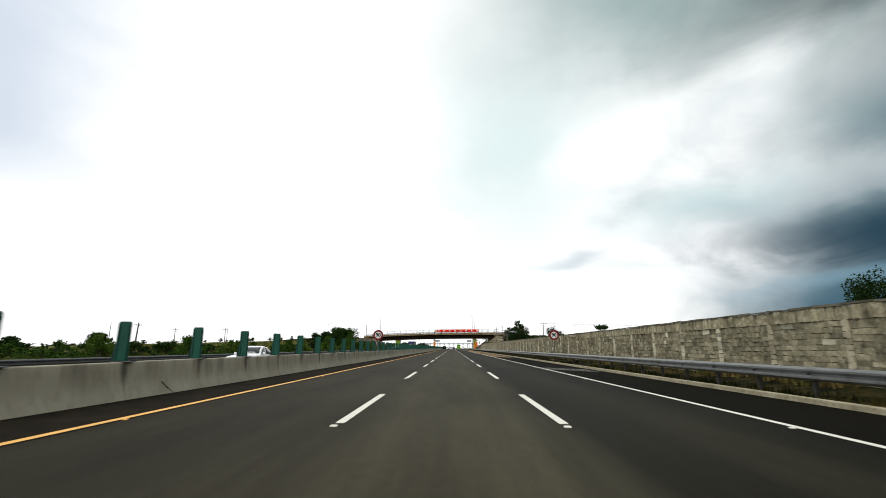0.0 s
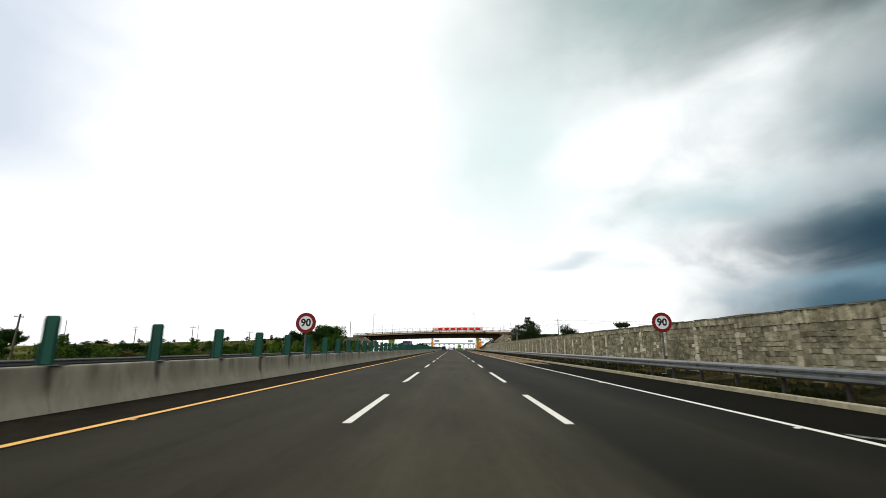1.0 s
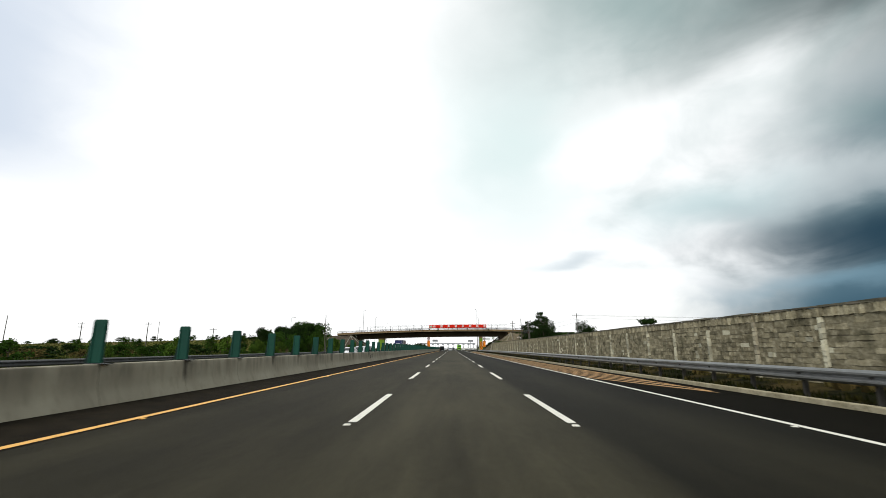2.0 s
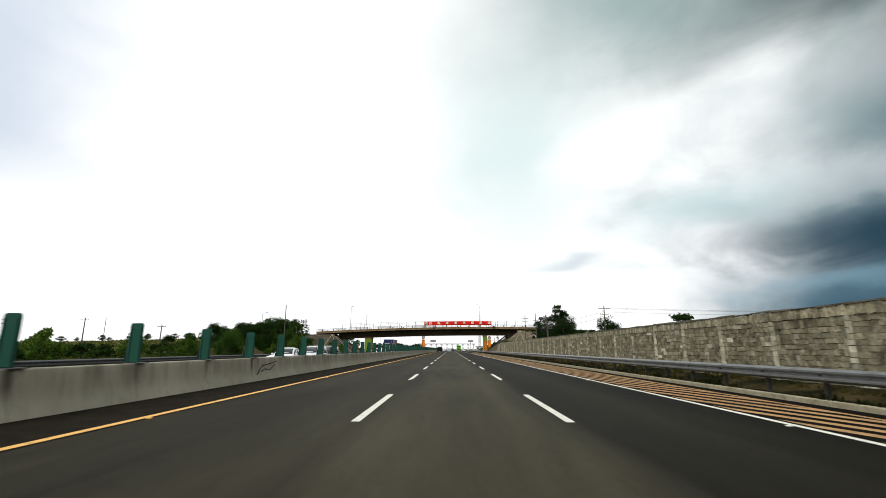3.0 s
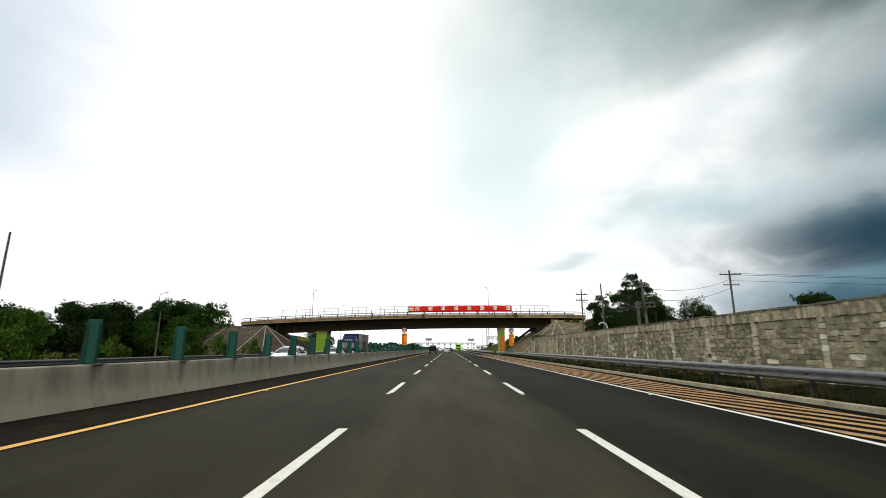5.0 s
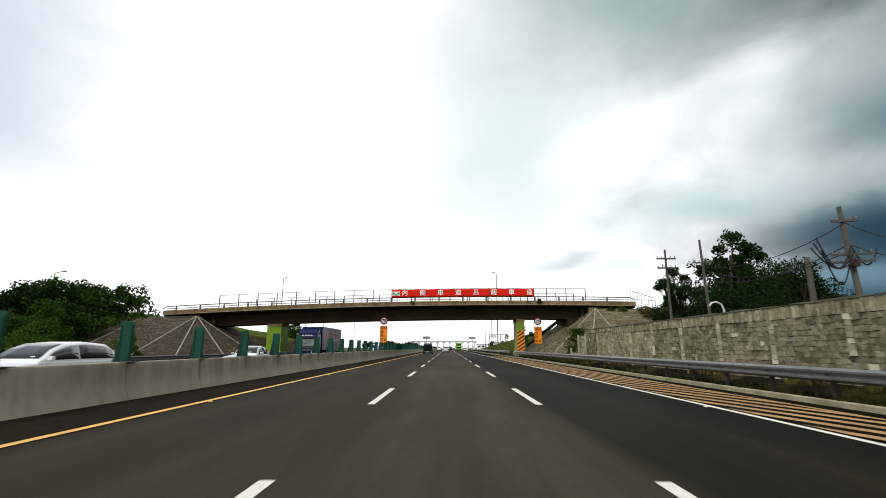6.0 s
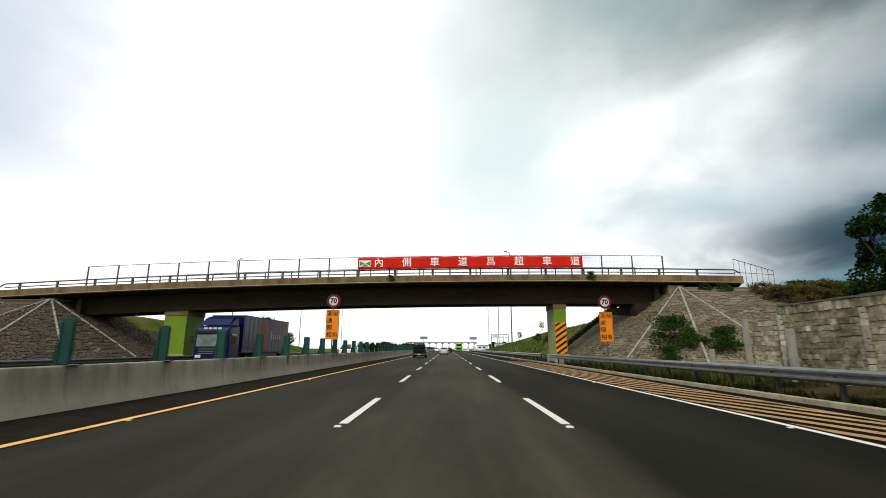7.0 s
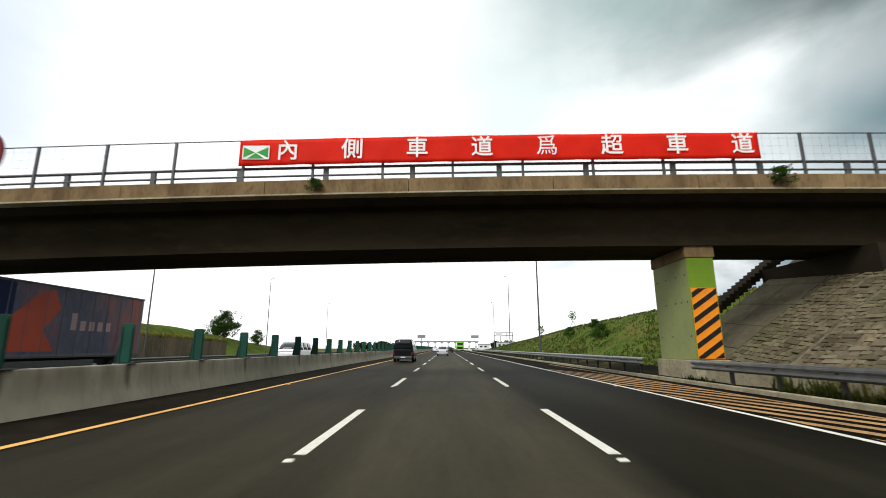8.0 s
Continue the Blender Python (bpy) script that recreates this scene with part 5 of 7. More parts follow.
def lorry(x, y, label):
    """Front towards -y at y; box trailer behind."""
    c = thing("lorry", x, y, road_z(x), label, "lorry")
    hw = 1.22
    st = []
    for u, z0, z1, k in ((0.0, 0.55, 2.35, 0.94), (0.08, 0.42, 2.75, 0.985), (0.35, 0.40, 2.95, 1.0), (1.55, 0.40, 3.05, 1.0), (1.75, 0.5, 3.05, 1.0)):
        st.append((u, body_ring(hw * k, z0, z1, 0.10)))
    cab = part("cab", loft(st), TRUCK_BLUE, c, "dark blue lorry cab")
    bev = cab.modifiers.new("soft_edges", "BEVEL")
    bev.width, bev.segments, bev.limit_method, bev.angle_limit = 0.04, 2, "ANGLE", radians(30)
    bm = bmesh.new()
    vs = [bm.verts.new(p) for p in ((-1.08, 0.30, 3.0), (1.08, 0.30, 3.0), (1.12, 1.7, 3.04), (-1.12, 1.7, 3.04), (-1.0, 0.9, 3.5), (1.0, 0.9, 3.5), (1.08, 1.7, 3.72), (-1.08, 1.7, 3.72))]
    for f in ((0, 1, 5, 4), (1, 2, 6, 5), (2, 3, 7, 6), (3, 0, 4, 7), (4, 5, 6, 7), (3, 2, 1, 0)):
        bm.faces.new([vs[i] for i in f])
    bmesh.ops.recalc_face_normals(bm, faces=bm.faces[:])
    part("wind_deflector", bm, TRUCK_BLUE, cab, "blue roof deflector")
    bm = bmesh.new()
    vs = [bm.verts.new(p) for p in ((-1.06, -0.02, 1.50), (1.06, -0.02, 1.50), (1.02, -0.02, 2.38), (-1.02, -0.02, 2.38), (-1.06, 0.10, 1.50), (1.06, 0.10, 1.50), (1.02, 0.13, 2.38), (-1.02, 0.13, 2.38))]
    for f in ((0, 1, 2, 3), (4, 7, 6, 5), (0, 4, 5, 1), (1, 5, 6, 2), (2, 6, 7, 3), (3, 7, 4, 0)):
        bm.faces.new([vs[i] for i in f])
    part("windscreen", bm, GLASS_REFLECTION, cab, "wide windscreen with a grey-green reflection in its colour").matrix_basis = pose(0, -0.02, 0)
    for s in (-1, 1):
        part("side_window", box(s * 1.235 - 0.006, s * 1.235 + 0.006, 0.45, 1.25, 1.70, 2.40), GLASS_DARK, cab)
        part("mirror", box(s * 1.42 - 0.10, s * 1.42 + 0.10, 0.02, 0.10, 1.75, 2.25, 0.02), PLASTIC_BLACK, cab)
        part("headlight", box(s * 0.85 - 0.2, s * 0.85 + 0.2, -0.02, 0.04, 0.72, 0.92, 0.02), LAMP_CLEAR, cab, "clear headlight")
    part("bumper", box(-1.2, 1.2, -0.05, 0.15, 0.32, 0.66, 0.03), TRUCK_BLUE, cab)
    part("sun_visor", box(-1.08, 1.08, -0.16, 0.06, 2.42, 2.62, 0.03), PLASTIC_BLACK, cab, "black sun visor")
    for k in range(4):
        part("lettering_bar", box(-0.62 + 0.34 * k, -0.38 + 0.34 * k, 0.04, 0.075, 2.70, 2.84), SIGN_WHITE, cab, "white bar")
    for z in (0.98, 1.14, 1.30):
        part("grille_bar", box(-0.82, 0.82, -0.06, -0.03, z, z + 0.05), STEEL, cab, "bright grille bar")
    part("grille", box(-0.7, 0.7, -0.03, 0.03, 0.95, 1.40, 0.02), PLASTIC_BLACK, cab, "black grille")
    tr = part("trailer", box(-1.25, 1.25, 2.3, 12.4, 1.05, 3.86, 0.02), TRAILER_GREY, c, "blue-grey box trailer with a faded red side print")
    part("front_panel", box(-1.235, 1.235, 2.285, 2.298, 1.08, 3.83), TRUCK_BLUE, tr, "dark navy front wall of the box")
    part("side_print", box(1.252, 1.256, 2.34, 5.2, 1.20, 3.78), TRUCK_BLUE, tr, "dark blue print")
    part("side_print", box(1.252, 1.256, 5.2, 12.2, 1.20, 3.78), TRAILER_PRINT, tr, "faded red and blue-grey print")
    bm = outline([(5.0, 1.3), (7.2, 1.3), (6.6, 2.1), (7.3, 3.0), (6.9, 3.7), (6.1, 3.4), (5.0, 2.4)], 0.004)
    part("side_print", bm, TRUCK_RED, tr, "red arrow print").matrix_basis = Matrix(((0, -1, 0, 1.262), (1, 0, 0, 0), (0, 0, 1, 0), (0, 0, 0, 1)))
    for k in range(5):
        part("lettering_bar", box(1.256, 1.260, 7.9 + 0.5 * k, 8.2 + 0.5 * k, 2.15, 2.55 if k else 2.85), LETTER_PALE, tr, "pale bar")
    for k in range(12):
        part("side_rib", box(1.25, 1.268, 2.5 + 0.82 * k, 2.53 + 0.82 * k, 1.12, 3.80), TRAILER_GREY, tr)
    for z in (1.05, 3.80):
        part("edge_rail", box(1.24, 1.285, 2.3, 12.4, z, z + 0.07), STEEL_DULL, tr)
    part("chassis", box(-0.5, 0.5, 0.9, 12.2, 0.62, 1.04), PLASTIC_BLACK, c, "black steel frame")
    part("side_guard", box(1.18, 1.22, 4.5, 9.5, 0.45, 0.95), STEEL_DULL, c)
    for yy in (0.95, 3.3, 9.6, 10.9):
        for s in (-1, 1):
            wheel(c, s * 1.05, yy, 0.48, 0.30)
    return c


lorry(-16.9, 181.6, "dark navy lorry with a blue and red box trailer")


def coach(x, y, label):
    c = thing("coach", x, y, 0, label, "bus")
    part("body", box(-1.25, 1.25, 0, 11.5, 0.45, 3.3, 0.12), CAR_GREEN, c, "bright green coach body")
    part("rear_window", box(-1.0, 1.0, -0.02, 0.02, 2.1, 2.95, 0.0), GLASS_DARK, c)
    part("rear_panel", box(-0.9, 0.9, -0.02, 0.02, 0.8, 1.5), PLASTIC_BLACK, c)
    for s in (-1, 1):
        for k in range(5):
            part("side_window", box(s * 1.25 - 0.01, s * 1.25 + 0.01, 0.8 + 2.1 * k, 2.7 + 2.1 * k, 1.9, 2.9), GLASS_DARK, c)
        part("tail_light", box(s * 1.0 - 0.1, s * 1.0 + 0.1, -0.03, 0.02, 0.9, 1.6), LAMP_RED, c)
        for yy in (2.2, 9.0):
            wheel(c, s * 1.05, yy, 0.48, 0.30)


coach(4.6, 335.0, "bright green coach far ahead in the outer lane")

# ---------------------------------------------------------------- lamp masts, poles, wires


def lamp_mast(x, y, arm):
    m = thing("street_lamp", x, y, -0.1, "tall slender grey steel street lamp beside the motorway", "street lamp", "tall lamps beyond the bridge")
    part("mast", tube((0, 0, 0), (0, 0, 16.2), 0.11, 0.05, 10), STEEL_DULL, m, "tapered grey mast")
    b = bmesh.new()
    add_line(b, [(0, 0, 16.1), (arm * 0.2, 0, 16.4), (arm * 0.5, 0, 16.5)], 0.04, 6)
    part("arm", b, POLE_CONCRETE, m)
    part("lamp_head", box(arm * 0.6 - 0.24, arm * 0.6 + 0.24, -0.10, 0.10, 16.42, 16.58, 0.04), STEEL_DULL, m, "flat grey lamp head")
    part("base", box(-0.25, 0.25, -0.25, 0.25, -0.1, 0.25, 0.03), KERB, m)


for x, y, a in ((9.9, 221.0, -1), (13.4, 271.0, -1), (-36.5, 227.0, 1), (-38.7, 271.0, 1), (16, 330.0, -1), (-41, 330.0, 1)):
    lamp_mast(x, y, a)


m = thing("street_lamp", -52.4, 186.2, 4.3, "grey street lamp with a short arm on the bridge ramp", "street lamp")
part("mast", tube((0, 0, -0.2), (0, 0, 6.5), 0.09, 0.05, 8), STEEL_DULL, m, "slender grey mast")
b = bmesh.new()
add_line(b, [(0, 0, 6.4), (0.3, 0, 6.62), (1.0, 0, 6.72)], 0.035, 6)
part("arm", b, STEEL_DULL, m)
part("lamp_head", box(0.9, 1.5, -0.1, 0.1, 6.66, 6.8, 0.03), STEEL_DULL, m, "flat grey lamp head")


def utility_pole(x, y, h, lean, arms, label, z=0.0, r=0.15):
    p = thing("utility_pole", x, y, z, label, "utility pole")
    p.matrix_basis = pose(x, y, z, 0, lean, 0)
    part("pole", tube((0, 0, 0), (0, 0, h), r, r * 0.62, 10), POLE_CONCRETE, p, "tapered concrete pole")
    for za, w in arms:
        a = part("crossarm", box(-w, w, -0.05 - r * 0.8, 0.05 - r * 0.8, za - 0.05, za + 0.05), STEEL_DULL, p, "steel crossarm")
        for s in (-0.92, -0.45, 0.45, 0.92):
            b = bmesh.new()
            add_tube(b, (s * w, -r * 0.8, za + 0.05), (s * w, -r * 0.8, za + 0.12), 0.035, 0.02, 8)
            add_tube(b, (s * w, -r * 0.8, za + 0.12), (s * w, -r * 0.8, za + 0.20), 0.042, 0.02, 8)
            part("insulator", b, PORCELAIN, a, "white insulator")
    return p


utility_pole(16.1, 160.0, 8.4, 0, ((7.7, 0.7), (7.0, 0.7)), "grey utility pole with two crossarms behind the wall", r=0.11)
utility_pole(18.38, 158.9, 8.9, -1.5, ((7.2, 0.6),), "leaning utility pole with one crossarm behind the wall", r=0.12)
utility_pole(18.32, 146.6, 7.6, -3, ((6.9, 0.62), (5.35, 0.95), (5.0, 0.95)), "concrete utility pole with crossarms and looped cables", r=0.16)
utility_pole(32.3, 156.5, 10.1, 0, ((9.6, 1.2), (8.4, 0.9)), "concrete utility pole carrying wires behind the wall")
utility_pole(18.9, 150.2, 5.9, 0, (), "short bare concrete pole behind the wall", r=0.2)
utility_pole(-25.6, 128.9, 7.8, 0, (), "tall bare pole behind the far guard rail", r=0.09)
utility_pole(-86.2, 166.1, 8.6, 0, ((8.1, 1.0),), "concrete utility pole with a crossarm before the ramp", -0.3)
utility_pole(-93.1, 182.0, 6.4, 0, (), "thin bare pole on the ramp", 3.0, r=0.09)
utility_pole(-106.1, 167.1, 8.7, 0, ((8.2, 1.0), (7.3, 0.8)), "far concrete utility pole with two crossarms before the ramp", -0.3)
utility_pole(-141.7, 181.0, 11.6, 0, (), "tall bare pole far along the ramp", -0.3)
utility_pole(-65.4, 162.1, 6.6, 1, ((6.1, 1.0),), "utility pole with a crossarm in the field")
utility_pole(-55.0, 70.0, 5.4, 3, ((5.0, 0.6),), "utility pole standing in the field")
utility_pole(-32.2, 154.6, 5.2, 0, (), "bare pole before the roadside trees", r=0.1)


def wire(points, sag, label):
    b = bmesh.new()
    for p, q in zip(points, points[1:]):
        p, q = Vector(p), Vector(q)
        pts = [p.lerp(q, k / 10) - Vector((0, 0, sag * 4 * (k / 10) * (1 - k / 10))) for k in range(11)]
        add_line(b, pts, 0.022, 4)
    tagged(mesh_object("overhead_wire", b, WIRE), label, "wire", "overhead wires")


for dz in (-0.7, -1.7):
    wire([(32.3, 156.3, 9.8 + dz), (18.0, 146.5, 7.5 + dz), (18.2, 158.8, 7.6 + dz), (15.8, 160.0, 8.0 + dz)], 0.7, "thin black overhead wire slung between the poles")
for dz in (0.0, -0.16, -0.85):
    wire([(112, 157.5, 9.3 + dz), (32.3, 156.4, 9.75 + dz)], 0.5, "thin black overhead wire leading away over the field")
wire([(18.0, 146.5, 5.5), (18.2, 158.8, 6.6)], 0.8, "thin black overhead wire slung between the poles")
b = bmesh.new()
for k in range(6):
    x0, x1 = (15.92 + 0.25 * k, 17.92) if k < 4 else (18.12, 19.22 + 0.2 * (k - 4))
    pts = []
    for i in range(15):
        u = i / 14
        pts.append((x0 + (x1 - x0) * u, 146.1 + 0.12 * k, 5.55 + 0.25 * (k % 3) - (0.75 + 0.22 * (k % 4)) * math.sin(math.pi * u) - 0.35 * u))
    add_line(b, pts, 0.032, 6)
tagged(mesh_object("looped_cable", b, WIRE), "looped black cables hanging on the utility pole", "cable")
transformer = thing("cable_box", 17.97, 146.35, 4.75, "small rusty brown switch box on the utility pole", "switch box")
part("case", box(-0.16, 0.16, -0.12, 0.12, 0, 0.32, 0.02), CABLE_BOX, transformer)
part("bracket", box(-0.05, 0.30, -0.03, 0.03, 0.15, 0.22), STEEL_DULL, transformer)
lampc = thing("curved_lamp", 17.6, 156.0, 2.45, "white curved swan-neck lamp standing behind the wall", "lamp")
b = bmesh.new()
add_line(b, [(0, 0, -2.6), (0, 0, 1.2), (-0.12, 0, 1.5), (-0.42, 0, 1.66), (-0.72, 0, 1.6), (-0.9, 0, 1.4)], 0.06, 8)
part("pole", b, SIGN_WHITE, lampc)

# concrete posts and a low block wall where the boundary wall stops
for x, y, h, w in ((10.55, 162.9, 1.8, 0.09), (10.72, 165.3, 2.25, 0.08), (10.68, 167.6, 1.2, 0.08)):
    tagged(mesh_object("concrete_post", box(x - w, x + w, y - w, y + w, -0.1, h, 0.02), RIB), "pale concrete post near the end of the wall", "post", "posts at the wall's end")
low_wall = tagged(mesh_object("low_wall", box(WALL_X, WALL_X + 0.25, 163.8, 165.15, -0.1, 2.16), MORTAR), "low rough block wall beside the boundary wall's end", "wall", kind="structure")
tagged(mesh_object("low_wall", box(10.7, 10.95, 165.5, 167.5, -0.1, 0.78, 0.03), KERB), "low concrete wall between posts at the wall's end", "wall", kind="structure")
fence = thing("mesh_fence", 23.4, BR0 + 0.1, deck_z(23) - 0.1, "sloping wire mesh fence at the end of the bridge railing", "fence")
b = bmesh.new()
for k in range(8):
    h = 1.5 - 0.14 * k
    add_tube(b, (0.45 * k, 0, -0.6), (0.45 * k, 0, h), 0.018, n=5)
add_line(b, [(0, 0, 1.5), (3.15, 0, 0.52)], 0.025, 5)
add_line(b, [(0, 0, 0.4), (3.15, 0, 0.2)], 0.02, 5)
part("frame", b, STEEL_DULL, fence)

# ---------------------------------------------------------------- toll plaza far ahead
toll = thing("toll_plaza", 0, 560, 0, "grey toll plaza canopy on slim columns across the motorway", "toll plaza")
part("canopy", box(-34, 26, -5, 5, 6.1, 6.8, 0.1), FAR_GREY, toll, "long thin grey canopy")
for k in range(11):
    x = -32 + 5.6 * k
    part("booth", box(x - 0.8, x + 0.8, -2, 2, -0.1, 2.8, 0.05), FAR_WHITE, toll, "toll booth")
    part("column", box(x - 0.2, x + 0.2, -0.2, 0.2, 2.8, 5.9), FAR_GREY, toll)
    part("lane_sign", box(x - 1.2, x + 1.2, -5.2, -5.0, 4.9, 5.8), FAR_GREY, toll)
g = thing("sign_gantry", 30.0, 470.0, 0, "grey lattice sign gantry beside the toll plaza approach", "gantry")
for z in (8.6, 10.4):
    part("beam", box(0, 12, -0.2, 0.2, z, z + 0.35), FAR_GREY, g)
for x in (0.0, 4.0, 8.0, 11.6):
    part("leg", box(x, x + 0.35, -0.2, 0.2, -0.1, 10.4), FAR_GREY, g)
part("sign_board", box(1.0, 5.0, -0.35, -0.21, 8.4, 10.6), FAR_WHITE, g)
for x, y in ((-14.0, 430.0), (16.0, 440.0)):
    s2 = thing("lane_sign", x, y, 0, "dark sign board on a post before the toll plaza", "road sign")
    part("board", box(-2.2, 2.2, -0.1, 0.1, 6.6, 8.2), FAR_GREY, s2)
    part("post", box(-0.15, 0.15, -0.1, 0.1, -0.1, 6.6), FAR_GREY, s2)
strip("apron", 9.5, 34.0, 352.0, 640.0, APRON, 0.02, "pale concrete apron of the toll plaza", "road", 2)
for x, y, w, h in ((60, 620, 24, 6), (34, 600, 10, 4)):
    hs = thing("far_building", x, y, -0.1, "low pale building beyond the toll plaza", "building", "low buildings by the plaza")
    part("wall", box(-w / 2, w / 2, 0, 8, 0, h), FAR_WHITE, hs)
    part("roof", box(-w / 2 - 0.4, w / 2 + 0.4, -0.4, 8.4, h, h + 0.5), FAR_GREY, hs)
    for k in range(int(w / 4)):
        part("window", box(-w / 2 + 1 + 4 * k, -w / 2 + 3.2 + 4 * k, -0.05, 0.02, h * 0.4, h * 0.75), GLASS_DARK, hs)

# ---------------------------------------------------------------- banks beyond the bridge


def hill(name, x_foot, x_top, y0, y1, tops, label, x_end, material=HILL, end_share=0.98):
    bm = bmesh.new()
    ny, nx = 60, 9
    grid = []
    for k in range(ny + 1):
        y = y0 + (y1 - y0) * k / ny
        z = float(np.interp(y, [t[0] for t in tops], [t[1] for t in tops]))
        row = []
        for i in range(nx + 1):
            u = i / nx
            s = u * u * (3 - 2 * u)
            x = x_foot + (x_top - x_foot) * u
            row.append(bm.verts.new((x, y, -0.12 + z * s + 0.25 * noise.noise((x * 0.25, y * 0.12, 5)) * min(1, u * 3))))
        row.append(bm.verts.new((x_end, y, -0.12 + z * end_share)))
        grid.append(row)
    for a, b in zip(grid, grid[1:]):
        for i in range(nx + 1):
            bm.faces.new((a[i], a[i + 1], b[i + 1], b[i]))
    bmesh.ops.recalc_face_normals(bm, faces=bm.faces[:])
    ob = mesh_object(name, bm, material, smooth=True)
    return tagged(ob, label, "bank", kind="structure")


hill("bank_right", 10.2, 22.5, 191.5, 420.0, ((191, 5.6), (221, 5.1), (245, 4.9), (286, 3.6), (313, 3.0), (360, 1.4), (420, 0.2)), "grassy bank with bare earth patches beyond the bridge", 70.0)
hill("bank_left", -38.6, -47.0, 192.0, 330.0, ((192, 6.3), (217, 6.1), (250, 5.0), (290, 2.2), (330, 0.2)), "low grassy bank above the retaining wall", -110.0, HILL, 0.3)
ret = tagged(new("retaining_wall"), "brown stained concrete retaining wall below the grassy bank", "wall", kind="structure")
for k in range(10):
    y = 192.0 + 6.0 * k
    h = 3.3 - 0.12 * max(0, k - 4)
    part("wall_panel", box(-38.7, -38.3, y + 0.02, y + 5.98, -0.2, h, 0.0), RETAIN, ret)

# ---------------------------------------------------------------- trees


def leaf_cloud(bm, rng, centre, radius, count, size, squash=0.75):
    """Leaves as small bent blades spread through a clump."""
    for _ in range(count):
        while True:
            p = Vector((rng.uniform(-1, 1), rng.uniform(-1, 1), rng.uniform(-1, 1)))
            if 0.25 < p.length < 1:
                break
        p = Vector((p.x, p.y, p.z * squash)) * radius + centre
        a = Vector((rng.gauss(0, 1), rng.gauss(0, 1), rng.gauss(0, 0.6))).normalized()
        b = a.orthogonal().normalized()
        b.rotate(Matrix.Rotation(rng.uniform(0, 6.28), 3, a))
        s = size * rng.uniform(0.6, 1.3)
        w = s * 0.38
        c = b.cross(a)
        v = [bm.verts.new(q) for q in (p - b * s * 0.5, p + c * w - a * s * 0.08, p + b * s * 0.5, p - c * w - a * s * 0.08)]
        bm.faces.new((v[0], v[1], v[2]))
        bm.faces.new((v[0], v[2], v[3]))


def tree(seed, height, spread, crown_from, leaf, clumps, per, size, label, name="tree", category="tree", flat=0.75, group=""):
    """A tree at the origin; copy_thing() sets it out."""
    rng = random.Random(seed)
    t = thing(name, 0, 0, -300, label, category, group)
    bm = bmesh.new()
    r0 = 0.022 * height + 0.04
    spine = [Vector((0, 0, -0.15))]
    top = height * 0.78
    for k in range(1, 6):
        spine.append(Vector((rng.uniform(-1, 1) * 0.025 * height, rng.uniform(-1, 1) * 0.025 * height, top * k / 5)))
    for k in range(5):
        add_tube(bm, spine[k], spine[k + 1], r0 * (1 - 0.16 * k), r0 * (1 - 0.16 * (k + 1)), 7)
    tips = []
    for k in range(clumps):
        a = 6.283 * k / clumps + rng.uniform(-0.5, 0.5)
        u = rng.uniform(0, 1)
        z = crown_from + (height * 0.93 - crown_from) * u
        reach = spread * math.sqrt(max(0.05, 1 - (2 * u - 0.85) ** 2)) * rng.uniform(0.35, 0.95)
        tip = Vector((math.cos(a) * reach, math.sin(a) * reach, z))
        start = spine[min(5, max(1, int(5 * (z * 0.75) / top)))]
        mid = start.lerp(tip, 0.5) + Vector((0, 0, -0.04 * height))
        add_tube(bm, start, mid, r0 * 0.34, r0 * 0.22, 5)
        add_tube(bm, mid, tip, r0 * 0.22, r0 * 0.08, 5)
        tips.append(tip)
    part("trunk", bm, BARK, t, "brown trunk with limbs")
    bm = bmesh.new()
    for tip in tips:
        r = spread * rng.uniform(0.15, 0.46)
        leaf_cloud(bm, rng, tip, r, int(per * (0.4 + 1.6 * r / spread)), size, flat)
        for _ in range(2):
            leaf_cloud(bm, rng, tip + Vector((rng.gauss(0, 1), rng.gauss(0, 1), rng.uniform(0.2, 1.0))) * r * 0.62, r * 0.34, int(per * 0.14), size, 1.2)
    part("crown", bm, leaf, t, "leafy crown of many small leaves")
    return t


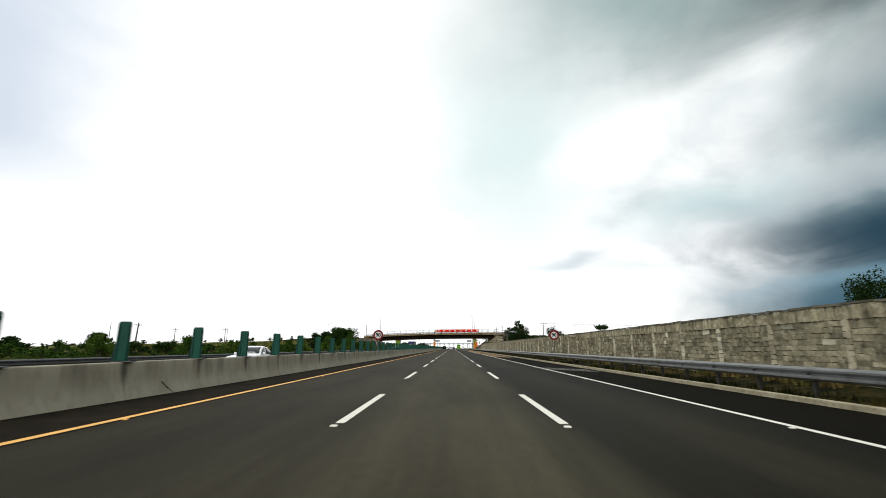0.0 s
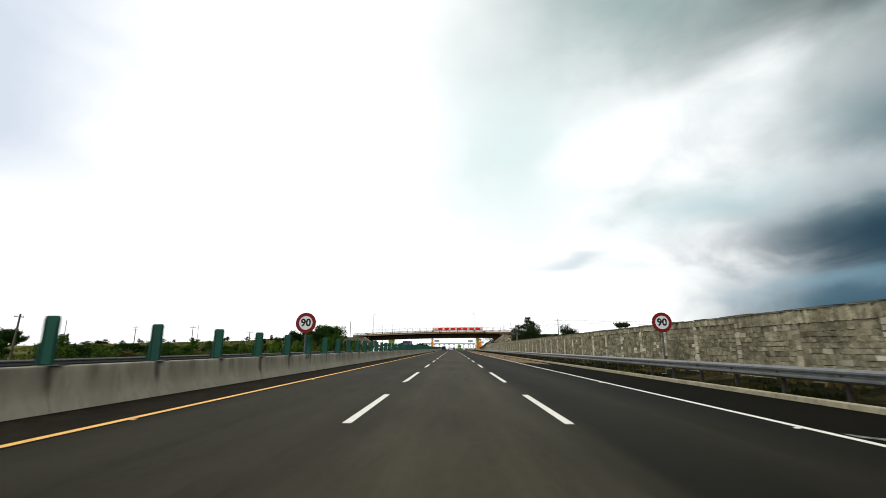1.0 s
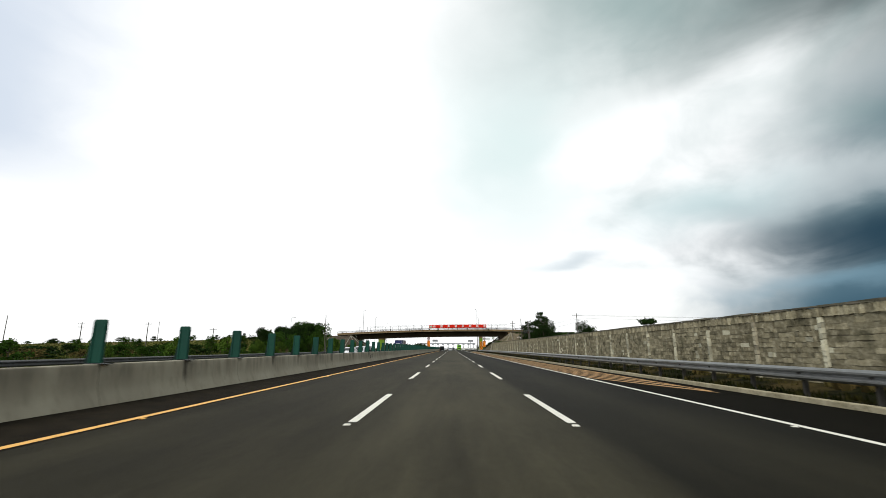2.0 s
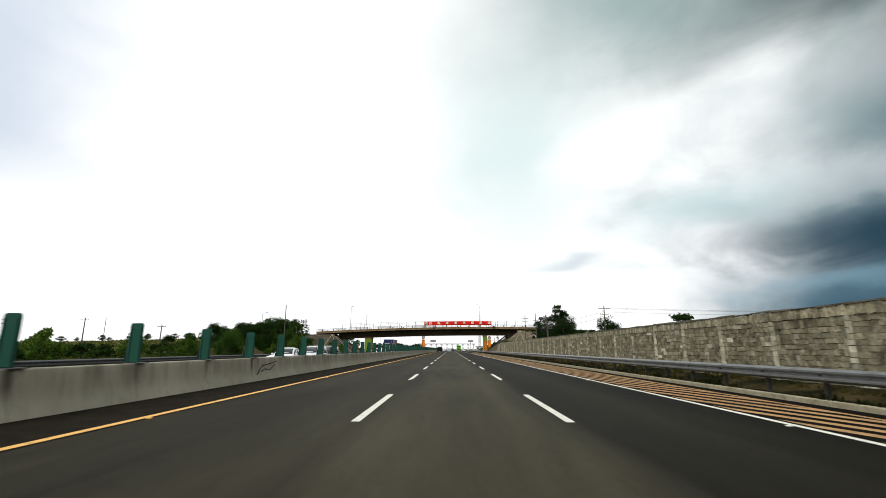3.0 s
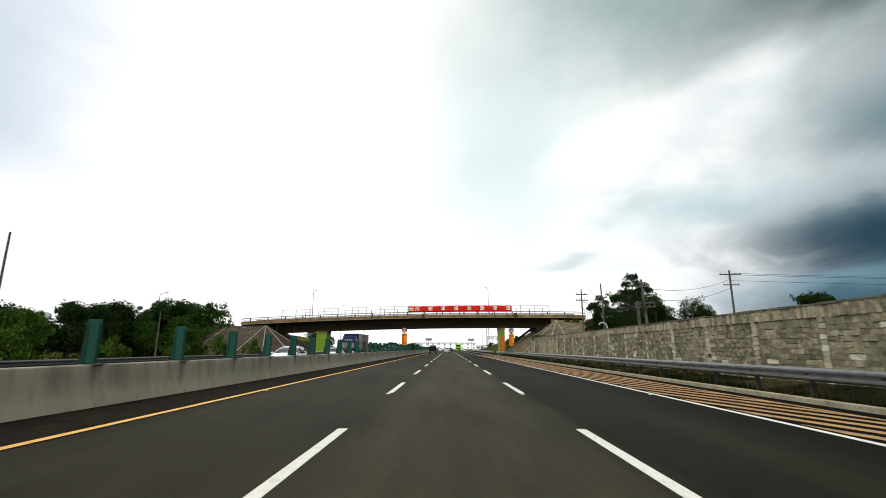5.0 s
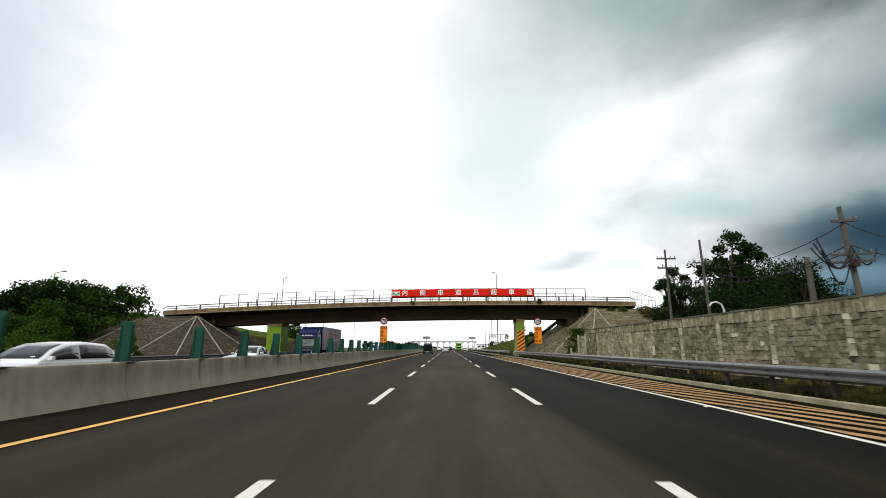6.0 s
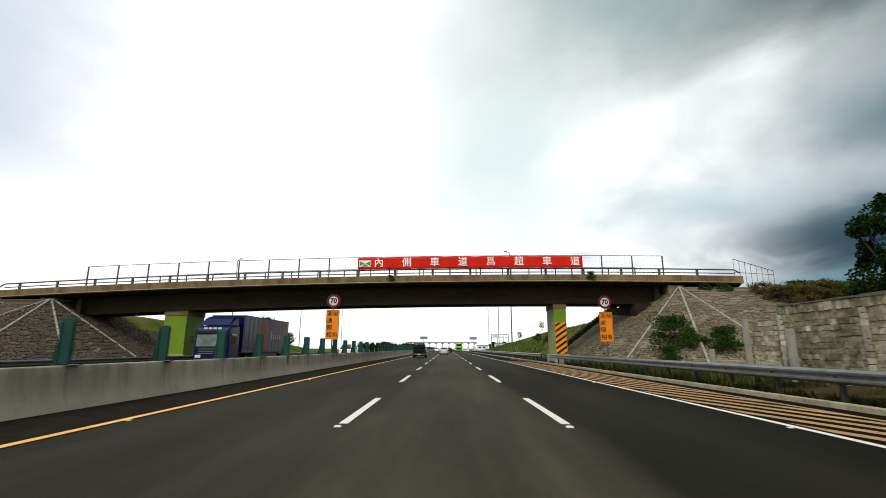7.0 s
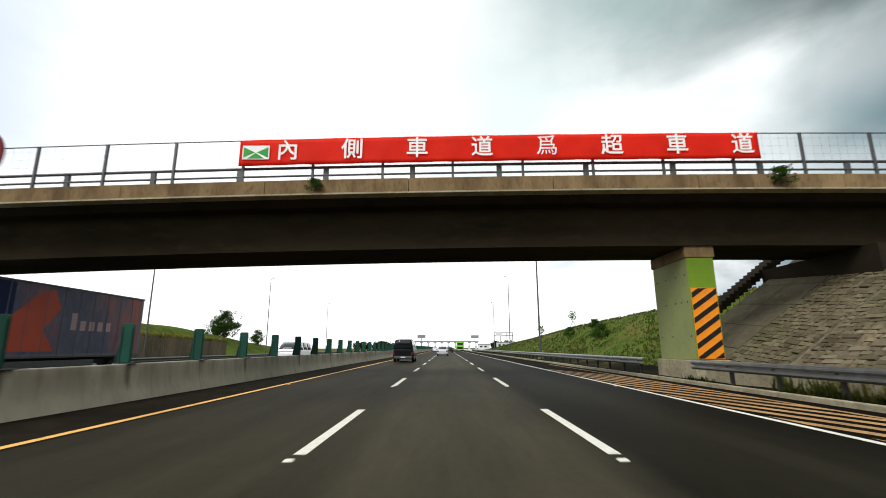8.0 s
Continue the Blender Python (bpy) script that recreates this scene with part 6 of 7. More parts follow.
KINDS = {
    "broad": tree(11, 8.0, 3.6, 2.0, LEAF_DARK, 36, 148, 0.28, "dense dark green broadleaf tree"),
    "broad2": tree(12, 7.0, 3.4, 1.4, LEAF, 34, 150, 0.27, "bushy green broadleaf tree beside the motorway"),
    "wall_tree": tree(23, 8.0, 3.6, 1.0, LEAF_DARK, 46, 300, 0.185, "dense dark green broadleaf tree behind the wall"),
    "tall": tree(13, 11.5, 3.0, 3.0, LEAF_DARK, 40, 330, 0.195, "tall ragged dark green tree behind the wall"),
    "shrub": tree(14, 3.0, 1.5, 0.3, LEAF_LIGHT, 20, 150, 0.17, "bright green roadside shrub", "shrub", "shrub"),
    "shrub2": tree(15, 2.6, 1.9, 0.2, LEAF, 24, 170, 0.15, "rounded green roadside shrub", "shrub", "shrub"),
    "bush": tree(21, 2.6, 1.9, 0.2, LEAF_DARK, 14, 58, 0.27, "dark green bush in the overgrown field", "shrub", "shrub"),
    "green_bush": tree(24, 2.4, 1.8, 0.2, LEAF, 14, 58, 0.26, "mid-green bush in the overgrown field", "shrub", "shrub"),
    "scrub": tree(25, 2.2, 1.8, 0.2, LEAF_DRY, 12, 56, 0.25, "brown dry scrub in the overgrown field", "dry_shrub", "shrub"),
    "dry": tree(18, 2.4, 1.7, 0.2, LEAF_DRY, 18, 150, 0.16, "brown dry scrub beside the bridge's end", "dry_shrub", "shrub"),
    "high": tree(19, 10.6, 2.9, 8.9, LEAF_DARK, 26, 150, 0.26, "slender dark tree with a small flat crown", flat=0.5),
    "umbrella": tree(16, 5.0, 3.1, 2.3, LEAF_DARK, 36, 170, 0.26, "flat-topped dark tree standing in the field", flat=0.55),
    "far": tree(17, 7.0, 5.0, 1.0, LEAF_DARK, 26, 60, 0.75, "dark distant tree of the far tree line"),
}
PLACED = []


def plant(kind, x, y, z=-0.1, scale=1.0, wide=None):
    m = pose(x, y, z, 0, 0, rnd.uniform(0, 360)) @ Matrix.Diagonal((wide or scale, wide or scale, scale, 1))
    PLACED.append(copy_thing(KINDS[kind], m))


# belt on and before the left ramp, lower away from the bridge
for i in range(26):
    u = i / 25
    plant("broad" if i % 3 else "broad2", -41.5 - rnd.uniform(0, 6.5), 148 + 37 * u + rnd.uniform(-1.5, 1.5), -0.3, rnd.uniform(0.90, 1.1) * (0.74 + 0.3 * u))
for x, y, s in ((-43.0, 187.0, 1.30), (-46, 185.5, 1.30), (-48, 181, 1.3), (-43, 179.0, 1.15), (-40, 172.0, 0.85), (-39.5, 164.0, 0.66), (-40.5, 156.0, 0.6)):
    plant("broad2", x, y, -0.3, s)
for i in range(16):
    x = -56 - 5.5 * i + rnd.uniform(-2, 2)
    plant("broad2" if i % 2 else "broad", x, 188 + rnd.uniform(-1, 3), 4.83 - 0.023 * (-32.6 - x), rnd.uniform(0.12, 0.24), rnd.uniform(0.2, 0.45))
# shrubs behind the far guard rail
for y, h in ((21, 2.4), (32, 2.6), (41, 2.3), (54, 1.7), (67, 2.3), (75, 2.4), (85, 2.7), (93, 2.5), (100.4, 2.4), (108, 3.0), (121, 2.2), (129, 3.6), (137, 2.4), (145, 2.3), (153, 3.0), (161, 2.6)):
    plant("shrub" if y % 2 else "shrub2", -24.2 + rnd.uniform(-0.4, 0.4), y, -0.25, h / 2.9, h / 2.9 * rnd.uniform(0.6, 0.85))
for x, y, k, s in ((-30, 52, "shrub", 0.5), (-33, 66, "shrub2", 0.6), (-28, 77, "shrub2", 0.5), (-36, 40, "shrub", 0.5), (-40, 58, "shrub2", 0.6), (-35, 84, "shrub2", 0.6), (-31, 158, "shrub2", 1.3), (-34, 164, "shrub2", 1.3), (-37, 95, "shrub2", 0.6), (-42, 104, "shrub2", 0.7), (-35, 120, "shrub2", 0.9)):
    plant(k, x, y, -0.1, s)
plant("umbrella", -84, 99.5, -0.1, 0.92)
plant("umbrella", -98, 92, -0.1, 0.72)
# scattered bushes of the overgrown field
for i in range(74):
    y = 34 + 1.55 * i + rnd.uniform(-3, 3)
    plant(rnd.choice(("green_bush", "green_bush", "bush", "bush", "scrub")), -29 - 38 * rnd.random() ** 1.4 - 0.12 * y, y, -0.25, rnd.uniform(0.45, 0.85), rnd.uniform(0.8, 1.4))
# bare earth bank behind the far guard rail
bm = bmesh.new()
rows = []
for k in range(25):
    row = []
    for q in range(13):
        u, v = 2 * q / 12 - 1, 2 * k / 24 - 1
        edge = max(0.0, 1 - u * u - v * v) ** 0.9
        x, y = -33.4 + 5.4 * u, 129.0 + 12.5 * v
        row.append(bm.verts.new((x, y, -0.80 + edge * (2.2 + 1.0 * noise.noise((x * 0.35, y * 0.35, 5.0))))))
    rows.append(row)
for a, d in zip(rows, rows[1:]):
    for q in range(12):
        bm.faces.new((a[q], d[q], d[q + 1], a[q + 1]))
tagged(mesh_object("earth_bank", bm, SOIL, smooth=True), "low bank of bare brown earth behind the far guard rail", "earth bank", kind="structure")
for x, y, k, h in ((-35.0, 124.5, "scrub", 0.55), (-36.2, 129.0, "green_bush", 0.6), (-35.4, 134.0, "scrub", 0.5), (-34.0, 138.5, "green_bush", 0.6), (-31.0, 119.5, "scrub", 0.5)):
    plant(k, x, y, 0.1, h, h * 1.4)
# low end of the tree belt and one tree nearer to the road
for x, y, h in ((-51.5, 149.0, 0.62), (-56.0, 150.0, 0.50), (-27.5, 115.0, 0.52)):
    plant("broad2" if int(y) % 2 else "broad", x, y, -0.3, h)
for x, y, s in ((-60, 120, 0.45), (-66, 96, 0.34), (-52, 112, 0.38), (-75, 128, 0.42), (-48, 128, 0.5), (-80, 84, 0.3), (-62, 74, 0.28)):
    plant("broad2", x, y, -0.1, s)
for i in range(46):
    plant("far", -115 - rnd.uniform(0, 160), 60 + 9 * i + rnd.uniform(-5, 5), -0.3, rnd.uniform(0.36, 0.62), rnd.uniform(0.7, 1.1))
for i in range(18):
    plant("far", -45 + rnd.uniform(-60, 10), 640 + rnd.uniform(0, 60), -0.1, rnd.uniform(0.8, 1.2))
    plant("far", 45 + rnd.uniform(-10, 90), 620 + rnd.uniform(0, 80), -0.1, rnd.uniform(0.8, 1.2))
# trees behind the boundary wall
for x, y, k, s in ((24.4, 165.5, "tall", 1.02), (21.8, 170.4, "tall", 0.80), (25.0, 161.5, "wall_tree", 0.95), (23.5, 157.0, "wall_tree", 0.86), (27, 168, "wall_tree", 1.1), (21.0, 163.0, "wall_tree", 0.72), (20.5, 155.0, "wall_tree", 0.6),
                   (40, 180, "wall_tree", 1.15), (44, 184, "wall_tree", 1.0), (24.7, 17.2, "wall_tree", 0.68), (28.5, 15.0, "wall_tree", 0.7)):
    plant(k, x, y, -0.1, s)
for i in range(13):
    x = 27.0 + 1.15 * i
    plant("shrub2", x, 184.9 + rnd.uniform(-0.6, 0.4), 5.55 - 0.022 * (x - 19), rnd.uniform(0.34, 0.5), rnd.uniform(0.45, 0.6))
plant("high", 60.3, 180.8)
# shrubs on the stone slope, the bridge's end and its edge beam
plant("shrub2", 14.4, 178.3, 1.0, 0.85)
plant("shrub2", 15.9, 177.4, 0.9, 0.34)
plant("shrub2", 13.0, 176.2, 0.3, 0.4)
plant("shrub2", 16.3, 176.3, 0.9, 0.6)
for i in range(16):
    x = 24.5 + 1.05 * i
    plant("dry" if i < 3 else "shrub2", x + rnd.uniform(-0.3, 0.3), 183.0 - rnd.uniform(0, 2.2), 4.85 - 0.02 * i + rnd.uniform(-0.5, 0), rnd.uniform(0.42, 0.62), rnd.uniform(0.6, 0.8))
for x, y, z, s in ((20.6, 185.3, 5.75, 0.22), (22.0, 185.2, 5.65, 0.26), (24.5, 184.4, 5.3, 0.42), (25.6, 183.8, 5.1, 0.36), (26.5, 183.2, 5.0, 0.4), (27.4, 182.6, 4.9, 0.36), (28.5, 182.0, 4.8, 0.45), (25.2, 181.0, 4.0, 0.4)):
    plant("dry" if x > 23 else "shrub2", x, y, z, s, s * 1.4)
for x, s in ((-4.72, 0.17), (11.6, 0.24)):
    plant("shrub2", x, BR0 - 0.05, deck_z(x) - 0.42, s)
for x, y, z, s in ((14.2, 214, 2.0, 0.5), (16, 232, 2.6, 0.45), (17.5, 226, 3.4, 0.4), (-46, 267, 2.8, 1.7), (-49, 270, 2.8, 1.4), (-44, 279, 1.8, 1.0)):
    plant("shrub2" if x > 0 else "broad2", x, y, z, s if x > 0 else s * 0.5)
# young trees with stakes on the right bank
for x, y, z in ((17.6, 236.0, 3.6), (14.5, 243.0, 1.9)):
    st = thing("staked_sapling", x, y, z, "young staked sapling on the grassy bank", "sapling", "saplings on the bank")
    bm = bmesh.new()
    leaf_cloud(bm, rnd, Vector((0, 0, 2.0)), 0.55, 120, 0.22, 1.2)
    part("crown", bm, LEAF_LIGHT, st)
    part("trunk", tube((0, 0, -0.1), (0, 0, 2.0), 0.03, 0.02, 6), BARK, st)
    for dx in (-0.6, 0.6):
        part("stake", tube((dx, 0, -0.1), (0, 0, 1.3), 0.025, n=5), POLE_CONCRETE, st)
for k in KINDS.values():
    for o in (*k.children_recursive, k):
        bpy.data.objects.remove(o)

# ---------------------------------------------------------------- grass and weeds
for y in (197.0, 200.5):
    f = thing("white_frame", -37.6, y, -0.3, "small white pipe frame before the retaining wall", "frame", "white frames by the retaining wall")
    for dx in (-0.6, 0.6):
        part("upright", tube((0, dx, 0), (0, dx, 2.4), 0.05, n=8), SIGN_WHITE, f)
    part("crossbar", tube((0, -0.6, 2.0), (0, 0.6, 2.0), 0.05, n=8), SIGN_WHITE, f)


def blades(name, spots, label, category, material=BLADE, size=(0.12, 0.34), width=0.03):
    """spots: rows of (x, y, z); each gets one tuft of a few blades."""
    verts, faces = [], []
    for x, y, z in spots:
        for _ in range(5):
            h, a = rnd.uniform(*size), rnd.uniform(0, 6.283)
            lean = rnd.uniform(0.1, 0.6) * h
            ox, oy = rnd.uniform(-0.1, 0.1), rnd.uniform(-0.1, 0.1)
            dx, dy = math.cos(a), math.sin(a)
            w = width * rnd.uniform(0.7, 1.4)
            i = len(verts)
            verts += [(x + ox - dy * w, y + oy + dx * w, z - 0.03), (x + ox + dy * w, y + oy - dx * w, z - 0.03), (x + ox + dx * lean, y + oy + dy * lean, z + h)]
            faces.append((i, i + 1, i + 2))
    me = bpy.data.meshes.new(name)
    me.from_pydata(verts, [], faces)
    me.materials.append(material)
    return tagged(new(name, me), label, category, kind="stuff")


spots = []
for _ in range(5400):
    y = rnd.uniform(-30, 190)
    x = rnd.choice((rnd.uniform(8.1, 8.9), rnd.uniform(10.0, 10.7)))
    if noise.noise((x * 0.6, y * 0.22, 3)) > -0.12:
        spots.append((x, y, 0.1))
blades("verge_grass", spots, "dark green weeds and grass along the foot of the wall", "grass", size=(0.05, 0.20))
spots = []
for _ in range(1500):
    spots.append((rnd.uniform(8.5, 10.6), rnd.uniform(164, 183), 0.1))
blades("slope_foot_grass", spots, "bright green grass at the foot of the stone slope", "grass", BLADE_BANK, (0.15, 0.5), 0.04)
spots = []
for _ in range(70):
    y = rnd.uniform(-28, 165)
    for _ in range(10):
        spots.append((rnd.uniform(10.2, 10.72), y + rnd.gauss(0, 0.3), 0.15))
blades("wall_weeds", spots, "ochre and olive weeds growing at the wall's foot", "weeds", LEAF_DRY, (0.15, 0.55), 0.07)
spots = []
for _ in range(9000):
    y = 191.5 + 150 * rnd.random() ** 1.6
    u = rnd.random()
    top = float(np.interp(y, (191, 221, 245, 286, 313, 360), (5.6, 5.1, 4.9, 3.6, 3.0, 1.4)))
    spots.append((10.2 + 12.3 * u, y, -0.12 + top * u * u * (3 - 2 * u)))
blades("bank_grass", spots, "uneven grass on the bank beyond the bridge", "grass", BLADE_BANK, size=(0.10, 0.26), width=0.035)
spots = []
for _ in range(9000):
    x = -21.4 - 55 * rnd.random() ** 1.5
    spots.append((x, rnd.uniform(-14, 175), -0.1))
blades("field_grass", spots, "straw and green field grass beyond the far guard rail", "grass", BLADE_BANK, size=(0.15, 0.5), width=0.07)
spots = []
for _ in range(6000):
    u, x = rnd.random(), -47 - 110 * rnd.random() ** 1.3
    spots.append((x, BR0 + 0.2 - 13 * u, (5.15 - 4.55 * (-32.6 - x) / 197.4) * (1 - u) - 0.3))
blades("ramp_grass", spots, "tall olive grass on the bridge ramp", "grass", BLADE_BANK, size=(0.15, 0.45), width=0.06)
spots = []
for _ in range(2600):
    y = 192 + 60 * rnd.random()
    spots.append((rnd.uniform(-40.5, -38.2), y, (3.3 - 0.02 * max(0, y - 216)) - 0.15))
blades("wall_top_grass", spots, "yellow-green grass overhanging the retaining wall", "grass", BLADE_DRY, (0.25, 0.75), 0.06)

# ---------------------------------------------------------------- blocks of the boundary wall
brng = random.Random(21)
COURSE, PITCH, PIL0 = 0.164, 3.1, -31.7


def block_corners(y0, y1, z0, z1, proud):
    """Corners of one rough-faced block on the wall's road side."""
    j = lambda a: brng.uniform(-a, a)
    x0 = WALL_X + 0.02
    f = [(WALL_X - proud + j(0.012), y0 + j(0.006), z0 + j(0.017)), (WALL_X - proud + j(0.012), y1 + j(0.006), z0 + j(0.017)),
         (WALL_X - proud + j(0.012), y1 + j(0.006), z1 + j(0.017)), (WALL_X - proud + j(0.012), y0 + j(0.006), z1 + j(0.017))]
    return f + [(x0, p[1], p[2]) for p in f]


QUADS = ((0, 3, 2, 1), (0, 1, 5, 4), (1, 2, 6, 5), (2, 3, 7, 6), (3, 0, 4, 7))


def joined(name, rows, material, parent, label):
    verts, faces = [], []
    for c in rows:
        i = len(verts)
        verts += c
        faces += [tuple(i + q for q in f) for f in QUADS]
    me = bpy.data.meshes.new(name)
    me.from_pydata(verts, [], faces)
    me.materials.append(material)
    ob = new(name, me)
    ob.parent = parent
    ob["label"], ob["kind"] = label, "stuff"
    return ob


field_rows, pilaster_rows, cap_rows, near_rows, dull_rows, top_rows = [], [], [], [], [], []
bays = int((WALL_Y1 - PIL0) / PITCH)
for k in range(bays + 1):
    yp = PIL0 + PITCH * k
    top = wall_top(yp)
    courses = int((top - 0.30) / COURSE)
    dull = brng.random() < 0.33
    dip = brng.uniform(0, 0.11)
    smooth_bay = brng.random() < 0.3
    for c in range(courses):
        z0 = c * COURSE + 0.012
        w = 0.075
        if brng.random() < 0.97:
            (dull_rows if dull or brng.random() < 0.10 else pilaster_rows).append(block_corners(yp - w, yp + w, z0, z0 + COURSE - 0.012, 0.085 + brng.uniform(0, 0.02)))
    if k == bays:
        break
    for c in range(courses):
        z0 = c * COURSE + 0.006 - dip * (c > 0)
        y = yp + 0.12
        end = yp + PITCH - 0.12
        first_len = 0.16 if c % 2 else 0.34
        while y < end - 0.05:
            length = first_len if first_len else brng.uniform(0.3, 0.6) if smooth_bay else brng.choice((brng.uniform(0.14, 0.26), brng.uniform(0.24, 0.5)))
            first_len = 0
            y1 = min(end, y + length)
            if end - y1 < 0.12:
                y1 = end
            row = block_corners(y + 0.004, y1 - 0.004, z0, z0 + COURSE - 0.007 + (dip if c == courses - 1 else 0), 0.03 + brng.choice((0, 0.006, 0.014, 0.024, 0.034)) * (0.3 if smooth_bay else 0.7))
            (near_rows if 149.0 < yp < 158.5 and c >= 2 and len(near_rows) < 290 else pilaster_rows if brng.random() < 0.03 else field_rows).append(row)
            y = y1
    # coping stones
    n = 20
    for i in range(n):
        y0 = yp + PITCH * i / n
        t0 = wall_top(y0)
        cap_rows.append(block_corners(y0 + 0.006, y0 + PITCH / n - 0.006, courses * COURSE + 0.01, t0 - 0.05, 0.055 + brng.choice((0, 0.01, 0.02))))
    for i in range(3):
        y0 = yp + PITCH * i / 3
        top_rows.append(block_corners(y0 + 0.003, y0 + PITCH / 3 - 0.003, wall_top(y0) - 0.045, wall_top(y0) + brng.uniform(0, 0.02), 0.09))
end_rows = []
for c in range(13):
    y = 163.82
    while y < 165.1:
        y1 = min(165.15, y + brng.uniform(0.16, 0.45))
        end_rows.append(block_corners(y + 0.004, y1 - 0.004, c * COURSE + 0.006, (c + 1) * COURSE - 0.001, 0.03 + brng.choice((0, 0.008, 0.018))))
        y = y1
joined("block_courses", end_rows, BLOCK, low_wall, "rough grey-brown concrete blocks")
joined("block_courses", field_rows, BLOCK, wall, "rough grey-brown concrete blocks")
joined("pilaster_blocks", pilaster_rows, PILASTER, wall, "paler stacked pilaster blocks")
joined("pilaster_blocks", dull_rows, PILASTER_DULL, wall, "dull stacked pilaster blocks")
joined("coping_stones", cap_rows, BLOCK, wall, "upright row of narrow coping blocks")
joined("cap_slabs", top_rows, CAP, wall, "thin dark mossy cap slabs")
for row in near_rows:
    mid = sum((Vector(p) for p in row), Vector()) / 8
    me = bpy.data.meshes.new("block")
    me.from_pydata([tuple(Vector(p) - mid) for p in row], [], QUADS)
    me.materials.append(BLOCK)
    ob = new("block", me)
    ob.parent = wall
    ob.matrix_basis = Matrix.Translation(mid)

# ---------------------------------------------------------------- stones and ribs of the bridge slopes


def slope_point(side, x_top, x_foot, top, y_foot, s, u):
    """s: metres of arc from the far side of the bridge, u: 0 at the crest, 1 at the foot."""
    straight = BR1 + 0.8 - (BR0 + 0.2)
    run = abs(x_foot - x_top)
    if s < straight:
        return Vector((x_top + (x_foot - x_top) * u, BR1 + 0.8 - s, top * (1 - u) - 0.05 + (0.62 * (1 - s / straight) if side > 0 else 0.0)))
    a = s - straight
    if a < math.pi / 2:
        return Vector((x_top - side * run * u * math.cos(a), BR0 + 0.2 - y_foot * u * math.sin(a), top * (1 - u) - 0.05))
    return Vector((x_top + side * (a - math.pi / 2) * 8.0, BR0 + 0.2 - y_foot * u, top * (1 - u) - 0.05))


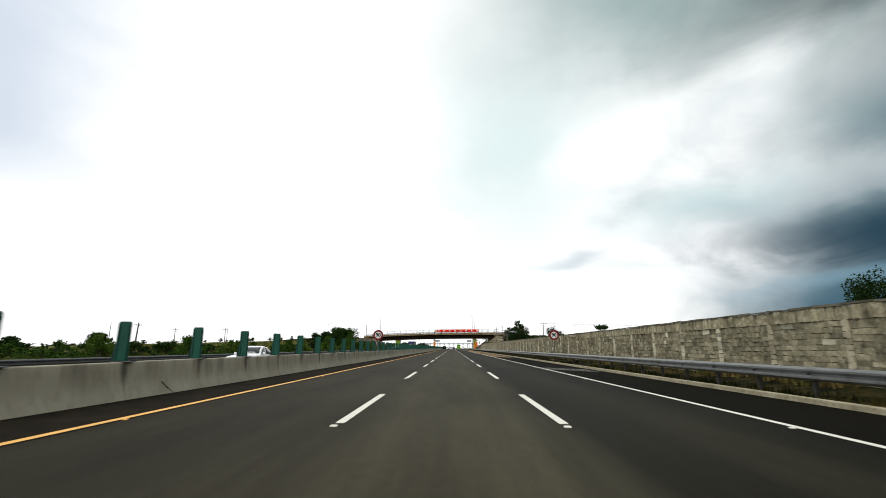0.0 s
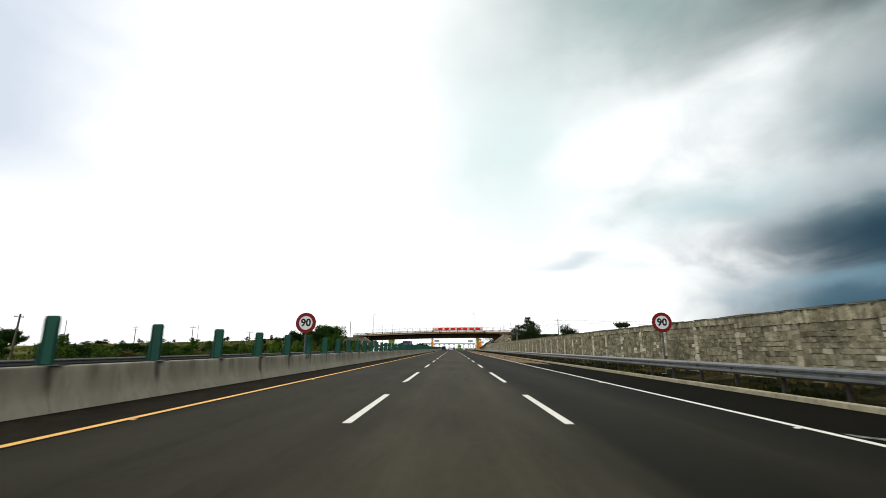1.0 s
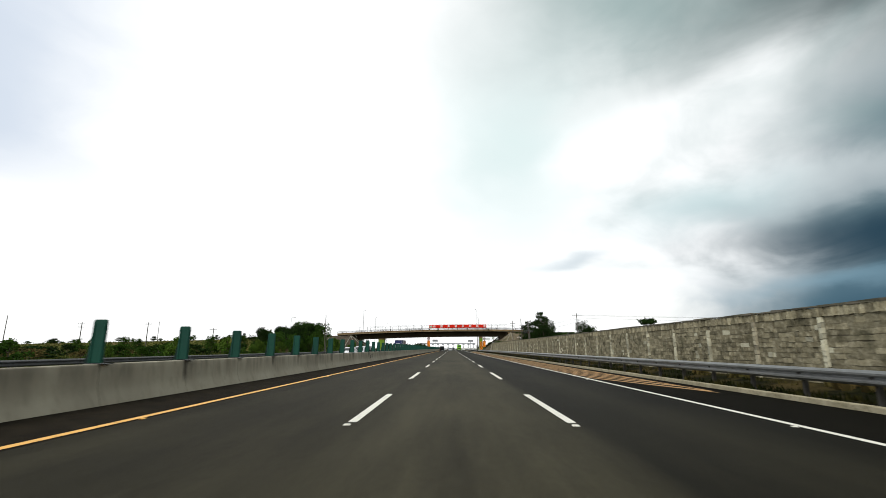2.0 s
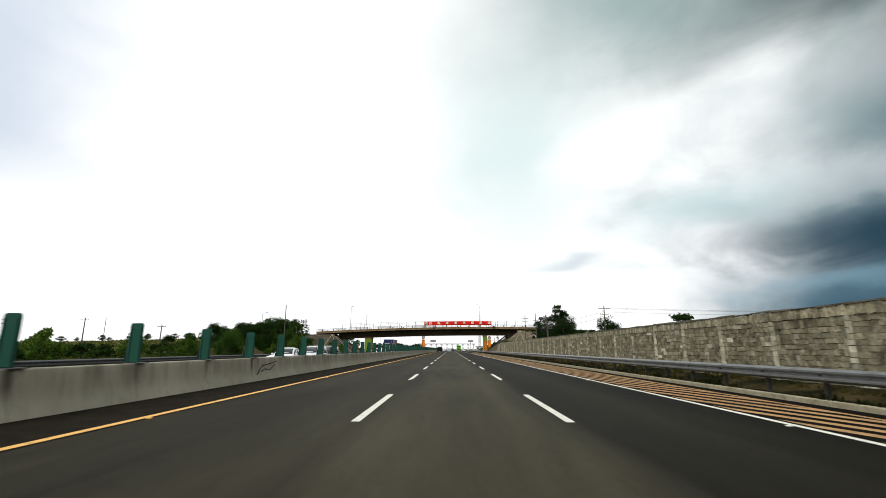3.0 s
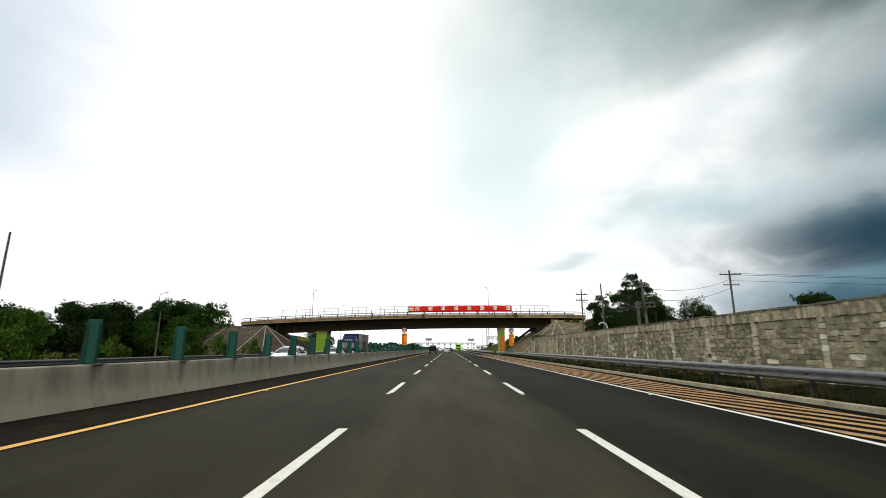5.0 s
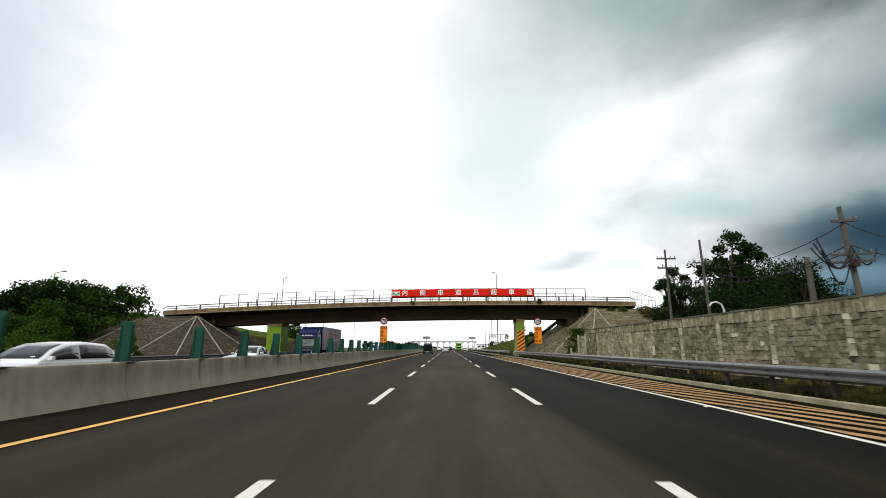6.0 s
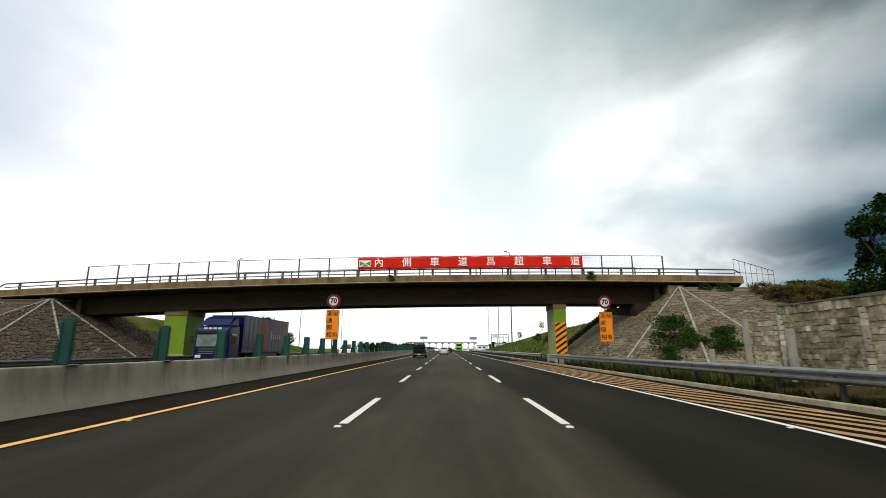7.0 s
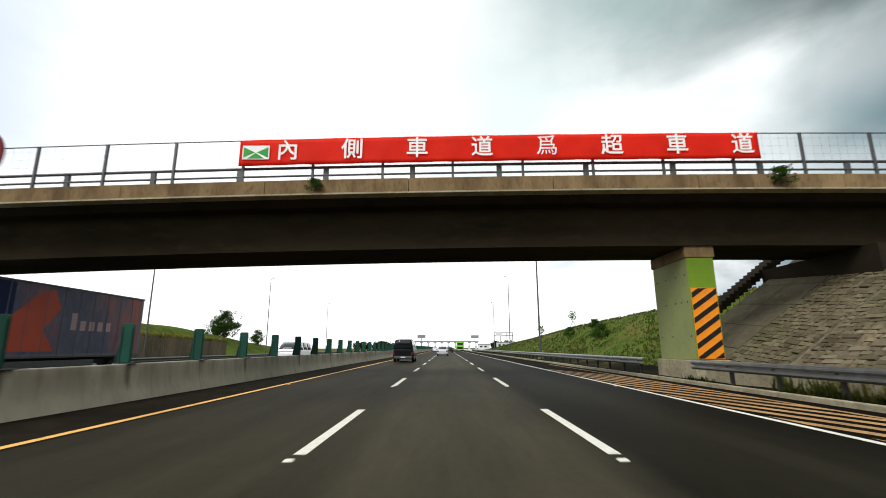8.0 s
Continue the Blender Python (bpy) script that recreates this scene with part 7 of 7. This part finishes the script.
def paved_slope(side, x_top, x_foot, top, y_foot, s_end, label, parts_from=None, material=STONE):
    holder = tagged(new("stone_slope"), label, "stone slope", kind="structure")
    straight = BR1 + 0.8 - (BR0 + 0.2)
    rows, single = [], []
    rung = 50
    slabs = side > 0
    if slabs:
        for k in range(6):
            for j in range(2):
                q0, q1 = straight * 0.27 * (j + 0.006), straight * 0.27 * (j + 0.994)
                w0, w1 = 0.16 + 0.14 * k + 0.003, 0.16 + 0.14 * (k + 1) - 0.003
                P = [slope_point(side, x_top, x_foot, top, y_foot, q, w) for q, w in ((q0, w0), (q1, w0), (q1, w1), (q0, w1))]
                up = Vector((0, 0, 0.045))
                me = bpy.data.meshes.new("slab")
                me.from_pydata([tuple(p + up) for p in P] + [tuple(p - up) for p in P], [], [(0, 1, 2, 3), (0, 4, 5, 1), (1, 5, 6, 2), (2, 6, 7, 3), (3, 7, 4, 0)])
                me.materials.append(SLAB)
                ob = new("slab", me)
                ob.parent = holder
    for k in range(rung):
        u0, u1 = (k + 0.04) / rung, (k + 0.96) / rung
        s = straight * 0.54 + 0.05 if slabs else brng.uniform(0, 0.3)
        while s < s_end:
            run = abs(x_foot - x_top)
            radius = max(0.6, (run + y_foot) / 2 * (u0 + u1) / 2) if s > straight else 1.0
            step = brng.choice((brng.uniform(0.18, 0.34), brng.uniform(0.28, 0.62))) / radius
            e = min(s + step, s_end)
            if slabs and s < straight and e > straight:
                e = straight + 0.02
            P = [slope_point(side, x_top, x_foot, top, y_foot, q, w) for q, w in ((s, u0), (e - 0.05 / radius, u0), (e - 0.05 / radius, u1), (s, u1))]
            n = (P[1] - P[0]).cross(P[3] - P[0])
            if n.length < 1e-6:
                s = e
                continue
            n.normalize()
            if n.z < 0:
                n = -n
            lift = brng.uniform(0.02, 0.06)
            topv = [p + n * (lift + brng.uniform(-0.02, 0.02)) + (sum(P, Vector()) / 4 - p) * brng.uniform(0.02, 0.12) for p in P]
            low = [p - n * 0.03 for p in P]
            c = [tuple(v) for v in topv + low]
            if parts_from is not None and straight + 0.1 < s and k > 33 and len(single) < 280:
                single.append(c)
            else:
                rows.append(c)
            s = e
    bm = bmesh.new()
    bed = [[bm.verts.new(slope_point(side, x_top, x_foot, top, y_foot, s_end * i / 60, k / 12) - Vector((0, 0, 0.02))) for i in range(61)] for k in range(13)]
    for a, d in zip(bed, bed[1:]):
        for i in range(60):
            bm.faces.new((a[i], a[i + 1], d[i + 1], d[i]))
    bmesh.ops.recalc_face_normals(bm, faces=bm.faces[:])
    part("bed", bm, MORTAR, holder, "dark mortar bed")
    joined("paving_stones", rows, material, holder, "rough grey-brown paving stones")
    for c in single:
        mid = sum((Vector(p) for p in c), Vector()) / 8
        me = bpy.data.meshes.new("stone")
        me.from_pydata([tuple(Vector(p) - mid) for p in c], [], QUADS)
        me.materials.append(material)
        ob = new("stone", me)
        ob.parent = holder
        ob.matrix_basis = Matrix.Translation(mid)
    # pale concrete ribs that run down from the crest
    for q in (straight - 0.15, straight + 0.52, straight + 1.05, straight + 1.56, straight + 2.4):
        if q > s_end or (side > 0 and q < straight):
            continue
        bm = bmesh.new()
        for i in range(10):
            a = slope_point(side, x_top, x_foot, top, y_foot, q, i / 10 + 0.01)
            b2 = slope_point(side, x_top, x_foot, top, y_foot, q, (i + 1) / 10)
            d = (b2 - a)
            across = d.cross(Vector((0, 0, 1))).normalized() * 0.065
            vs = [bm.verts.new(p) for p in (a - across, a + across, b2 + across, b2 - across, a - across + Vector((0, 0, 0.13)), a + across + Vector((0, 0, 0.13)), b2 + across + Vector((0, 0, 0.13)), b2 - across + Vector((0, 0, 0.13)))]
            for f in ((4, 5, 6, 7), (0, 4, 7, 3), (1, 2, 6, 5), (0, 1, 5, 4), (3, 7, 6, 2)):
                bm.faces.new([vs[j] for j in f])
        bmesh.ops.recalc_face_normals(bm, faces=bm.faces[:])
        part("rib", bm, RIB, holder, "pale concrete rib")


paved_slope(1, 18.8, 10.1, 6.15, 13.0, 9.3, "stone-paved slope with pale concrete ribs below the bridge's end", 1)
paved_slope(-1, -32.6, -24.2, 5.15, 13.0, 9.6, "stone-paved slope with pale ribs under the bridge, shade in its colour", None, STONE_SHADED)

foot = tagged(new("foot_wall"), "low stained concrete wall at the foot of the stone slope", "wall", kind="structure")
for k in range(6):
    part("wall_panel", box(8.92, 9.12, 174.4 + 2.1 * k, 176.48 + 2.1 * k, -0.1, 0.52, 0.012), KERB, foot)

# stair on the far side of the bridge
stair = thing("stair", 0, BR1 + 1.2, 0, "grey concrete stair climbing the bank behind the bridge", "stair")
# steps share the stone that carries shade in its colour
for k in range(27):
    part("step", box(11.0 + 0.225 * k, 11.24 + 0.225 * k, 0, 0.9, 1.3 + 0.169 * k, 1.7 + 0.169 * k), STONE_SHADED, stair)
